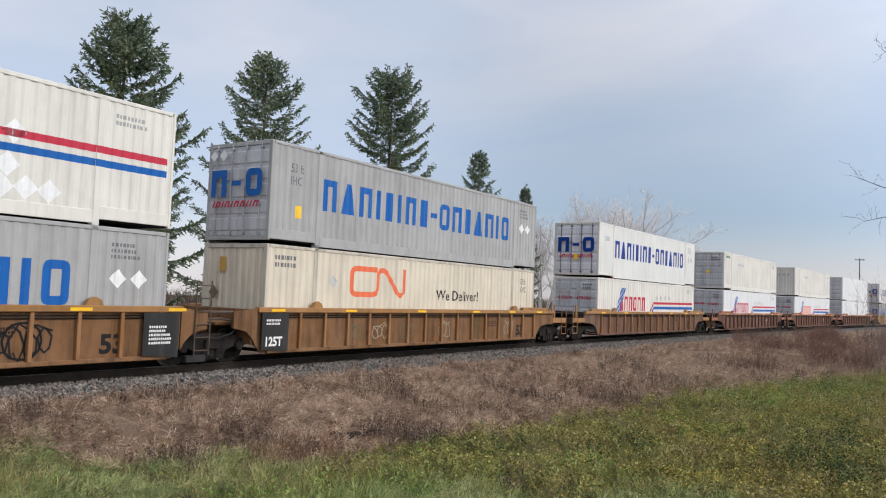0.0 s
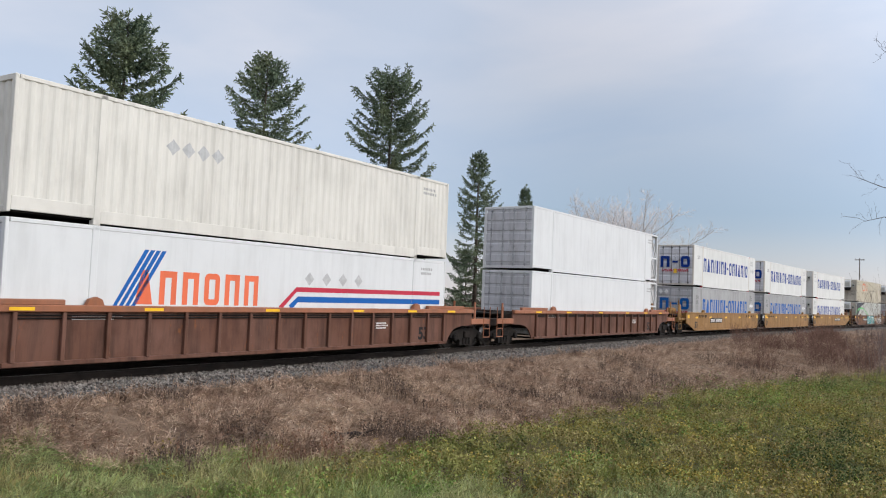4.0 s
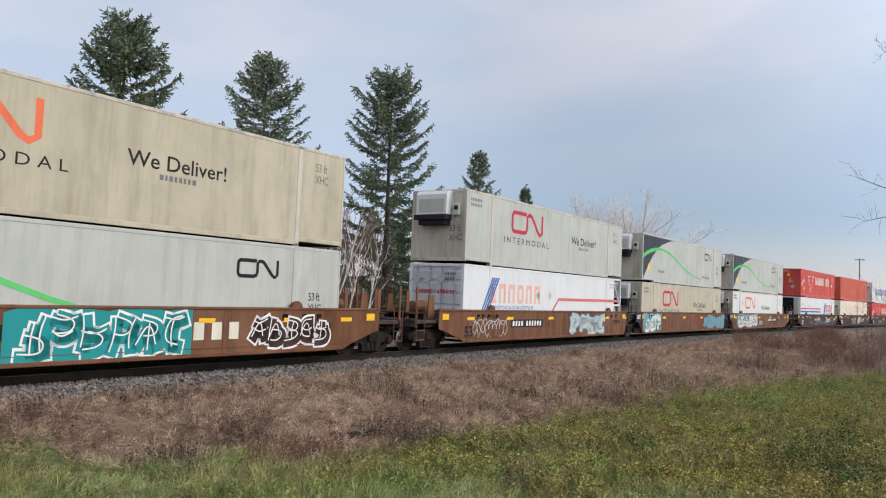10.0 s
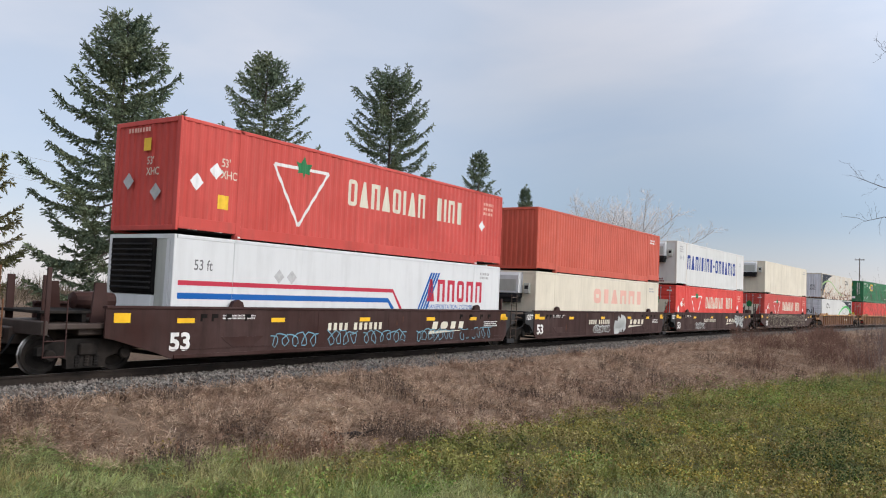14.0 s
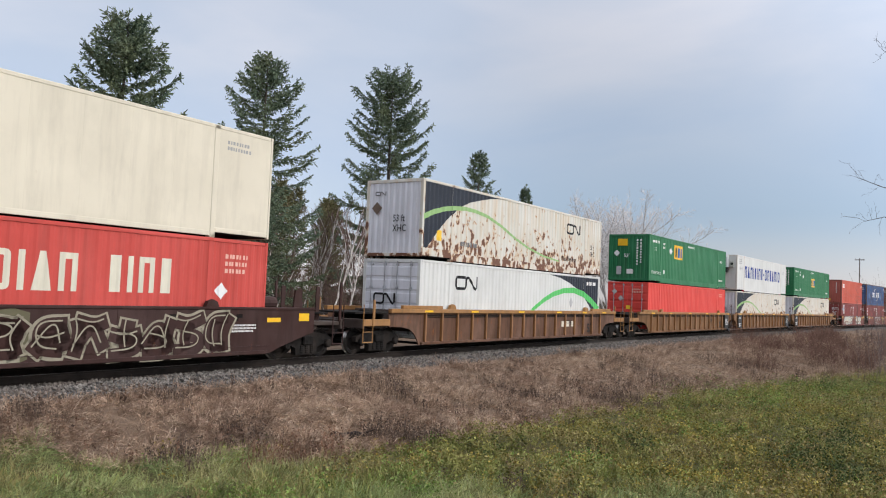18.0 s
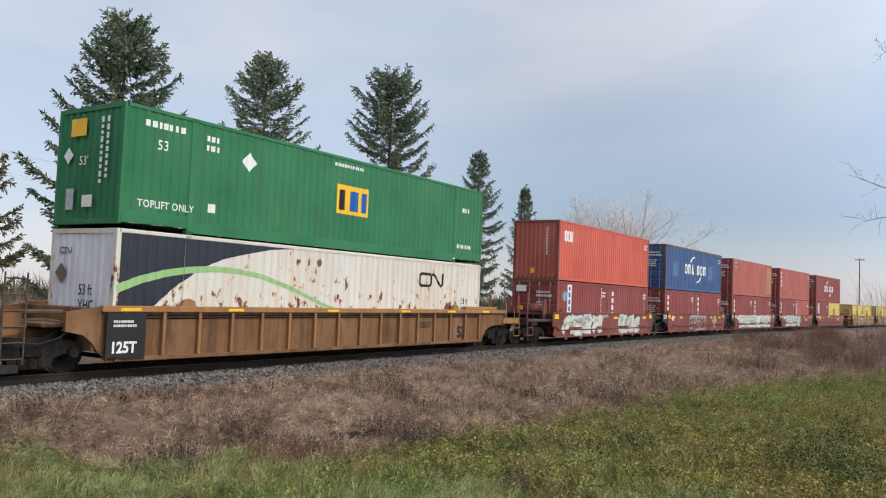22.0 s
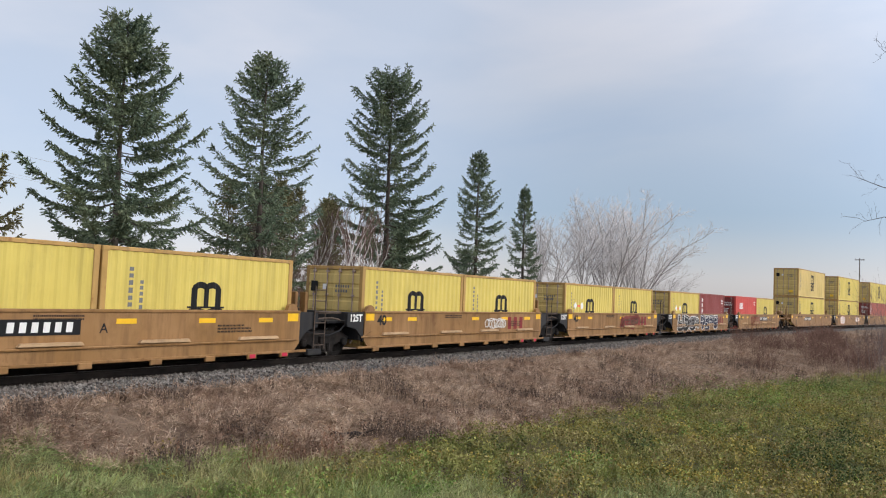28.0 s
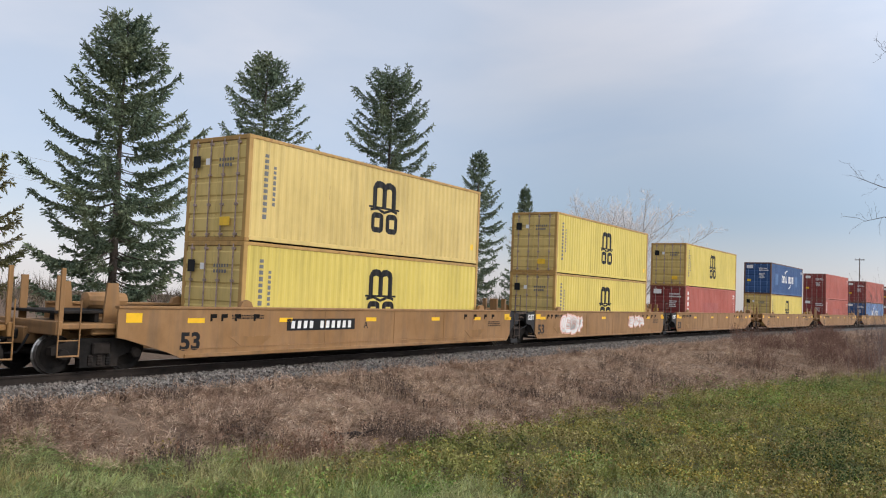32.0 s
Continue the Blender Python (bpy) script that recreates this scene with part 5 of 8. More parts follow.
                for y, sag in ((-1.30, 0.30), (-0.9, 0.45), (0.7, 0.4)):
                    shared("air_hose", (long, sag, "j"), lambda: Mesh().tube([(joint_end - joint, 0, 1.0), (joint_end - joint + 0.35, 0.02, 1.0 - sag), (0.0, 0.0, 0.92 - sag * 1.2), (0.45, -0.02, 0.98 - sag), (0.9, 0, 1.0)], 0.024, sides=6), RUBBER, car, (joint, y, 0.12))
                shared("cross_pipe", long, lambda: Mesh().tube([(-0.9, -1.30, 1.16), (0.1, -1.28, 1.20), (0.5, -1.28, 1.14)], 0.03, sides=6).tube([(-0.5, -1.3, 1.36), (0.5, -1.3, 1.36)], 0.045, sides=6), LADDER, car, (joint, 0, 0))
                make_truck(car, joint, 0.46, 1.83, index)
            if kind == "smooth":
                for y in (-0.75, -0.35):
                    shared("guide_plate", (long, "j"), lambda: Mesh().box(-0.06, 0.06, -0.09, 0.09, 1.05, 1.95, 0.01), chord, pl, (joint - 0.55, y, 0))
    # markings
    face = ("side", 1.476) if kind == "smooth" else ("side", 1.406)
    yf = ("side", (1.476 if kind == "smooth" else 1.515))
    zy = 1.10 if kind == "smooth" else top - 0.10
    spots = [-8.0, -4.9, -1.1, 2.6, 5.5, 8.0] if long else [-5.3, -3.9, 0.3, 2.6, 4.6]
    for i, x in enumerate(spots):
        sticker(car, x, zy, 0.52, 0.12 if kind == "smooth" else 0.07, yf, REFLECT, "reflector")
    if kind == "smooth":
        ends = ([(-cut + 0.2)] if left == "coupler" else [-joint_end + 0.06]) + ([cut - 0.65] if right == "coupler" else [joint_end - 0.5])
        for x in ends:
            sticker(car, x, 1.12, 0.42, 0.22, yf, REFLECT, "reflector")
    dark = body in (DARK_BROWN, BRICK, RED_BROWN)
    ink = INK_BLACK if body in (GOLD, TAN_GOLD, FIVE_GOLD) else INK_WHITE if dark else INK_BLACK
    if long:
        words("53", 0.42, face, -8.2 if kind == "smooth" else 6.3, 0.46, ink if kind == "smooth" else INK_BLACK, car, 1.1, bold=0.05)
    else:
        words("40", 0.32, face, -5.55, 0.98, ink, car, 1.05, bold=0.05)
    if name_panel is not None:
        x, z = name_panel
        sticker(car, x, z, 2.95, 0.33, face, INK_BLACK, "number_panel")
        f2 = ("side", face[1] + 0.004)
        wordmark(car, "eeee eeeeee", x + 0.14, z + 0.06, 0.21, 2.7, f2, INK_WHITE, 0.92, 0.08)
        words("A", 0.22, face, x + 3.4, z + 0.03, ink, car)
    print_block(car, 3.9 if kind == "ribbed" else 6.6 if long else 3.2, 1.05, 0.7 if kind == "ribbed" else 1.2, 3, face, ink if not dark else INK_WHITE, 0.045, 50 + index % 7)
    print_block(car, -6.6 if long else -1.6, 1.30, 1.4, 2, face, ink, 0.04, 60 + index % 5)
    if long and kind == "smooth":
        for x in (-5.9, 5.6):
            shared("jacking_plate", 0, lambda: Mesh().prism([(-0.75, 0.74), (0.75, 0.74), (0.34, 0.48), (-0.34, 0.48)], -0.006, 0.006), body, car, (x, -1.475, 0))
        # slots are flat plates; the dark inside them is painted on
        for x in (-7.2, -6.85, -6.4, -5.75, 4.9, 5.6, 6.4, 7.0):
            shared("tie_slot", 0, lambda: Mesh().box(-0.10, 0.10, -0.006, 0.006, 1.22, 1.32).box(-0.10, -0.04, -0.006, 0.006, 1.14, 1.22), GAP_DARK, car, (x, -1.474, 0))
        shared("weld_seam", (left, right), lambda: Mesh().box(-full, full, -0.008, 0.008, 0.46, 0.475), body, car, (0, -1.475, 0))
        for x in (-3.0, 0.4, 3.4):
            shared("plate_joint", 0, lambda: Mesh().box(-0.006, 0.006, -0.006, 0.006, 0.30, 1.42), body, car, (x, -1.474, 0))
    if not long and kind == "smooth":
        shared("train_pipe", (left, right), lambda: Mesh().tube([(xl + 0.3, 0, 0.78), (-full + 0.2, 0, 0.60), (full - 0.5, 0, 0.60)], 0.028, sides=6), chord, car, (0, -1.50, 0))
        for x in (-4.6, -1.2, 1.6, 4.6):
            shared("step_ledge", 0, lambda: Mesh().prism([(-0.72, 0.66), (0.72, 0.66), (0.66, 0.73), (-0.66, 0.73)], -0.07, 0.02), paint("worn_ledge_paint", (0.46, 0.30, 0.16), 0.6, 0.5, 0.5) if body in (GOLD, TAN_GOLD, FIVE_GOLD) else chord, car, (x, -1.49, 0))
        for x in (-5.6, -3.9, -2.2, -0.4, 1.4, 3.0, 4.4, 5.6):
            shared("bottom_lug", 0, lambda: Mesh().box(-0.16, 0.16, -0.05, 0.02, low - 0.12, low + 0.02, 0.015), body, car, (x, -1.46, 0))
        sticker(car, 4.3, low - 0.10, 0.2, 0.1, ("side", 1.52), INK_RED, "marker")
        sticker(car, 5.5, low - 0.10, 0.2, 0.1, ("side", 1.52), INK_RED, "marker")
    if extra:
        extra(car, face)
    return car


def spray(car, face, u0, u1, v0, v1, n, fill, edge, seed, back=None, lean=0.12):
    """Sprayed block shapes on a car side: an edge colour behind a fill colour."""
    rng = random.Random(seed)
    f1, f2, f3, f4 = (("side", face[1] + d) for d in (0.003, 0.006, 0.009, 0.012))
    if back:
        m = Marks()
        k, pts, bot = 14, [], []
        for i in range(k + 1):
            x = u0 - 0.2 + (u1 - u0 + 0.4) * i / k
            pts.append((x, min(v1 + rng.uniform(-0.10, 0.06), 1.46)))
            bot.append((x, v0 + rng.uniform(-0.04, 0.16)))
        for i in range(k):
            m.put([bot[i], bot[i + 1], pts[i + 1], pts[i]], f1)
        part("graffiti_ground", m, back, car)["kind"] = "stuff"
    a, b, c = Marks(), Marks(), Marks()
    w, h = (u1 - u0) / n, v1 - v0
    strokes = (((0.15, 0.0), (0.2, 0.55), (0.1, 1.0)), ((0.1, 0.95), (0.9, 0.8), (0.75, 0.45), (0.2, 0.5)), ((0.25, 0.5), (0.95, 0.4), (0.85, 0.05), (0.1, 0.05)), ((0.9, 1.0), (0.8, 0.5), (0.95, 0.0)),
               ((0.05, 0.9), (0.5, 0.75), (0.95, 0.95)), ((0.5, 0.85), (0.45, 0.4), (0.6, 0.0)), ((0.1, 0.1), (0.5, 0.95), (0.9, 0.1)), ((0.85, 0.9), (0.15, 0.85), (0.15, 0.15), (0.9, 0.1)), ((0.1, 0.55), (0.5, 0.4), (0.95, 0.55)))
    for i in range(n):
        x, tall, low = u0 + w * i, rng.uniform(0.86, 1.0), rng.uniform(0.0, 0.10)
        for s in rng.sample(range(len(strokes)), 3):
            q = [(x + w * (px * 1.0 + rng.uniform(-0.08, 0.08)) + lean * pz, v0 + h * (low + (tall - low) * (0.10 + 0.80 * pz) + rng.uniform(-0.03, 0.03))) for px, pz in strokes[s]]
            for _ in range(3):
                q = [q[0]] + [(p[0] * f + r[0] * (1 - f), p[1] * f + r[1] * (1 - f)) for p, r in zip(q, q[1:]) for f in (0.75, 0.25)] + [q[-1]]
            t = min(w * 0.42, h * 0.30) * rng.uniform(0.85, 1.15)
            dx, dz = q[-1][0] - q[-2][0], q[-1][1] - q[-2][1]
            ex, ez = q[1][0] - q[0][0], q[1][1] - q[0][1]
            m1, m2 = math.hypot(dx, dz) or 1, math.hypot(ex, ez) or 1
            far = [(q[0][0] - ex / m2 * 0.05, q[0][1] - ez / m2 * 0.05)] + q + [(q[-1][0] + dx / m1 * 0.05, q[-1][1] + dz / m1 * 0.05)]
            a.band(far, t + 0.11, f2)
            b.band(q, t, f3, t * rng.uniform(0.75, 1.1))
            c.band([(p[0] - 0.18 * t, p[1] + 0.22 * t) for p in q[3:-4]], 0.035, f4)
    for m in (a, b, c):
        m.v = [(x, y, min(max(z, 0.22), 1.44)) for x, y, z in m.v]
    part("graffiti_outline", a, edge, car)["kind"] = "stuff"
    part("graffiti", b, fill, car, "sprayed graffiti")["kind"] = "stuff"
    part("graffiti_highlight", c, edge, car)["kind"] = "stuff"


def scribble(car, face, u0, u1, v0, v1, ink, seed, thick=0.035, turns=9):
    rng = random.Random(seed)
    m, pts, k = Marks(), [], turns * 8
    for i in range(k):
        t = i / (k - 1)
        x = u0 + (u1 - u0) * t + 0.22 * math.sin(t * turns * 6.3) * rng.uniform(0.7, 1.2)
        z = (v0 + v1) / 2 + (v1 - v0) / 2 * math.cos(t * turns * 6.3 + rng.uniform(-0.5, 0.5)) * rng.uniform(0.5, 1.0)
        pts.append((x, z))
    m.band(pts, thick, ("side", face[1] + 0.004))
    part("graffiti", m, ink, car, "sprayed scrawl")


# ---------------------------------------------------------------- ground, ballast and track
def smooth(a, b, x):
    t = min(max((x - a) / (b - a), 0.0), 1.0)
    return t * t * (3 - 2 * t)


def verge_edge(x):
    """How far from the track the dry verge reaches towards the field."""
    knots = ((-60, -3.6), (0, -3.6), (8, -3.8), (10, -5.6), (12.5, -7.2), (16, -7.8), (20, -8.3), (28, -8.9), (37, -10.8), (46, -13.0), (70, -14.0), (200, -14.0))
    for (a, p), (b, q) in zip(knots, knots[1:]):
        if x <= b:
            return p + (q - p) * max(0.0, (x - a) / (b - a))
    return knots[-1][1]


def ground_z(x, y):
    d = y - track_y(x)
    if d >= 0:
        z = -0.30 - 0.55 * smooth(1.9, 3.6, d) + 0.35 * smooth(30, 200, d)
    else:
        e = -verge_edge(x)
        z = -0.35 - 0.09 * smooth(2.4, 3.3, -d) - 0.72 * smooth(2.8, max(e, 4.8), -d)
    r = math.hypot(x - EYE[0], y - EYE[1])
    z += (0.42 - z) * (1 - smooth(1.5, 9.5, r))
    rough = smooth(2.4, 3.6, abs(d))
    z += rough * (0.17 * noise.noise((x * 0.35, y * 0.35, 0)) + 0.11 * noise.noise((x * 0.9, y * 0.9, 4)) + 0.05 * noise.noise((x * 2.2, y * 2.2, 6)))
    if d > 120:
        z -= 0.0155 * max(0.0, math.hypot(x - EYE[0], y - EYE[1]) - 185)
    far = math.hypot(x, y)
    return z - 0.5 * smooth(300, 3000, far)


def steps(*runs):
    out = []
    for a, b, n in runs:
        out += [a + (b - a) * i / n for i in range(n)]
    return out + [runs[-1][1]]


def field_material(name, low, high, extra):
    m, t, b = nodes_of(name)
    co = tnode(t, "ShaderNodeTexCoord").outputs["Object"]
    n1, n2, n3 = noise_at(t, co, 0.6, detail=5), noise_at(t, co, 5.0, detail=6, rough=0.7), noise_at(t, co, 24.0, detail=3)
    c = blend(t, ranged(t, n2, 0.3, 0.7), low, high)
    c = blend(t, times(t, ranged(t, n1, 0.45, 0.7), 0.6), c, extra)
    c = blend(t, times(t, ranged(t, n3, 0.55, 0.75), 0.5), c, tuple(v * 0.4 for v in low))
    t.links.new(c, b.inputs["Base Color"])
    b.inputs["Roughness"].default_value = 0.95
    b.inputs["Specular IOR Level"].default_value = 0.1
    bump(t, b, n2, 0.6, 0.08)
    return m


# sod is kept dark: the shade between the blades is in its colour
SOD = field_material("green_sod", (0.055, 0.056, 0.022), (0.10, 0.095, 0.036), (0.11, 0.085, 0.042))
THATCH = field_material("dry_thatch", (0.115, 0.08, 0.058), (0.25, 0.178, 0.125), (0.10, 0.07, 0.052))


def build_ground():
    xs = steps((-3000, -200, 12), (-200, -20, 18), (-20, 4, 16), (4, 60, 100), (60, 180, 80), (180, 400, 20), (400, 3000, 12))
    ys = steps((-3000, -200, 12), (-200, -40, 16), (-40, -22, 18), (-22, 6, 84), (6, 40, 24), (40, 300, 20), (300, 3000, 12))
    m = Mesh()
    m.v = [(x, y, ground_z(x, y)) for x in xs for y in ys]
    k = len(ys)
    m.f = [(i * k + j, (i + 1) * k + j, (i + 1) * k + j + 1, i * k + j + 1) for i in range(len(xs) - 1) for j in range(k - 1)]
    me = bpy.data.meshes.new("ground")
    me.from_pydata(m.v, [], m.f)
    me.materials.append(SOD)
    me.materials.append(THATCH)
    idx = []
    for i in range(len(xs) - 1):
        for j in range(k - 1):
            x, y = (xs[i] + xs[i + 1]) / 2, (ys[j] + ys[j + 1]) / 2
            d = y - track_y(x)
            idx.append(1 if (verge_edge(x) + 0.5 * noise.noise((x * 0.5, y * 0.5, 2)) < d) else 0)
    me.polygons.foreach_set("material_index", idx)
    me.polygons.foreach_set("use_smooth", [True] * len(me.polygons))
    ob = new("ground", me)
    tagged(ob, "grassy ground with a dry brown verge sloping from the track", "ground", kind="structure")


def sweep(profile, x0, x1, step, closed=False):
    """A profile of (offset, z) pairs pulled along the track."""
    m, k = Mesh(), len(profile)
    n = int((x1 - x0) / step)
    for i in range(n + 1):
        x = x0 + (x1 - x0) * i / n
        s = track_slope(x)
        h = math.hypot(1, s)
        for o, z in profile:
            m.v.append((x - o * s / h, track_y(x) + o / h, z))
    for i in range(n):
        for j in range(k if closed else k - 1):
            a, b = i * k + j, i * k + (j + 1) % k
            m.f.append((a, a + k, b + k, b))
    return m


def ballast_material():
    m, t, b = nodes_of("ballast_stone")
    co = tnode(t, "ShaderNodeTexCoord").outputs["Object"]
    vor = tnode(t, "ShaderNodeTexVoronoi", (("Scale", 14.0),))
    t.links.new(co, vor.inputs["Vector"])
    n1 = noise_at(t, co, 0.8)
    c = blend(t, ranged(t, vor.outputs["Color"], 0.1, 0.9), (0.025, 0.023, 0.022), (0.12, 0.114, 0.11))
    c = blend(t, times(t, ranged(t, n1, 0.45, 0.7), 0.5), c, (0.12, 0.085, 0.065))
    t.links.new(c, b.inputs["Base Color"])
    b.inputs["Roughness"].default_value = 0.9
    bump(t, b, vor.outputs["Distance"], 1.0, 0.05)
    return m


def stone_material():
    m, t, b = nodes_of("loose_stone")
    geo = tnode(t, "ShaderNodeNewGeometry")
    co = tnode(t, "ShaderNodeTexCoord").outputs["Object"]
    c = blend(t, geo.outputs["Random Per Island"], (0.020, 0.018, 0.016), (0.27, 0.245, 0.215))
    c = blend(t, times(t, ranged(t, noise_at(t, co, 1.2), 0.45, 0.7), 0.45), c, (0.14, 0.095, 0.07))
    t.links.new(c, b.inputs["Base Color"])
    b.inputs["Roughness"].default_value = 0.85
    bump(t, b, noise_at(t, co, 60.0), 0.3, 0.01)
    return m


def build_track():
    bed = sweep([(-3.3, -0.80), (-2.75, -0.48), (-2.1, -0.22), (-1.7, -0.19), (-0.9, -0.20), (0.9, -0.20), (1.7, -0.19), (2.1, -0.22), (2.75, -0.48), (3.3, -0.80)], -120, 700, 2.0)
    ob = part("ballast", bed, ballast_material(), None)
    tagged(ob, "grey crushed-stone ballast bed under the track", "ballast", kind="structure")
    # near-black sheet between the rails: the train's shade put into its colour
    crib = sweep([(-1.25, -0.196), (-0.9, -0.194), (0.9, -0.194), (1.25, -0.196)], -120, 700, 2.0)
    part("oily_crib", crib, simple("shade_dark_ballast", (0.012, 0.0105, 0.0095), 0.9, 0.0, 0.5, 14, 0.8), ob, "stones between the rails, blackened for the shade under the train")
    track = thing("railway_track", "rust-brown steel rails on wooden ties in stone ballast", "track", kind="structure")
    rail_mat = simple("rusty_rail", (0.020, 0.015, 0.012), 0.8, 0.0, 0.3, 5)
    for sg in (-1, 1):
        c = sg * 0.752
        prof = [(-0.076, -0.185), (0.076, -0.185), (0.076, -0.172), (0.012, -0.150), (0.010, -0.050), (0.036, -0.038), (0.036, -0.004), (0.028, 0.0), (-0.028, 0.0), (-0.036, -0.004), (-0.036, -0.038), (-0.010, -0.050), (-0.012, -0.150), (-0.076, -0.172)]
        part("rail", sweep([(c + o, z - 0.002) for o, z in prof], -120, 700, 2.5, True), rail_mat, track)
        part("rail_head", sweep([(c - 0.024, -0.0015), (c + 0.024, -0.0015), (c + 0.024, 0.0), (c - 0.024, 0.0)], -120, 700, 2.5, True), TREAD, track, "bright worn running surface")
    tie_mat = simple("creosoted_tie", (0.035, 0.028, 0.023), 0.9, 0.0, 0.35, 5)
    x = 4.0
    while x < 90:
        ob = shared("tie", 0, lambda: Mesh().box(-0.115, 0.115, -1.30, 1.30, -0.36, -0.180, 0.012), tie_mat, track)
        ob.location, ob.rotation_euler = (x, track_y(x), 0), (0, 0, math.atan(track_slope(x)))
        x += 0.56
    # loose stones where the camera is nearest
    rng = random.Random(5)
    m = Mesh()
    for _ in range(21000):
        x = 5 + 75 * rng.random() ** 1.6
        d = -rng.uniform(0.95, 2.85)
        z = -0.20 if d > -1.7 else -0.19 - 0.03 * (-d - 1.7) / 0.4 if d > -2.1 else -0.22 - 0.40 * (-d - 2.1)
        r = rng.uniform(0.020, 0.052)
        c = Vector((x, track_y(x) + d, z + r * 0.4))
        n = len(m.v)
        for p in ((1, 0, 0), (0, 1, 0), (-1, 0, 0), (0, -1, 0), (0, 0, 0.8), (0, 0, -0.8)):
            m.v.append(tuple(c + Vector([q * r * rng.uniform(0.7, 1.3) + r * rng.uniform(-0.35, 0.35) for q in p])))
        for q in range(4):
            m.f += [(n + q, n + (q + 1) % 4, n + 4), (n + (q + 1) % 4, n + q, n + 5)]
    me = bpy.data.meshes.new("ballast_stones")
    me.from_pydata(m.v, [], m.f)
    ob = part("ballast_stones", me, stone_material(), None)
    tagged(ob, "loose grey crushed stones along the shoulder of the track", "stones", kind="stuff")


# ---------------------------------------------------------------- grass
def blade_material(name, a, b2, c2, c3=None, scale=0.45):
    m, t, b = nodes_of(name)
    geo = tnode(t, "ShaderNodeNewGeometry")
    co = tnode(t, "ShaderNodeTexCoord").outputs["Object"]
    c = blend(t, geo.outputs["Random Per Island"], a, b2)
    c = blend(t, times(t, ranged(t, noise_at(t, co, scale, detail=4), 0.42, 0.62), 0.8), c, c2)
    if c3:
        c = blend(t, times(t, ranged(t, noise_at(t, co, scale * 2.4, (1, 1, 0.2), detail=5, rough=0.65), 0.50, 0.62), 0.75), c, c3)
    # each tuft has a tone of its own, some withered dark and some bleached
    tuft = noise_at(t, co, 3.4, (1, 1, 0.35), detail=2.0, rough=0.6)
    c = blend(t, times(t, ranged(t, tuft, 0.50, 0.33), 0.60), c, tuple(0.32 * v for v in a))
    c = blend(t, times(t, ranged(t, tuft, 0.52, 0.66), 0.55), c, tuple(min(0.8, 1.30 * v) for v in b2))
    t.links.new(c, b.inputs["Base Color"])
    b.inputs["Roughness"].default_value = 0.8
    b.inputs["Specular IOR Level"].default_value = 0.15
    return m


def shoulder_z(d):
    """Height of the ballast shoulder at a distance from the track."""
    if d < -2.75:
        return -0.48 + 0.58 * (d + 2.75)
    return -0.22 + 0.40 * (d + 2.1) if d < -2.1 else -0.22


def floor_z(x, y):
    return max(ground_z(x, y), shoulder_z(y - track_y(x)))


def quad_sheet(name, v):
    """A mesh of loose quads, four corners each, from an array of places."""
    n = len(v) // 4
    me = bpy.data.meshes.new(name)
    me.vertices.add(4 * n)
    me.vertices.foreach_set("co", np.ascontiguousarray(v, dtype=np.float32).ravel())
    me.loops.add(4 * n)
    me.loops.foreach_set("vertex_index", np.arange(4 * n, dtype=np.int32))
    me.polygons.add(n)
    me.polygons.foreach_set("loop_start", np.arange(0, 4 * n, 4, dtype=np.int32))
    me.update(calc_edges=True)
    return me


def kites(root, tip, half, lift, rng):
    """Slender pointed leaves from root to tip, widest a little beyond the middle and lifted there."""
    run = tip - root
    side = np.cross(run, rng.normal(0, 1, run.shape) * (1, 1, 0.35))
    side *= (half / np.maximum(np.linalg.norm(side, axis=1), 1e-6))[:, None]
    mid = root + run * 0.5
    mid[:, 2] += lift
    out = np.empty((len(root) * 4, 3))
    out[0::4], out[1::4], out[2::4], out[3::4] = root, mid + side, tip, mid - side
    return out


def tufts(name, spots, mat, label, seed, per, length, half, splay, reach, comb=(0.0, 0.0), category="grass"):
    """Tussocks at (x, y, scale): blades that rise from the middle and arch outwards, combed by a common lean."""
    rng = np.random.default_rng(seed)
    at = np.array([(x, y, floor_z(x, y), floor_z(x + 0.2, y), floor_z(x, y + 0.2), s) for x, y, s in spots])
    at = np.repeat(at, per, axis=0)
    n = len(at)
    s = at[:, 5]
    off = rng.normal(0, splay, (n, 2)) * s[:, None]
    root = np.empty((n, 3))
    root[:, :2] = at[:, :2] + off
    root[:, 2] = at[:, 2] + off[:, 0] * (at[:, 3] - at[:, 2]) / 0.2 + off[:, 1] * (at[:, 4] - at[:, 2]) / 0.2 - 0.02
    long = length * s * rng.uniform(0.5, 1.3, n)
    turn = rng.uniform(0, 6.283, n)
    out = off / np.maximum(np.linalg.norm(off, axis=1), 1e-6)[:, None] * 0.7 + np.stack([np.cos(turn), np.sin(turn)], 1) * 0.6 + comb
    lean = reach * rng.uniform(0.3, 1.2, n)
    way = np.concatenate([out * lean[:, None], np.ones((n, 1)) * rng.uniform(0.6, 1.0, (n, 1))], axis=1)
    way /= np.linalg.norm(way, axis=1)[:, None]
    tip = root + way * long[:, None]
    tip[:, 2] = np.maximum(tip[:, 2] - 0.25 * long * lean, root[:, 2] - 0.02)
    ob = part(name, quad_sheet(name, kites(root, tip, half * rng.uniform(0.6, 1.4, n), long * 0.12, rng)), mat, None)
    return tagged(ob, label, category, kind="stuff")


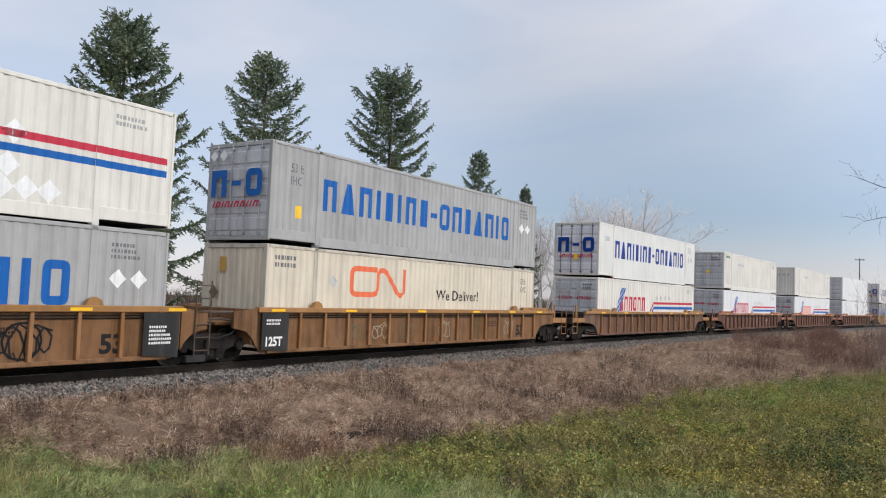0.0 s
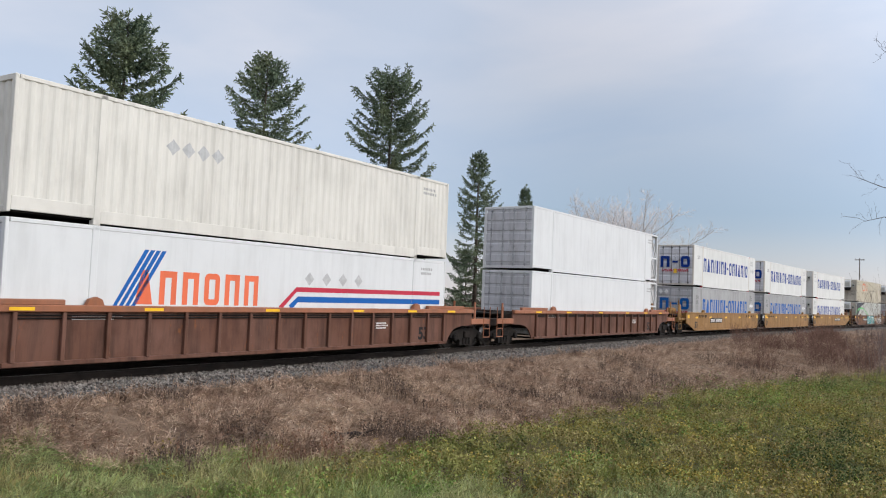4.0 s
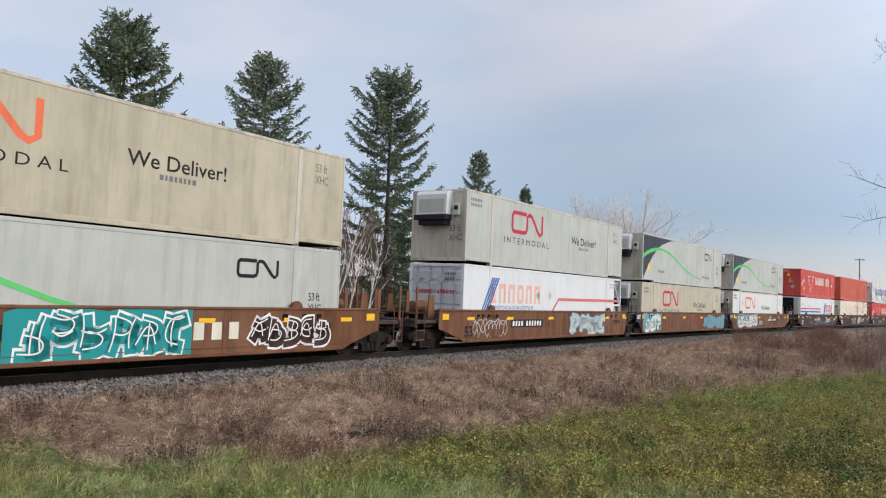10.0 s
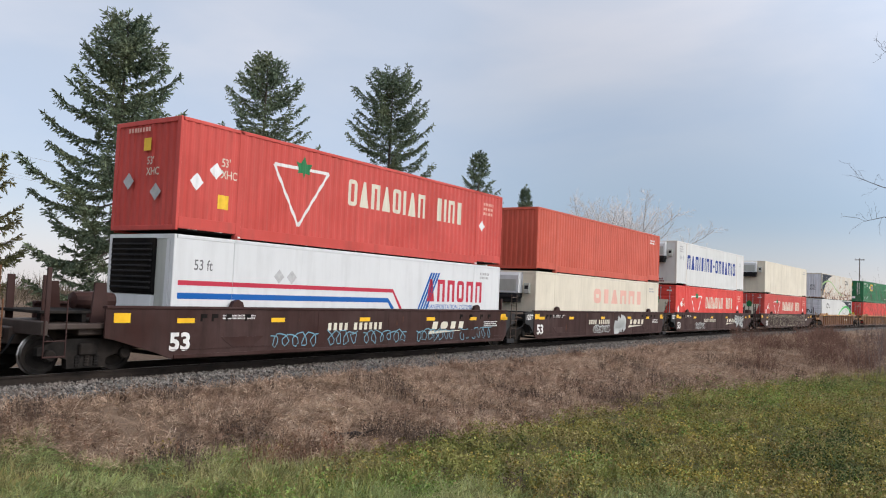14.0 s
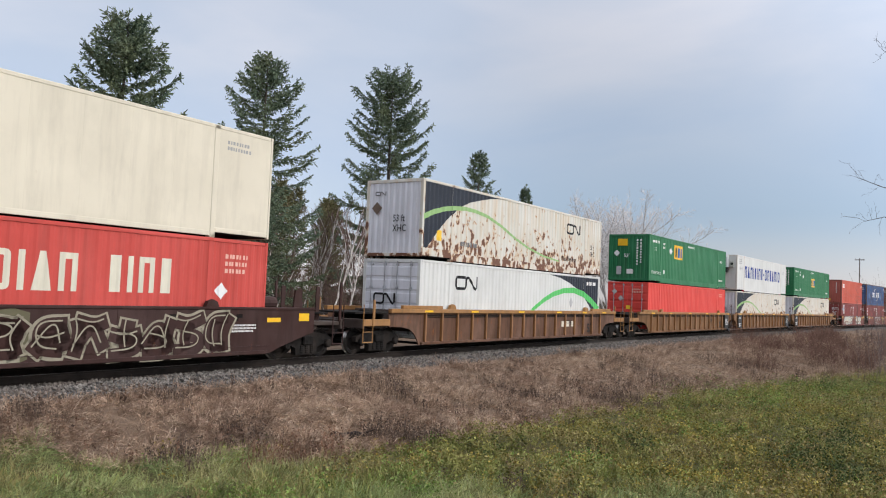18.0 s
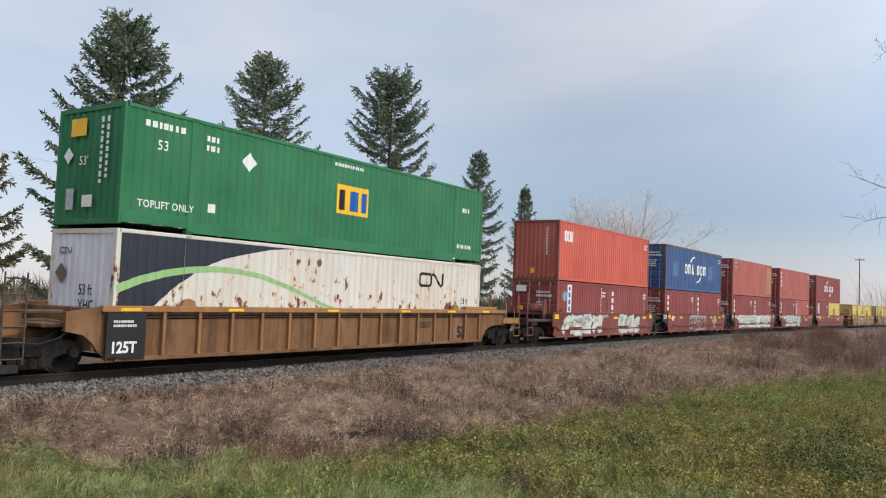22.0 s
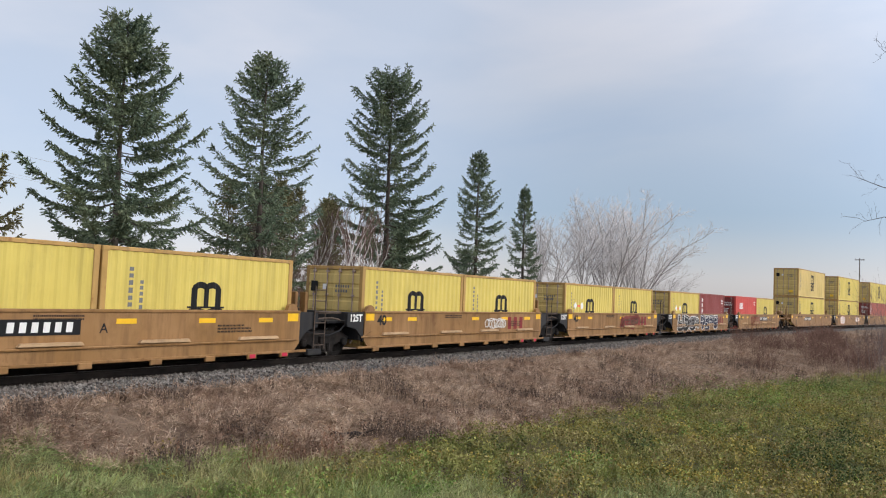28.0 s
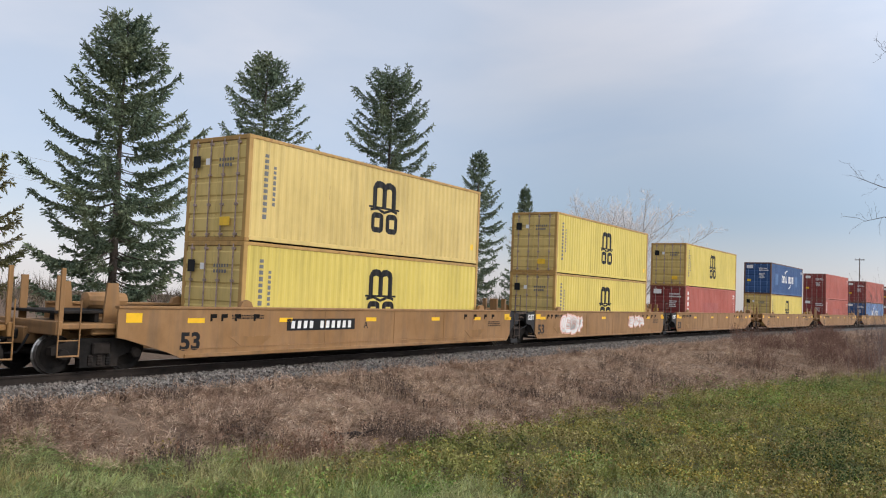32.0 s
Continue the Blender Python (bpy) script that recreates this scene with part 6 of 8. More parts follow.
def leafy(name, spots, mat, label, seed, per, size, wide, hgt):
    """Weeds at (x, y, scale): mounds of small tilted leaves."""
    rng = np.random.default_rng(seed)
    at = np.array([(x, y, floor_z(x, y), s) for x, y, s in spots])
    at = np.repeat(at, per, axis=0)
    n = len(at)
    s = at[:, 3]
    off = rng.normal(0, wide, (n, 2)) * s[:, None]
    top = hgt * s * np.exp(-(off ** 2).sum(1) / (2 * (1.3 * wide * s) ** 2))
    root = np.stack([at[:, 0] + off[:, 0], at[:, 1] + off[:, 1], at[:, 2] + top * rng.uniform(0.15, 1.0, n)], 1)
    way = rng.normal(0, 1, (n, 3)) * (1, 1, 0.45)
    way /= np.linalg.norm(way, axis=1)[:, None]
    long = size * rng.uniform(0.6, 1.4, n)
    ob = part(name, quad_sheet(name, kites(root, root + way * long[:, None], long * rng.uniform(0.22, 0.42, n), long * 0.1, rng)), mat, None)
    return tagged(ob, label, "weeds", kind="stuff")


def seed_heads(name, spots, mat, label, seed, per, hgt, wide):
    """Dead weeds at (x, y, scale): thin upright stems with dark tufted heads."""
    rng = np.random.default_rng(seed)
    at = np.array([(x, y, floor_z(x, y), s) for x, y, s in spots])
    at = np.repeat(at, per, axis=0)
    n = len(at)
    s = at[:, 3]
    off = rng.normal(0, wide, (n, 2)) * s[:, None]
    root = np.stack([at[:, 0] + off[:, 0], at[:, 1] + off[:, 1], at[:, 2] - 0.02], 1)
    long = hgt * s * rng.uniform(0.5, 1.1, n)
    tip = root + np.concatenate([rng.normal(0, 0.16, (n, 2)) + off * 0.5, np.ones((n, 1))], 1) * long[:, None]
    sheets = [kites(root, tip, np.full(n, 0.0045), np.zeros(n), rng)]
    for k in range(5):
        p = root + (tip - root) * rng.uniform(0.5, 1.0, (n, 1))
        way = rng.normal(0, 1, (n, 3)) + (0, 0, 0.6)
        way /= np.linalg.norm(way, axis=1)[:, None]
        l = rng.uniform(0.02, 0.055, n)
        sheets.append(kites(p, p + way * l[:, None], l * 0.32, np.zeros(n), rng))
    ob = part(name, quad_sheet(name, np.concatenate(sheets)), mat, None)
    return tagged(ob, label, "weeds", kind="stuff")


def build_grass():
    rng = random.Random(11)
    brown, wisps, green, straw, lawn, yellow, vivid, dark, russet, dead, meadow, faded = [], [], [], [], [], [], [], [], [], [], [], []

    def scatter(count, near, far, power):
        for _ in range(count):
            r = near + (far - near) * rng.random() ** power
            a = radians(57.8 + rng.uniform(-32, 32))
            x, y = EYE[0] + r * math.sin(a), EYE[1] + r * math.cos(a)
            yield r, x, y, y - track_y(x)

    def edge(x, y):
        return verge_edge(x) + 0.9 * noise.noise((x * 0.6, y * 0.6, 1)) + rng.gauss(0, 0.25)

    for r, x, y, d in scatter(60000, 8, 95, 1.7):
        e = edge(x, y)
        if e < d < -2.42 - 0.2 * smooth(14, 26, x) + 0.25 * noise.noise((x * 0.8, 0, 3)):
            lump = noise.noise((x * 0.8, y * 0.8, 9)) + 0.5 * noise.noise((x * 2.1, y * 2.1, 3))
            if noise.noise((x * 2.6, y * 2.6, 41)) < -0.12 and rng.random() < 0.6:
                continue
            grown = (0.85 + 0.75 * lump + 0.45 * smooth(20, 60, r)) * rng.uniform(0.7, 1.3)
            (brown if rng.random() < 0.72 else wisps).append((x, y, max(0.35, grown)))
            patch = noise.noise((x * 0.5, y * 0.5, 29)) + 0.4 * noise.noise((x * 1.4, y * 1.4, 30))
            if patch > 0.22 and rng.random() < 0.16:
                dead.append((x, y, rng.uniform(0.45, 0.9)))
            if d < e + 1.1 and rng.random() < 0.03:
                russet.append((x, y, rng.uniform(0.5, 1.0)))
    for r, x, y, d in scatter(46000, 6.6, 70, 1.7):
        if d >= edge(x, y):
            continue
        lush = noise.noise((x * 0.35, y * 0.35, 5)) + 0.5 * noise.noise((x * 1.1, y * 1.1, 8))
        knot = noise.noise((x * 1.7, y * 1.7, 51))
        if knot < -0.15 and rng.random() < 0.55:
            continue
        tall = max(0.4, 0.85 + 0.55 * lush + 0.5 * knot + 0.3 * smooth(15, 45, r))
        if x < 15 and noise.noise((x * 0.25, y * 0.4, 33)) + 0.06 * (12 - x) + rng.gauss(0, 0.2) > 0.05:
            lawn.append((x, y, tall))
            continue
        mix = noise.noise((x * 0.45, y * 0.7, 21)) + rng.gauss(0, 0.3)
        away = smooth(6, 18, x)
        if rng.random() < 0.62 * smooth(9, 15, x):
            (meadow if mix > -0.05 else faded).append((x, y, tall * rng.uniform(0.7, 1.2)))
        else:
            (green if mix > -0.10 else straw).append((x, y, tall))
        if rng.random() < away * (0.14 + 0.34 * smooth(-0.1, 0.5, noise.noise((x * 0.4, y * 0.4, 44)))):
            yellow.append((x, y, rng.uniform(0.5, 1.2)))
        if noise.noise((x * 0.45, y * 0.45, 61)) > 0.12 and rng.random() < 0.16:
            vivid.append((x, y, rng.uniform(0.5, 1.0)))
        if noise.noise((x * 0.6, y * 0.6, 71)) > 0.30 and rng.random() < 0.07 * away:
            dark.append((x, y, rng.uniform(0.4, 0.8)))
        if noise.noise((x * 0.7, y * 0.7, 81)) > 0.36 and rng.random() < 0.06:
            dead.append((x, y, rng.uniform(0.3, 0.5)))

    def clump(into, x, y, r, n, lo, hi):
        into += [(x + rng.gauss(0, r), y + rng.gauss(0, r), rng.uniform(lo, hi)) for _ in range(n)]
    # growth that stands out: leafy bushes, bright tufts, dead weed thickets
    for x, y, r, n in ((17.8, -15.0, 0.55, 34), (16.2, -15.6, 0.4, 16), (16.6, -11.5, 0.22, 10), (22.0, -15.0, 0.5, 14), (34.5, -13.4, 0.7, 20), (20.5, -14.6, 0.5, 12)):
        clump(dark, x, y, r, n, 1.0, 1.6)
    for x, y, r, n in ((8.3, -8.1, 0.18, 12), (8.5, -8.9, 0.22, 14), (9.6, -9.0, 0.3, 10), (11.1, -9.7, 0.35, 22), (10.5, -10.4, 0.3, 14), (28.5, -12.0, 1.3, 70), (32, -12.6, 1.6, 80), (35.5, -13.8, 1.5, 70), (26.0, -11.6, 0.9, 40), (14.5, -11.5, 0.5, 14)):
        clump(vivid, x, y, r, n, 0.9 + 0.4 * (x > 20), 1.4 + 0.5 * (x > 20))
    for x, y, r, n in ((14.9, -13.5, 0.7, 60), (14.9, -14.3, 0.8, 50), (9.6, -5.2, 0.12, 7), (27.0, -13.5, 1.4, 60)):
        clump(yellow, x, y, r, n, 0.9, 1.5)
    for x, y, r, n in ((8.4, -3.3, 0.22, 16), (9.45, -5.75, 0.28, 22), (11.3, -5.5, 0.4, 22), (17.1, -4.9, 0.6, 30), (24.0, -8.4, 0.8, 60), (14.6, -7.2, 0.45, 34), (13.9, -7.0, 0.3, 20), (32, -6.3, 1.0, 40), (29, -8.6, 1.2, 50), (21, -6.8, 0.8, 30), (40, -9.0, 1.6, 60), (12.1, -11.0, 0.15, 5)):
        clump(dead, x, y, r, n, 0.6, 1.1)
    for x, y, r, n in ((10.6, -6.7, 0.35, 16), (11.3, -6.9, 0.35, 16), (12.2, -6.9, 0.4, 14)):
        clump(russet, x, y, r, n, 0.6, 1.1)
    dry = blade_material("dry_grass_blade", (0.27, 0.182, 0.125), (0.55, 0.405, 0.290), (0.265, 0.172, 0.125), (0.18, 0.118, 0.088))
    pale = blade_material("bleached_grass_blade", (0.40, 0.29, 0.21), (0.65, 0.51, 0.385), (0.37, 0.26, 0.185))
    fresh = blade_material("green_grass_blade", (0.125, 0.145, 0.040), (0.30, 0.305, 0.090), (0.28, 0.23, 0.09), (0.125, 0.170, 0.044), 0.75)
    yellowed = blade_material("pale_grass_blade", (0.22, 0.19, 0.08), (0.41, 0.345, 0.16), (0.235, 0.225, 0.078), (0.285, 0.195, 0.092), 0.75)
    bright = blade_material("lush_grass_blade", (0.165, 0.235, 0.082), (0.36, 0.41, 0.17), (0.46, 0.395, 0.21), (0.145, 0.225, 0.078), 0.8)
    golden = blade_material("yellowing_weed_leaf", (0.20, 0.19, 0.042), (0.48, 0.365, 0.085), (0.200, 0.200, 0.052), (0.32, 0.185, 0.062), 0.9)
    deep = blade_material("dark_weed_leaf", (0.034, 0.055, 0.022), (0.110, 0.145, 0.048), (0.060, 0.080, 0.032))
    leaf = blade_material("bright_weed_leaf", (0.085, 0.165, 0.038), (0.235, 0.345, 0.085), (0.19, 0.245, 0.060))
    rusty = blade_material("russet_weed", (0.160, 0.085, 0.058), (0.33, 0.190, 0.120), (0.135, 0.085, 0.062))
    withered = blade_material("withered_weed", (0.062, 0.045, 0.035), (0.21, 0.150, 0.112), (0.100, 0.070, 0.054))
    tufts("dry_grass", brown, dry, "dry brown matted grass on the bank", 1, 24, 0.34, 0.006, 0.10, 1.6, (-0.1, -0.45))
    tufts("bleached_grass", wisps, pale, "bleached straw-coloured grass lying on the bank", 2, 20, 0.36, 0.0055, 0.09, 1.9, (-0.1, -0.6))
    tufts("field_grass", green, fresh, "green autumn grass in the field", 3, 15, 0.27, 0.0055, 0.11, 0.9)
    tufts("pale_grass", straw, yellowed, "pale yellowing grass in the field", 4, 15, 0.30, 0.005, 0.11, 0.9)
    tufts("lush_grass", lawn, bright, "bright green long grass in the near field", 5, 14, 0.32, 0.0036, 0.10, 1.3, (0.1, -0.2))
    seed_heads("dead_weeds", dead, withered, "dead dark brown weeds with dry seed heads", 6, 7, 0.55, 0.10)
    seed_heads("russet_weeds", russet, rusty, "russet weeds along the foot of the bank", 7, 5, 0.50, 0.10)
    olive = blade_material("olive_weed_leaf", (0.105, 0.120, 0.034), (0.315, 0.315, 0.098), (0.260, 0.220, 0.078), (0.125, 0.175, 0.046), 0.8)
    buff = blade_material("buff_weed_leaf", (0.17, 0.145, 0.056), (0.42, 0.345, 0.15), (0.165, 0.150, 0.052), (0.20, 0.125, 0.058), 0.8)
    leafy("meadow_weeds", meadow, olive, "olive green low weeds covering the field", 11, 17, 0.058, 0.12, 0.30)
    leafy("faded_weeds", faded, buff, "buff and brown fading weeds in the field", 12, 17, 0.055, 0.12, 0.30)
    leafy("yellow_weeds", yellow, golden, "yellowing broad-leaved weeds in the field", 8, 24, 0.042, 0.13, 0.34)
    leafy("bright_weeds", vivid, leaf, "bright green low weeds in the field", 9, 26, 0.042, 0.13, 0.36)
    leafy("dark_weeds", dark, deep, "dark green leafy weeds in the field", 10, 44, 0.048, 0.11, 0.45)


# ---------------------------------------------------------------- trees
def bark(name, col):
    return simple(name, col, 0.9, 0.0, 0.4, 9, 0.5, 0.2)


def leaf_material(name, a, b2, c2):
    m, t, b = nodes_of(name)
    geo = tnode(t, "ShaderNodeNewGeometry")
    co = tnode(t, "ShaderNodeTexCoord").outputs["Object"]
    c = blend(t, geo.outputs["Random Per Island"], a, b2)
    c = blend(t, times(t, ranged(t, noise_at(t, co, 0.5), 0.45, 0.7), 0.7), c, c2)
    t.links.new(c, b.inputs["Base Color"])
    b.inputs["Roughness"].default_value = 0.75
    b.inputs["Specular IOR Level"].default_value = 0.25
    return m


NEEDLES = leaf_material("spruce_needles", (0.052, 0.084, 0.058), (0.190, 0.240, 0.148), (0.180, 0.198, 0.098))
PINE = leaf_material("olive_pine_needles", (0.085, 0.095, 0.045), (0.21, 0.205, 0.095), (0.19, 0.13, 0.06))
SPRUCE_BARK = bark("spruce_bark", (0.075, 0.062, 0.052))


def spruce(x, y, height, radius, seed, label, bare=0.0, density=1.0, power=0.50, cap=0.80, needles=None):
    """A spruce: tapered trunk, sagging limbs with upturned tips, side twigs that hang and carry tufts of needles."""
    rng = random.Random(seed)
    root = thing("spruce_tree", label, "tree", "spruces behind the track")
    base = ground_z(x, y)
    root.location = (x, y, base - 0.05)
    h = height - base
    trunk = Mesh().tube([(0, 0, 0), (0.03, 0.02, h * 0.3), (-0.04, 0.03, h * 0.65), (0, 0, h * 0.985)], 0.015 * h, 0.012, 9)
    part("trunk", trunk, SPRUCE_BARK, root, smooth=True)
    limbs, feet, ends, sizes = Mesh(), [], [], []

    def twig(p, d, long):
        """A hanging side twig with needle tufts along it."""
        k = max(4, int(long * 26 * density))
        for j in range(k):
            q = (j + rng.random()) / k
            s = p + d * (long * q) + Vector((0, 0, -0.22 * long * q * q))
            w = (d * 1.2 + Vector((rng.gauss(0, 0.5), rng.gauss(0, 0.5), rng.gauss(-0.05, 0.40)))).normalized()
            l = rng.uniform(0.13, 0.25)
            feet.append(tuple(s))
            ends.append(tuple(s + w * l))
            sizes.append(l * rng.uniform(0.12, 0.21))

    z = h * 0.09
    while z < h * 0.965:
        t = z / h
        reach = radius * min((1 - t) ** power, cap) * (0.80 + 0.20 * smooth(0.05, 0.40, t)) * (1 - 0.30 * smooth(0.88, 1.0, t)) + 0.08
        count = rng.choice((5, 6, 6, 7))
        for i in range(count):
            if rng.random() < bare * (1.15 - t):
                continue
            a = 6.283 * (i + rng.uniform(-0.35, 0.35)) / count + z * 1.7
            r = reach * rng.choice((rng.uniform(0.45, 0.75), rng.uniform(0.75, 1.0), rng.uniform(0.85, 1.12)))
            rise = min((0.95 * (t - 0.42) if t > 0.42 else 0.35 * (t - 0.42)) + rng.uniform(-0.12, 0.12), 0.50)
            foot = z + rng.uniform(-0.2, 0.2)
            out = Vector((math.cos(a), math.sin(a), 0))
            across = Vector((-out.y, out.x, 0))
            bow = across * r * rng.uniform(-0.12, 0.12)
            pts = [Vector((0, 0, foot)) + out * r * q + bow * q * q + Vector((0, 0, r * (rise * q - 0.40 * q * (1 - q) + 0.14 * q ** 3))) for q in (0, 0.17, 0.33, 0.5, 0.67, 0.83, 1.0)]
            limbs.tube([tuple(p) for p in pts], 0.042 * (1 - t) + 0.012, 0.006, 4)
            k = max(6, int(r * 7.5 * density + 3))
            start = 0.08 if t > 0.75 else 0.20
            for j in range(k):
                q = start + (1 - start) * (j + rng.uniform(0.2, 0.8)) / k
                g = min(int(q * 6), 5)
                p = pts[g].lerp(pts[g + 1], q * 6 - g)
                d = (pts[g + 1] - pts[g]).normalized()
                long = (0.19 + 0.15 * r * (1 - q) ** 0.6 * min(1.0, q * 3)) * rng.uniform(0.6, 1.25)
                for sg in (-1, 1):
                    twig(p, (d * rng.uniform(0.5, 1.0) + across * sg * rng.uniform(0.35, 0.8) + Vector((0, 0, rng.uniform(-0.45, 0.15)))).normalized(), min(long, 0.65))
                if rng.random() < 0.5:
                    twig(p, (d * 0.6 + Vector((0, 0, -0.9))).normalized(), rng.uniform(0.12, 0.34))
            twig(pts[5], (pts[6] - pts[5]).normalized(), r * 0.17 + 0.10)
        z += (0.56 if t < 0.6 else 0.44 if t < 0.8 else 0.30) * rng.uniform(0.75, 1.25)
    for j in range(5):
        a = 1.257 * j
        twig(Vector((0, 0, h * (0.945 + 0.008 * j))), Vector((0.45 * math.cos(a), 0.45 * math.sin(a), 0.9)).normalized(), 0.30)
    twig(Vector((0, 0, h * 0.97)), Vector((0, 0, 1)), 0.35)
    part("branchwork", limbs, SPRUCE_BARK, root)["kind"] = "stuff"
    n = len(feet)
    part("crown", quad_sheet("crown", kites(np.array(feet), np.array(ends), np.array(sizes), np.zeros(n), np.random.default_rng(seed))), needles or NEEDLES, root, "dark green needle sprays")
    return root


TWIG = simple("grey_twigs", (0.65, 0.625, 0.61), 0.9, 0.0, 0.25, 4, 0.2, 0.1)
BIRCH = simple("pale_birch_bark", (0.60, 0.56, 0.52), 0.85, 0.0, 0.35, 4, 0.3, 0.15)
POPLAR = simple("grey_poplar_bark", (0.43, 0.41, 0.39), 0.85, 0.0, 0.35, 4, 0.3, 0.15)
RUDDY = simple("reddish_twigs", (0.165, 0.112, 0.092), 0.9, 0.0, 0.3, 4)
BRUSH = simple("brown_brush_twigs", (0.155, 0.092, 0.070), 0.9, 0.0, 0.35, 1.5, 0.2, 0.1)
WITHERED = simple("withered_brown_leaves", (0.135, 0.078, 0.058), 0.9, 0.0, 0.45, 2.5, 0.2, 0.1)
SAPLING = simple("grey_sapling_bark", (0.15, 0.12, 0.11), 0.9, 0.0, 0.3, 3, 0.2, 0.1)


def bare_tree(x, y, height, spread, seed, label, stem=None, twig=None, levels=3, fine=0.013, name="bare_tree", fan=5, stems_at_foot=1, boll=0.012, trunk=0.72):
    """A leafless tree: stems that fork over and over into fine twigs."""
    rng = random.Random(seed)
    root = thing(name, label, "tree", "leafless trees")
    base = ground_z(x, y)
    root.location = (x, y, base - 0.05)
    h = height - base
    stems, twigs = Mesh(), Mesh()

    def grow(p, d, l, r, lev):
        pts, q, dd = [p], p, d
        n = 3 if lev < 2 else 2 if lev < levels else 1
        for i in range(n):
            dd = (dd + Vector((rng.gauss(0, 0.14), rng.gauss(0, 0.14), rng.gauss(0.06, 0.08)))).normalized()
            q = q + dd * l / n
            pts.append(q)
        (stems if lev < 2 else twigs).tube([tuple(a) for a in pts], r, max(r * 0.45, fine * 0.6), 6 if lev == 0 else 4 if lev < 2 else 3)
        if lev >= levels:
            return
        k = fan + (2 if lev == 0 else 0)
        for i in range(k):
            t = (0.30 if lev == 0 else 0.15) + (0.70 if lev == 0 else 0.85) * (i + rng.random()) / k
            g = min(int(t * n), n - 1)
            s = pts[g].lerp(pts[g + 1], t * n - g)
            side = dd.orthogonal().normalized()
            side.rotate(Matrix.Rotation(rng.uniform(0, 6.283), 3, dd))
            nd = (dd * rng.uniform(0.7, 1.1) + side * spread * rng.uniform(0.5, 1.0)).normalized()
            grow(s, nd, l * rng.uniform(0.36, 0.58) * (1.15 - 0.35 * t), max(r * 0.45, fine), lev + 1)
    for i in range(stems_at_foot):
        a = 6.283 * i / stems_at_foot + rng.random()
        lean = 0.0 if stems_at_foot == 1 else rng.uniform(0.05, 0.32)
        grow(Vector((0.2 * lean * math.cos(a), 0.2 * lean * math.sin(a), 0)), Vector((math.cos(a) * lean, math.sin(a) * lean, 1)).normalized(), h * trunk * rng.uniform(0.85, 1.05), boll * h, 0)
    part("trunk", stems, stem or BIRCH, root)
    part("branchwork", twigs, twig or TWIG, root)["kind"] = "stuff"
    return root


def shrub(x, y, height, width, seed, label, mat, stems=26, forks=5, thick=0.010, leaves=0):
    """A leafless thicket of upright twigs."""
    rng = random.Random(seed)
    root = thing("shrub", label, "shrub", "shrubs on the bank")
    root.location = (x, y, ground_z(x, y) - 0.05)
    m = Mesh()
    for i in range(stems):
        a, o = rng.uniform(0, 6.283), width * 0.5 * math.sqrt(rng.random())
        foot = Vector((o * math.cos(a), o * math.sin(a), 0))
        d = Vector((math.cos(a) * rng.uniform(0, 0.5), math.sin(a) * rng.uniform(0, 0.5), 1)).normalized()
        l = height * rng.uniform(0.55, 1.05)
        mid = foot + d * l * 0.5 + Vector((rng.gauss(0, 0.06), rng.gauss(0, 0.06), 0))
        tip = foot + d * l + Vector((rng.gauss(0, 0.15), rng.gauss(0, 0.15), 0))
        m.tube([tuple(foot), tuple(mid), tuple(tip)], thick, thick * 0.4, 3)
        for q in range(forks):
            s = foot.lerp(mid, rng.uniform(0.3, 1)) if q % 2 else mid.lerp(tip, rng.random() * 0.8)
            e = s + (d + Vector((rng.gauss(0, 0.55), rng.gauss(0, 0.55), 0))).normalized() * l * rng.uniform(0.2, 0.45)
            m.tube([tuple(s), tuple(e)], thick * 0.6, thick * 0.3, 3)
    part("branchwork", m, mat, root)["kind"] = "stuff"
    if leaves:
        dice = np.random.default_rng(seed)
        o = width * 0.5 * np.sqrt(dice.random(leaves))
        a = dice.uniform(0, 6.283, leaves)
        p = np.stack([o * np.cos(a), o * np.sin(a), height * (1 - 0.5 * (2 * o / width) ** 2) * dice.uniform(0.1, 0.95, leaves)], 1)
        way = dice.normal(0, 1, (leaves, 3))
        way *= (dice.uniform(0.03, 0.09, leaves) / np.linalg.norm(way, axis=1))[:, None]
        part("leaves", quad_sheet("leaves", kites(p, p + way, np.full(leaves, 0.014), np.zeros(leaves), dice)), WITHERED, root, "withered brown leaves")["kind"] = "stuff"
    return root


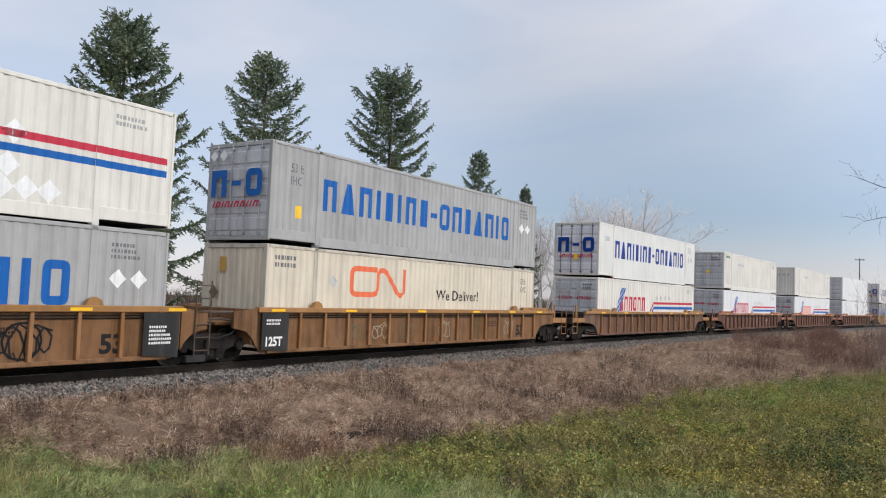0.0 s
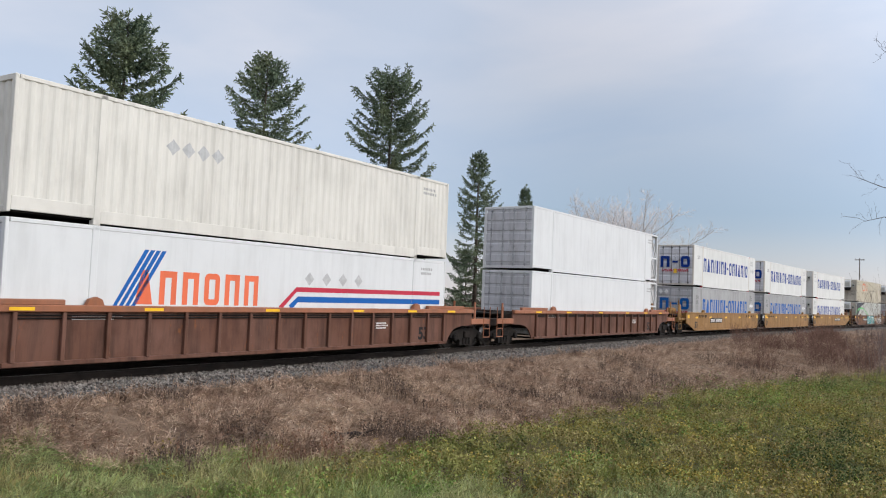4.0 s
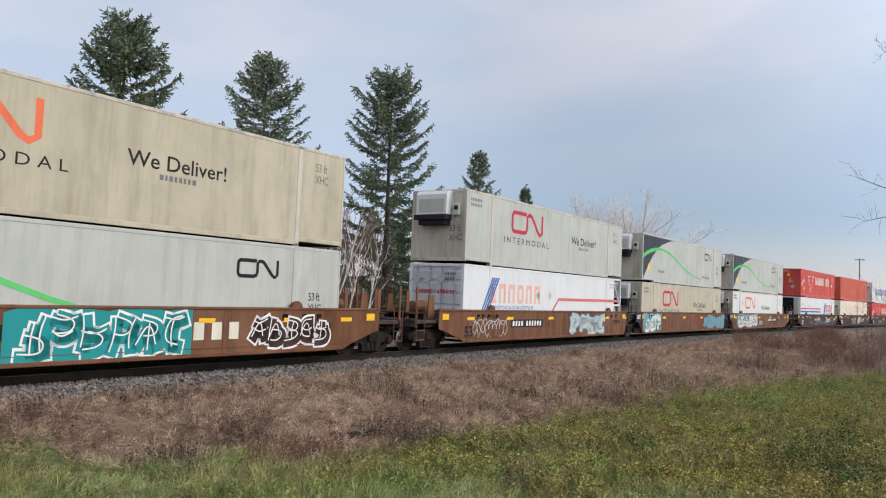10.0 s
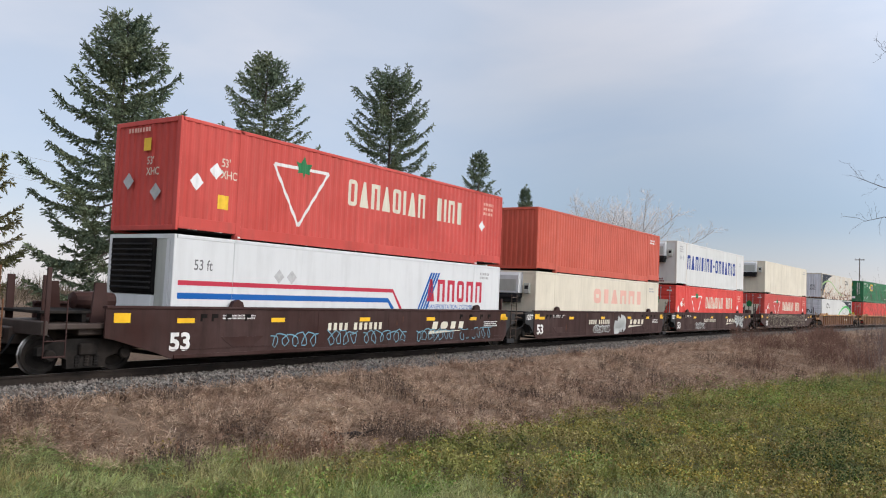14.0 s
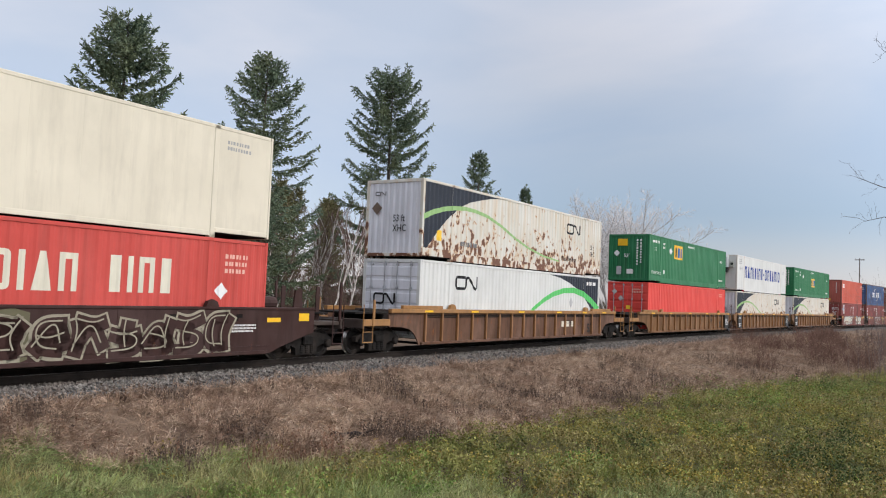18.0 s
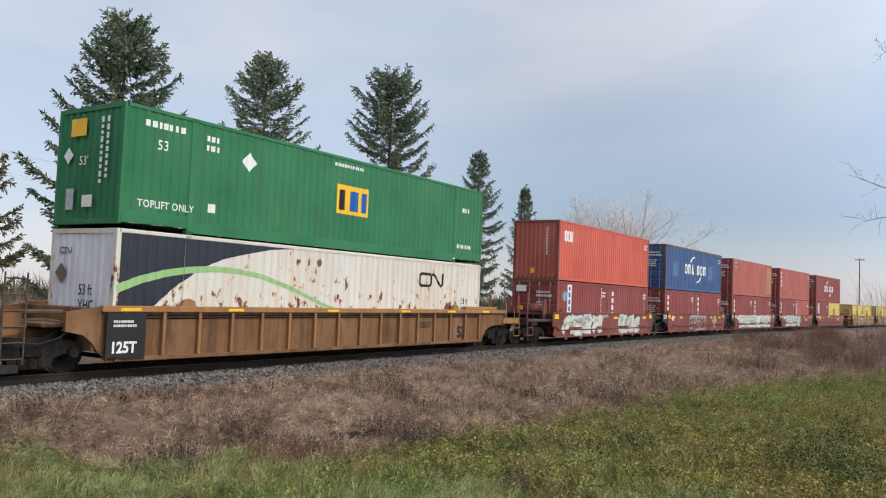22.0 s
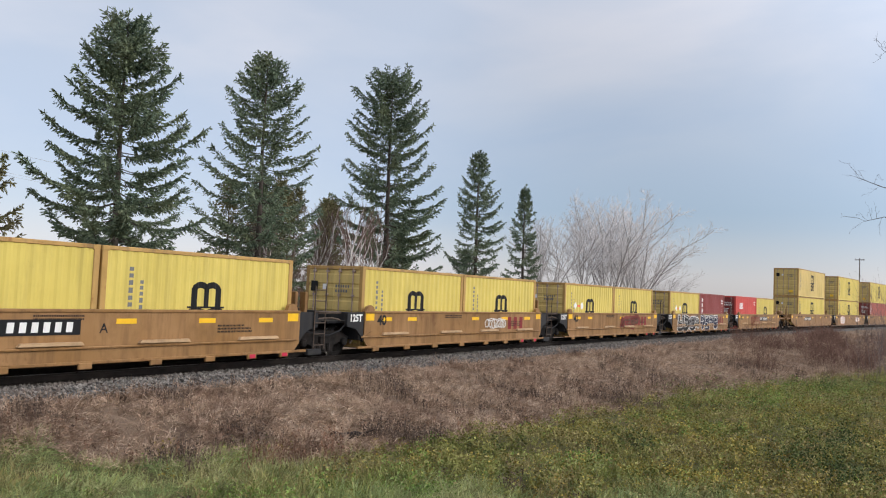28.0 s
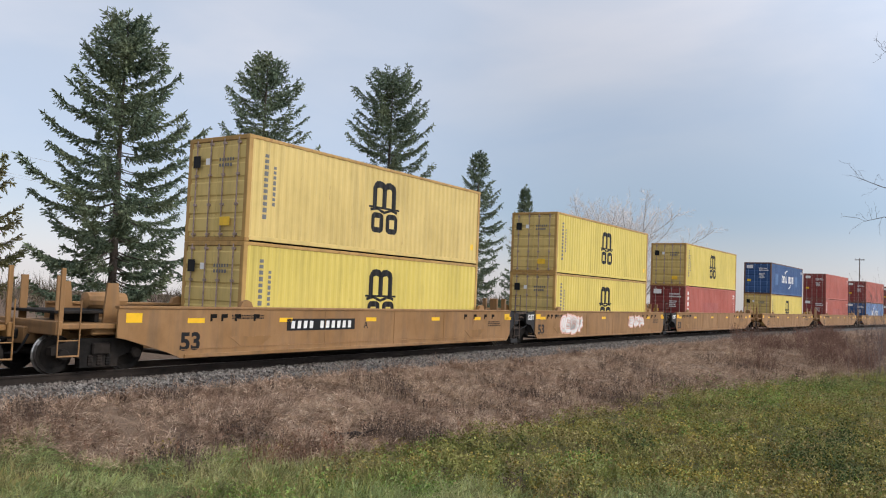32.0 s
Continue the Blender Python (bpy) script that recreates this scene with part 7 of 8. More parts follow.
def build_trees():
    spruce(23.3, 16, 15.25, 6.0, 21, "tall dark green spruce with open layered limbs", bare=0.12, power=0.68, cap=0.70)
    spruce(32.6, 16, 15.7, 5.4, 22, "dark green spruce with drooping limbs", bare=0.30, power=0.60, cap=0.88, density=0.78)
    spruce(44.9, 16, 18.1, 5.4, 23, "dark green spruce with ragged open crown", bare=0.27, power=0.45, cap=0.74, density=0.9)
    spruce(57.7, 16, 14.5, 3.9, 24, "slender dark green spruce", power=0.74, cap=0.9, bare=0.28, density=0.8)
    spruce(66.6, 16, 12.8, 3.2, 25, "small slender dark green spruce", power=0.90, cap=0.9, bare=0.25, density=0.8)
    spruce(17.6, 18, 7.6, 3.2, 26, "yellow-green spruce with sparse limbs", bare=0.35, needles=PINE)
    for x, y, h, s in ((36.5, 20, 9.4, 27), (57.5, 24, 8.6, 28), (61.5, 27, 8.4, 29), (80, 30, 7.5, 34)):
        spruce(x, y, h, 2.8, s, "dense dark spruce behind the row", density=0.42)
    for x, y, h, s in ((46.5, 28, 11.2, 35), (49.5, 29, 10.6, 36), (52.5, 28, 10.0, 33), (43.5, 27, 9.6, 37), (55.5, 30, 10.2, 38), (40.5, 24, 8.6, 39), (48.0, 24, 9.4, 40), (51.0, 32, 11.0, 44), (45.0, 32, 10.6, 45), (58.0, 33, 10.4, 46)):
        spruce(x, y, h, 2.2, s, "olive-brown conifer in the wood behind the row", density=0.36, needles=PINE, cap=0.9)
    first = bare_tree(101, 20, 20.6, 0.74, 41, "pale leafless poplar with fine spreading twigs", POPLAR, fan=5, stems_at_foot=6, boll=0.007, levels=4, fine=0.013, trunk=0.60)
    second = bare_tree(114, 21, 21.0, 0.7, 42, "pale leafless poplar with fine spreading twigs", POPLAR, fan=5, stems_at_foot=5, boll=0.007, levels=4, fine=0.013, trunk=0.60)
    for src, x, y, turn, s in ((second, 98, 22.5, 100, 0.90), (first, 88, 24, 60, 0.78), (first, 108, 22, 220, 0.95), (first, 124, 24, 140, 0.74), (second, 146, 26, 20, 0.62)):
        made = copy_thing(src, pose(x, y, ground_z(x, y) - 0.05, 0, 0, turn))
        made.scale = (s, s, s)
    for i, (x, y, h) in enumerate(((33.3, 14.5, 7.4), (36.4, 13.6, 8.0), (37.7, 13.4, 8.4), (40.5, 14.2, 7.6), (46.0, 22, 9.2), (42.0, 20, 8.4), (49.0, 23, 9.4), (52.0, 24, 9.8), (44.0, 23, 9.0))):
        bare_tree(x, y, h, 0.30, 60 + i, "slim pale birch with bare reddish twigs", twig=RUDDY, fan=6, fine=0.008, name="birch_tree", boll=0.0085)
    rng = random.Random(70)
    for i in range(16):
        shrub(rng.uniform(34.5, 46), rng.uniform(15.0, 19), rng.uniform(3.4, 5.8), 2.0, 71 + i, "bare reddish-brown thicket behind the track", RUDDY, 24, 6, 0.013)
    # low brush far behind the track
    for i in range(26):
        x = 14 + 9.0 * i
        shrub(x, rng.uniform(26, 48), rng.uniform(1.6, 3.4), 5.0, 100 + i, "low bare brush beyond the track", RUDDY if i % 2 else SAPLING, 34, 5, 0.018)
    spots = [(6 + 190 * rng.random(), rng.uniform(30, 62), rng.uniform(0.5, 1.15)) for _ in range(420)]
    tufts("far_brush", spots, blade_material("far_brush_twig", (0.075, 0.055, 0.042), (0.19, 0.145, 0.105), (0.085, 0.085, 0.045)), "low brown brush and weeds beyond the track", 90, 46, 2.5, 0.022, 0.55, 0.5, category="brush")
    # brush on the bank where the track bends away
    for i in range(46):
        x = 36 + 47 * rng.random() ** 0.75
        e = verge_edge(x)
        d = rng.uniform(e + 0.5, -4.2) if x > 48 else rng.uniform(e + 0.3, e + 3.5)
        shrub(x, track_y(x) + d, rng.uniform(0.7, 1.8) * (0.75 if d > -6 else 1.0) * (0.55 + 0.45 * smooth(33, 48, x)), rng.uniform(1.2, 2.2), 140 + i, "dense brown bush with withered leaves on the bank", BRUSH, 34, 6, 0.009, 420)
    for i, (x, y, h) in enumerate(((41, -14.0, 3.2), (43, -14.5, 4.6), (45, -14.4, 5.2), (46.5, -14.9, 4.8), (49, -15.0, 5.6), (52, -14.9, 4.4), (44, -14.7, 5.0))):
        shrub(x, y, h + 0.4, 1.6, 180 + i, "tall thin grey saplings on the bank", SAPLING, 5, 7, 0.009)
    # a dark rotten log at the foot of the bank
    log = thing("fallen_log", "dark rotten log lying in the dry grass", "log")
    log.location, log.rotation_euler = (13.55, -6.52, ground_z(13.55, -6.52) + 0.07), (0, radians(2), radians(-31))
    part("trunk", Mesh().tube([(-0.55, 0, 0.02), (-0.3, 0.05, -0.02), (-0.05, -0.02, 0.04), (0.2, 0.02, 0.0), (0.48, 0.08, -0.03)], 0.10, 0.05, 9), simple("rotten_bark", (0.028, 0.022, 0.019), 0.95, 0.0, 0.4, 9, 0.6), log)
    part("snag", Mesh().tube([(0.1, 0, 0.05), (0.25, -0.10, 0.13), (0.34, -0.14, 0.17)], 0.03, 0.012, 6), simple("rotten_bark", (0.028, 0.022, 0.019)), log)
    # twigs of a roadside tree that reach into view
    tree = thing("roadside_tree", "bare grey roadside tree with crooked twigs", "tree", "leafless trees")
    m = Mesh()
    foot = (14.6, -18.6)
    z0 = ground_z(*foot)
    m.tube([(*foot, z0 - 0.1), (14.5, -18.5, 2.0), (14.1, -18.2, 4.2), (13.8, -18.0, 6.4), (13.9, -18.3, 8.0)], 0.13, 0.03, 8)
    part("trunk", m, SAPLING, tree)
    t, dice = Mesh(), random.Random(8)

    def twiglet(p, d, long, r, lev):
        pts = [p]
        for k in range(3):
            d = (d + Vector([dice.gauss(0, 0.22) for _ in range(3)])).normalized()
            pts.append(pts[-1] + d * long / 3)
        t.tube([tuple(q) for q in pts], r, max(r * 0.5, 0.0012), 4)
        for k in range(3 if lev else 0):
            side = Vector([dice.gauss(0, 0.7) for _ in range(3)])
            twiglet(pts[1 + k % 3], (d + side).normalized(), long * dice.uniform(0.35, 0.6), r * 0.6, lev - 1)
    for run, r in (([(14.3, -18.35, 3.3), (13.2, -16.9, 3.72), (12.85, -16.33, 3.84), (12.83, -16.05, 3.97)], 0.011), ([(14.3, -18.35, 3.0), (13.2, -16.9, 3.18), (12.9, -16.35, 3.42), (12.9, -16.1, 3.36)], 0.010), ([(13.9, -18.1, 5.0), (12.9, -17.0, 5.3), (12.52, -16.59, 5.54), (12.44, -16.33, 5.72)], 0.010)):
        t.tube(run, r, 0.0035, 5)
        end, way = Vector(run[-1]), (Vector(run[-1]) - Vector(run[-2])).normalized()
        twiglet(end, way, 0.20, 0.0030, 1)
        twiglet(end, (way + Vector((0, -0.1, 0.9))).normalized(), 0.30, 0.0030, 1)
        for q in (0.15, 0.4, 0.65, 0.85):
            twiglet(Vector(run[-2]).lerp(end, q), (way * 0.5 + Vector((dice.gauss(0, 0.3), dice.gauss(0, 0.3), dice.choice((-0.8, 0.8))))).normalized(), 0.20, 0.0026, 1)
    part("branchwork", t, SAPLING, tree)
    # utility poles and wires
    wood = simple("weathered_pole_wood", (0.21, 0.19, 0.17), 0.9, 0.0, 0.3, 5)
    for x, y, top in ((150.0, -5.6, 10.9), (6.0, 25.0, 10.6), (40.5, 24.6, 8.2)):
        pole = thing("utility_pole", "weathered wooden utility pole with a crossarm", "pole", "utility poles")
        pole.location = (x, y, ground_z(x, y) - 0.1)
        hgt = top - pole.location.z
        part("post", Mesh().tube([(0, 0, 0), (0, 0, hgt)], 0.12, 0.08, 8), wood, pole)
        part("crossarm", Mesh().box(-0.06, 0.06, -0.75, 0.75, hgt - 0.32, hgt - 0.18, 0.015), wood, pole)
        for e in (-0.6, 0.0, 0.6):
            part("insulator", Mesh().lathe([(0.03, 0.0), (0.06, 0.04), (0.05, 0.14), (0.02, 0.18)], "z", 8, (0, e, hgt - 0.18)), PLACARD, pole)
    for k, dz in enumerate((0.0, -1.1, -1.25)):
        a, b = Vector((6.0, 25.0, 10.5 + dz)), Vector((40.5, 24.6, 8.1 + dz))
        pts = [tuple(a.lerp(b, i / 12) - Vector((0, 0, 0.7 * (1 - (i / 6 - 1) ** 2)))) for i in range(13)]
        ob = part("overhead_wire", Mesh().tube(pts, 0.009, 0.009, 4), ROD, None)
        tagged(ob, "thin dark overhead wire strung between poles", "wire", "overhead wires")


# ---------------------------------------------------------------- the train
UNITS = []


def unit(start, half, car, boxes):
    """boxes: (container, offset along the car, height of its base above the rail)."""
    UNITS.append((start + half, car, boxes))
    for box, shift, z in boxes:
        press(box)


def build_train():
    C, J = "coupler", "joint"
    mk = make_car
    ochre = "ochre brown ribbed well car carrying stacked containers"
    rust = "red-brown ribbed well car carrying stacked containers"
    gold = "golden yellow smooth-sided well car carrying stacked containers"
    brown = "rust brown smooth-sided well car with sprayed graffiti"
    dark = "dark maroon smooth-sided well car with sprayed graffiti"
    lo53, up53 = 0.355, 3.252
    h, q = 16.154 / 2, 12.192 / 2
    S = (-3.608, 15.796, 39.125, 62.42, 85.783, 108.919, 132.305, 151.642, 170.948, 194.392, 217.771, 237.176, 256.529, 279.972, 299.417, 318.857, 341.856, 365.389, 388.795,
         408.163, 427.643, 450.987, 466.2, 481.434, 496.66, 512.1, 531.547, 546.902, 562.145, 577.486, 592.821, 614.433, 633.671, 653.1, 676.485, 699.7, 722.97, 746.3)

    def pair(i, car, upper, lower):
        unit(S[i], h, car, [(lower, 0, lo53), (upper, 0, up53)])

    def stripes0(c):
        r, b = Marks(), Marks()
        r.rect(-7.9, 1.60, 7.9, 1.76, F53)
        b.rect(-7.9, 1.30, 7.9, 1.46, F53)
        part("red_stripe", r, INK_RED, c)
        part("blue_stripe", b, INK_BLUE, c)
        diamonds(c, [(4.2, 1.72), (4.1, 1.05), (4.0, 0.6), (4.5, 0.62), (5.0, 0.6)], 0.26, F53, WHITE_PLACARD)
        return c
    def g0(c, f):
        scribble(c, f, 2.2, 3.6, 0.35, 1.15, INK_OLIVE, 81, 0.05, 5)
        scribble(c, f, 4.0, 5.2, 0.35, 1.15, INK_BLACK, 82, 0.045, 4)
        part("graffiti", Marks().ring(4.15, 0.38, 0.85, 0.78, 0.05, ("side", f[1] + 0.004), 0.36), INK_BLACK, c, "sprayed ring")

    def g1(c, f):
        for i, x in enumerate((-4.6, -3.4, -1.9, 0.4, 2.6, 5.3)):
            scribble(c, f, x, x + 0.7, 0.45, 1.1, INK_DULL if i % 2 else INK_OLIVE, 83 + i, 0.035, 3)
    pair(0, mk("ribbed", True, OCHRE, CHORD, C, J, ochre, 0, None, g0),
         stripes0(plain_box(CHALK, "wall", label="chalk white 53-foot container with red and blue stripes")), blue_name(False, False, "doors"))
    pair(1, mk("ribbed", True, OCHRE, CHORD, J, C, ochre, 1, None, g1), blue_name(False, False, "doors"), ribbon_box(SAND, INK_ORANGE, "wall", style="wave", deliver=0.35, sub=False))
    pair(2, mk("ribbed", True, RUST_BROWN, CHORD, C, C, ochre, 2), blue_name(True, True, "doors"), striped_box(CHALK, INK_RED, "doors", style="wave"))
    pair(3, mk("ribbed", True, RED_BROWN, RED_CHORD, C, C, rust, 3), plain_box(CHALK, "doors", style="wave", holders=4, small=paint("dark_green_ink", (0.02, 0.12, 0.04)), label="white corrugated 53-foot container with diamond placard holders"), striped_box(BRIGHT, INK_RED, "doors"))
    pair(4, mk("ribbed", True, RED_BROWN, RED_CHORD, C, C, rust, 4), plain_box(CHALK, "wall", style="wave", holders=4, label="chalk white corrugated 53-foot container with diamond placard holders"), striped_box(BRIGHT, INK_ORANGE, "doors"))
    pair(5, mk("ribbed", True, RED_BROWN, RED_CHORD, C, C, rust, 5), plain_box(BRIGHT, "doors", "lattice", "flat", label="plain white 53-foot container with open end frame"), plain_box(BRIGHT, "doors", "lattice", "flat", label="plain white 53-foot container with open end frame"))
    pair(6, mk("smooth", True, GOLD, GOLD, C, J, gold, 6, (-4.75, 0.78)), blue_name(True, True, "doors"), blue_name(False, False, "doors"))
    pair(7, mk("smooth", True, GOLD, GOLD, J, J, gold, 7), blue_name(True, True, "doors"), blue_name(False, False, "doors"))
    pair(8, mk("smooth", True, GOLD, GOLD, J, C, gold, 8, (1.9, 0.78)), blue_name(True, True, "chiller"), blue_name(True, True, "chiller"))

    def g9(c, f):
        spray(c, f, -2.0, 2.2, 0.26, 1.44, 6, INK_TEAL, INK_WHITE, 91, INK_TEAL)
        wordmark(c, "eee", 2.4, 0.68, 0.44, 1.7, f, INK_CREAM)
        spray(c, f, 4.3, 7.4, 0.40, 1.34, 5, DARK_BROWN, INK_WHITE, 92)
    pair(9, mk("smooth", True, SIENNA, SIENNA, C, C, brown, 9, (-5.05, 0.78), g9), ribbon_box(BEIGE, INK_ORANGE, "chiller", deliver=0.45), swoosh_box(PALE, "chiller"))

    def g10(c, f):
        spray(c, f, 1.2, 5.4, 0.32, 1.40, 4, INK_SILVER, INK_SKY, 93)
        scribble(c, f, -7.6, -4.9, 0.4, 1.2, INK_SILVER, 94)
    pair(10, mk("smooth", True, SIENNA, SIENNA, C, J, brown, 10, (-4.6, 0.78), g10), ribbon_box(PALE, INK_RED, "chiller"), striped_box(BRIGHT, INK_PINK, "doors", "lattice", faded=True))

    def g11(c, f):
        spray(c, f, -8.0, -5.4, 0.30, 1.44, 3, INK_WHITE, INK_TEAL, 95, INK_SKY)
        spray(c, f, 3.3, 8.2, 0.40, 1.30, 5, INK_SKY, INK_SKY, 96)
        wordmark(c, "eee", 1.2, 0.72, 0.42, 1.6, f, INK_MAUVE)
    pair(11, mk("smooth", True, SIENNA, SIENNA, J, J, brown, 11, None, g11), swoosh_box(PALE, "chiller"), ribbon_box(CREAM, INK_RED, "chiller"))

    def g12(c, f):
        spray(c, f, -7.2, -1.6, 0.34, 1.42, 7, INK_WHITE, INK_BLACK, 97, INK_SKY)
        scribble(c, f, -0.9, 0.2, 0.5, 0.9, INK_SILVER, 98)
        scribble(c, f, 3.6, 6.0, 0.4, 1.3, DARK_BROWN, 99)
    pair(12, mk("smooth", True, SIENNA, SIENNA, J, C, brown, 12, (2.0, 0.78), g12), swoosh_box(PALE, "chiller"), ribbon_box(WHITE, INK_ORANGE, "chiller", deliver=0.45, sub=False))

    def gd(seed, x0, x1):
        def run(c, f):
            wordmark(c, "eeee eeeeee", -2.6, 0.84, 0.22, 2.7, f, INK_CREAM, 0.92, 0.08)
            wordmark(c, "eoee", 2.9, 0.80, 0.26, 2.3, f, INK_CREAM, 0.92, 0.30)
            part("emblem", Marks().put([(2.7, 0.62), (5.3, 0.74), (2.85, 0.74)], f), INK_CREAM, c, "cream wedge under the name")
            if seed == 1:
                for a, b, k in ((-4.9, -3.0, 5), (-2.6, -1.2, 4), (-0.9, 1.4, 6), (2.0, 4.4, 7), (4.8, 7.2, 6)):
                    scribble(c, f, a, b, 0.36, 0.86, INK_SKY, 70 + k + int(a), 0.032, k)
            else:
                scribble(c, f, x0, x1, 0.35, 0.85, INK_SILVER, seed, 0.03, 12)
                spray(c, f, 4.9 if seed == 3 else 0.6, 7.5 if seed == 3 else 2.2, 0.32, 1.34, 3 if seed == 3 else 2, INK_SILVER, INK_BLACK if seed == 3 else INK_SILVER, 100 + seed)
        return run
    pair(13, mk("smooth", True, DARK_BROWN, DARK_BROWN, C, J, dark, 13, None, gd(1, -2.6, 5.0)), triangle_box(), striped_box(BRIGHT, INK_RED, "louvre", mirrored=True))
    pair(14, mk("smooth", True, DARK_BROWN, DARK_BROWN, J, J, dark, 14, None, gd(2, -2.0, 0.0)), plain_box(ORANGE_RED, "wall", style="wave", marks=INK_WHITE, label="orange-red corrugated 53-foot container"), plain_box(IVORY, "chiller", style="flat", faded=INK_PINK, label="pale cream refrigerated 53-foot container with faded pink lettering"))
    pair(15, mk("smooth", True, DARK_BROWN, DARK_BROWN, J, C, dark, 15, None, gd(3, -4.5, -2.5)), blue_name(True, True, "chiller"), triangle_box(BRIGHT_RED, "doors"))

    def g16(c, f):
        scribble(c, f, -7.6, 0.2, 0.35, 1.2, INK_DULL, 104, 0.05, 16)
        spray(c, f, -7.6, -3.4, 0.30, 1.42, 5, DARK_BROWN, INK_DULL, 105)
        spray(c, f, -3.2, 1.2, 0.30, 1.42, 5, DARK_BROWN, INK_DULL, 106, INK_OLIVE)
        spray(c, f, 1.4, 6.6, 0.30, 1.42, 6, DARK_BROWN, INK_DULL, 107)
    pair(16, mk("smooth", True, DARK_BROWN, DARK_BROWN, C, C, dark, 16, None, g16), plain_box(IVORY, "chiller", style="flat", label="cream refrigerated 53-foot container"), triangle_box(None, "doors"))

    def g17(c, f):
        wordmark(c, "eee", 3.3, 0.75, 0.26, 1.6, f, INK_CREAM)
    pair(17, mk("ribbed", True, RUST_BROWN, CHORD, C, C, ochre, 17, None, g17), swoosh_box(RUSTED, "wall", "wave", False, True), swoosh_box(WHITE, "doors", "wave", True))
    pair(18, mk("ribbed", True, OCHRE, CHORD, C, J, ochre, 18), green_box(-3.58, 1.66), plain_box(BRIGHT_RED, "doors", style="wave", marks=INK_PINK, label="bright red corrugated 53-foot container"))
    pair(19, mk("ribbed", True, OCHRE, CHORD, J, J, ochre, 19), blue_name(True, True, "chiller"), swoosh_box(RUSTED, "wall", "wave", False, True))
    pair(20, mk("ribbed", True, OCHRE, CHORD, J, C, ochre, 20), green_box(-0.68, 1.14), swoosh_box(RUSTED, "wall", "wave", False, True))

    brick = "brick red five-unit well car with sprayed graffiti"
    tan = "golden five-unit well car carrying short sea containers"
    lo, up = 0.31, 2.905

    def g21(seed, spans, fill=INK_CREAM, edge=INK_WHITE, back=None):
        def run(c, f):
            for i, (a, b, n) in enumerate(spans):
                spray(c, f, a, b, 0.30, 1.36, n, fill, edge, seed + i, back)
        return run
    red40 = lambda em, left="doors", body=None, end=None, label="faded red 40-foot sea container": sea_box(12.192, H40, body or FADED_RED, end or MAROON, left, em, None, label)

    def five(i, car, boxes):
        unit(S[i], q, car, boxes)
    off = 3.055

    def g22(c, f):
        g21(113, ((-2.0, 1.5, 5),), BRICK, INK_SILVER)(c, f)
        disc = [(3.7 + 0.40 * math.cos(radians(a)), 0.86 + 0.46 * math.sin(radians(a))) for a in range(0, 360, 20)]
        part("painted_disc", Marks().put(disc, ("side", f[1] + 0.003)), paint("mustard_disc_paint", (0.42, 0.29, 0.11), 0.4, 0.4, 0.2), c, "mustard yellow painted disc")
        part("disc_marking", Marks().rect(3.54, 0.94, 3.62, 1.10, ("side", f[1] + 0.006)).rect(3.80, 0.94, 3.86, 1.10, ("side", f[1] + 0.006)).rect(3.52, 0.62, 3.64, 0.76, ("side", f[1] + 0.006)).rect(3.78, 0.62, 3.90, 0.76, ("side", f[1] + 0.006)), INK_BLACK, c)
        for x in (-5.2, -1.5, 3.0, 5.3):
            sticker(c, x, 0.62, 0.30, 0.12, f, INK_BLACK, "faded_patch")
    five(21, mk("smooth", False, BRICK, BRICK, C, J, brick, 21, None, g21(110, ((-6.0, -1.5, 4), (0.9, 3.9, 4)), INK_CREAM, INK_ICE)), [(red20("disc"), -off, lo), (red20(), off, lo), (red40("letters", "wall", ORANGE_RED, FADED_RED), 0, up)])
    five(22, mk("smooth", False, BRICK, BRICK, J, J, brick, 22, None, g22), [(red20(), -off, lo), (red20(), off, lo), (sea_box(12.192, H40, BLUE, BLUE, "doors", "arcs", PALE_BLUE, "blue 40-foot sea container with white curved logo"), 0, up)])
    five(23, mk("smooth", False, BRICK, BRICK, J, J, brick, 23, None, g21(116, ((-4.9, 0.6, 4), (1.0, 4.6, 4)), INK_CREAM, INK_SKY, INK_CREAM)), [(red20(), -off, lo), (red20(), off, lo), (red40("badge"), 0, up)])
    five(24, mk("smooth", False, BRICK, BRICK, J, J, brick, 24, None, g21(119, ((-4.6, 0.9, 6),), INK_CREAM, INK_SKY, INK_ICE)), [(red20(), -off, lo), (red20("column", FADED_RED), off, lo), (red40("column"), 0, up)])
    five(25, mk("smooth", False, BRICK, BRICK, J, C, brick, 25), [(red20("disc"), -off, lo), (msc20(), off, lo), (red40("arcs", "doors", MAROON, MAROON, "maroon 40-foot sea container with white curved logo"), 0, up)])
    lo = 0.25
    five(26, mk("smooth", False, FIVE_GOLD, FIVE_GOLD, C, J, tan, 26, (-3.5, 0.88)), [(msc20(), -off, lo), (msc20(), off, lo)])

    def g27(c, f):
        wordmark(c, "eee", 3.1, 0.72, 0.5, 1.5, f, INK_MAUVE)
        scribble(c, f, 1.4, 2.9, 0.75, 1.2, INK_WHITE, 122)

    def g28(c, f):
        wordmark(c, "eee", 3.0, 0.72, 0.5, 1.5, f, INK_MAUVE)
        spray(c, f, 0.4, 3.0, 0.55, 1.30, 4, RUST_BROWN, INK_MAUVE, 123)

    def g29(c, f):
        spray(c, f, -5.3, -0.9, 0.20, 1.42, 4, INK_BLACK, INK_WHITE, 124)
        spray(c, f, -0.7, 3.4, 0.22, 1.40, 4, INK_NAVY_BLACK, INK_WHITE, 128)
        wordmark(c, "eee", 3.5, 0.72, 0.5, 1.5, f, INK_MAUVE)

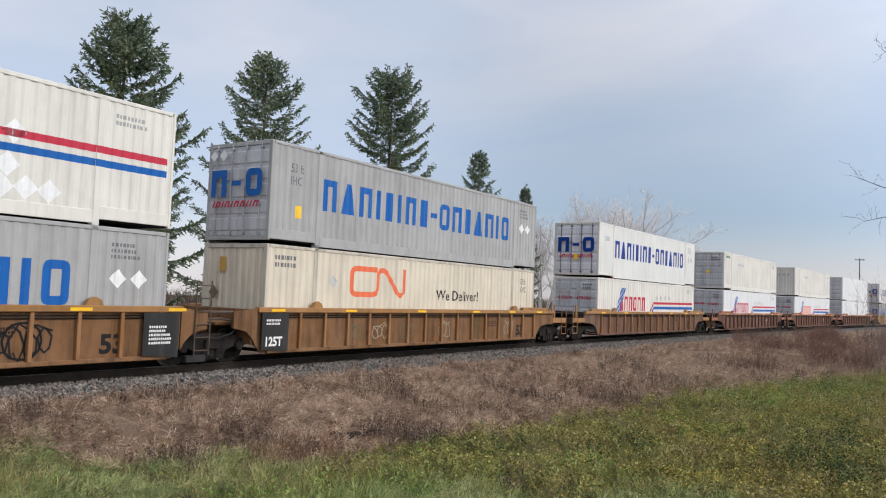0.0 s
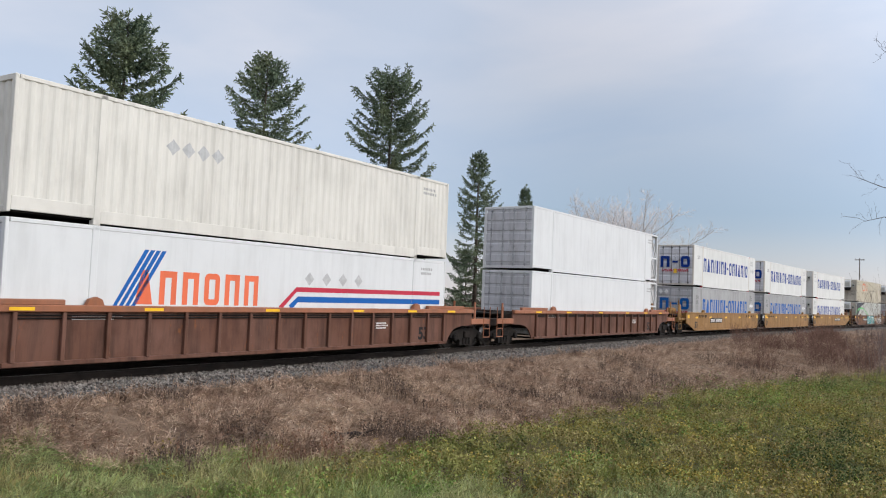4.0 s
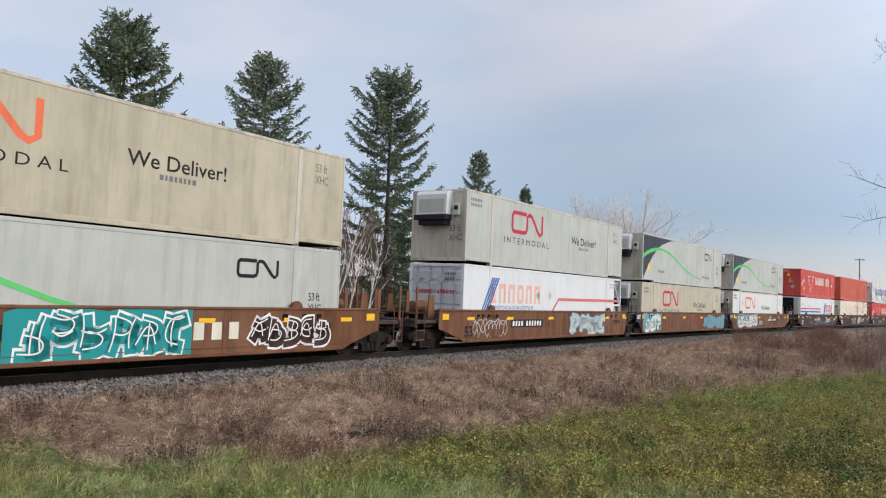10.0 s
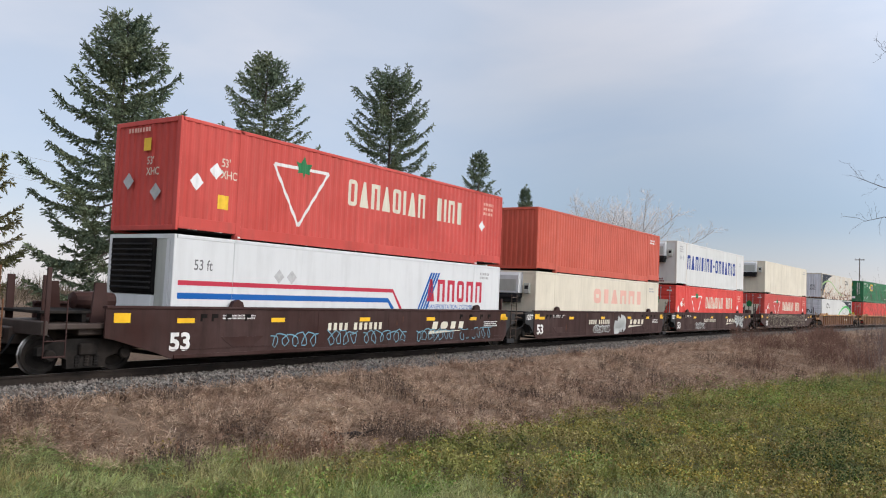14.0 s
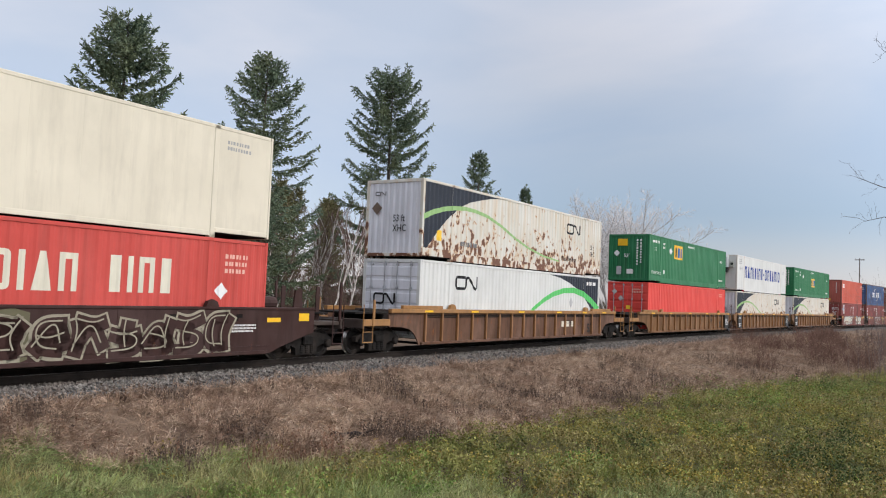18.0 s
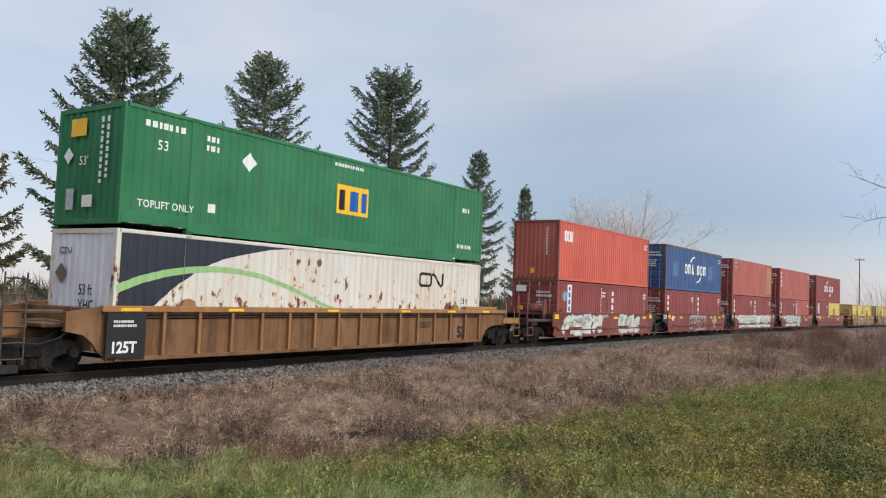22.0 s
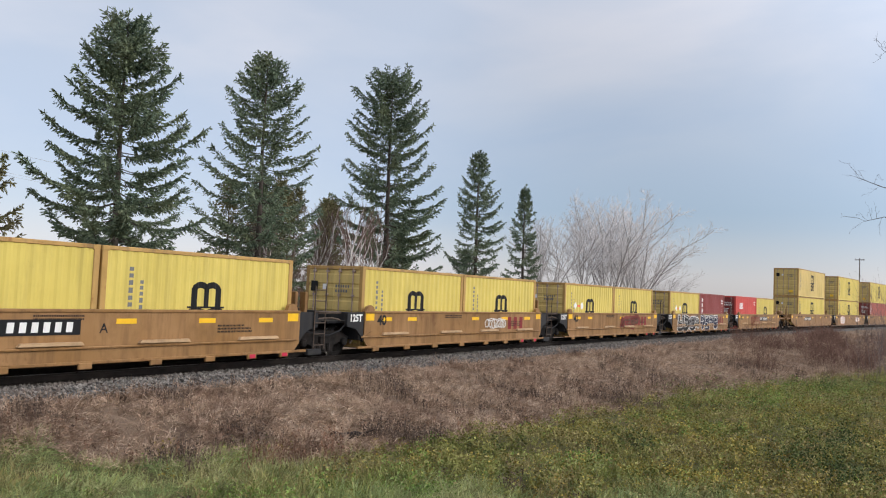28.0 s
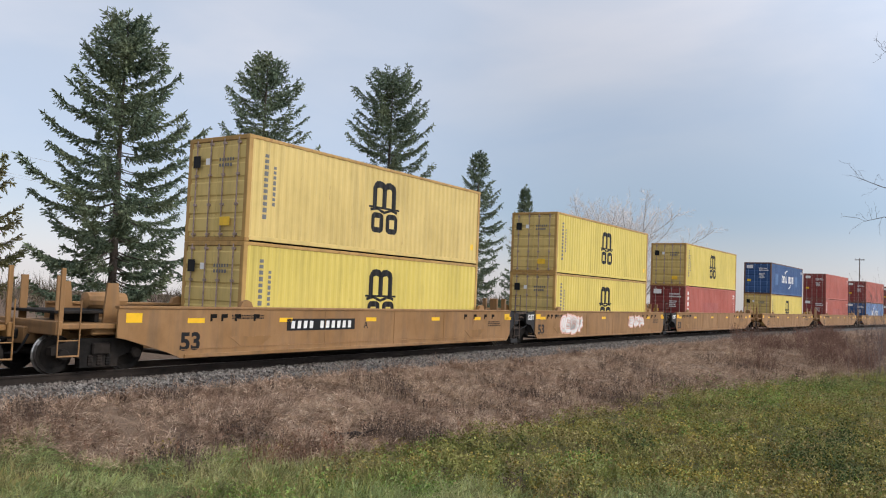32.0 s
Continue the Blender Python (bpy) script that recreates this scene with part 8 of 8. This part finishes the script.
    def g30(c, f):
        spray(c, f, -2.6, 0.0, 0.5, 1.2, 3, TAN_GOLD, INK_MAUVE, 125)
    five(27, mk("smooth", False, FIVE_GOLD, FIVE_GOLD, J, J, tan, 27, None, g27), [(msc20(), -off, lo), (msc20(), off, lo)])
    five(28, mk("smooth", False, FIVE_GOLD, FIVE_GOLD, J, J, tan, 28, None, g28), [(msc20(True), -off, lo), (msc20(), off, lo)])
    five(29, mk("smooth", False, FIVE_GOLD, FIVE_GOLD, J, J, tan, 29, None, g29), [(msc20(True), -off, lo), (red20(), off, lo)])
    five(30, mk("smooth", False, FIVE_GOLD, FIVE_GOLD, J, C, tan, 30, (-0.2, 0.88), g30), [(red20("letters", RED, "red 20-foot sea container with white block logo"), -off, lo), (msc20(), off, lo)])
    lo, up = 0.355, 3.255
    five(31, mk("smooth", True, TAN_GOLD, TAN_GOLD, C, J, gold, 31, (-4.6, 0.86)), [(msc40(), 0, lo), (msc40(TAN_YELLOW, TAN_YELLOW), 0, up)])

    def g32(c, f):
        spray(c, f, -6.0, -3.6, 0.4, 1.35, 4, INK_WHITE, INK_PINK, 126)
        spray(c, f, 2.6, 5.0, 0.6, 1.3, 3, INK_WHITE, INK_PINK, 127)
    five(32, mk("smooth", True, TAN_GOLD, TAN_GOLD, J, J, gold, 32, None, g32), [(msc40(), 0, lo), (msc40(), 0, up)])
    five(33, mk("smooth", True, TAN_GOLD, TAN_GOLD, J, C, gold, 33), [(red40("column"), 0, lo), (msc40(), 0, up)])
    five(34, mk("smooth", True, TAN_GOLD, TAN_GOLD, C, C, gold, 34), [(msc40(), 0, lo), (sea_box(12.192, H40, BLUE, BLUE, "doors", "arcs", PALE_BLUE, "blue 40-foot sea container with white curved logo"), 0, up)])
    five(35, mk("smooth", True, TAN_GOLD, TAN_GOLD, C, C, gold, 35), [(red40("column"), 0, lo), (red40("patch"), 0, up)])
    five(36, mk("smooth", True, TAN_GOLD, TAN_GOLD, C, C, gold, 36), [(sea_box(12.192, H40, PALE_BLUE, BLUE, "doors", "arcs", None, "light blue 40-foot sea container"), 0, lo), (red40("patch"), 0, up)])
    five(37, mk("smooth", True, TAN_GOLD, TAN_GOLD, C, C, gold, 37), [(red40("patch"), 0, lo), (red40("column"), 0, up)])


def motions():
    """The train runs along the track; each car, each container and each wheelset is keyed."""
    clock = [i * 2.0 for i in range(17)]
    for s, car, boxes in UNITS:
        walk(car, [(t, rail_pose(s + travelled(t), 7.0)) for t in clock])
        for box, shift, z in boxes:
            walk(box, [(t, rail_pose(s + travelled(t), 7.0, z) @ Matrix.Translation((shift, 0, 0))) for t in clock])
    # the wheels roll while they pass the field in front of the camera
    for ws, x, radius, index, truck in WHEELS:
        s = UNITS[index][0] + truck
        near = [i / 30 for i in range(961) if 2 < s + travelled(i / 30) < 62]
        if len(near) < 2:
            continue
        stamps = ([0.0] if near[0] > 0 else []) + near + ([32.0] if near[-1] < 32 else [])
        rows = []
        for t in stamps:
            turn = travelled(min(max(t, near[0]), near[-1])) / radius
            rows.append((t, Matrix.Translation((x, 0, radius)) @ Matrix.Rotation(turn, 4, "Y")))
        walk(ws, rows)


build_ground()
build_track()
build_trees()
build_grass()
build_train()
motions()
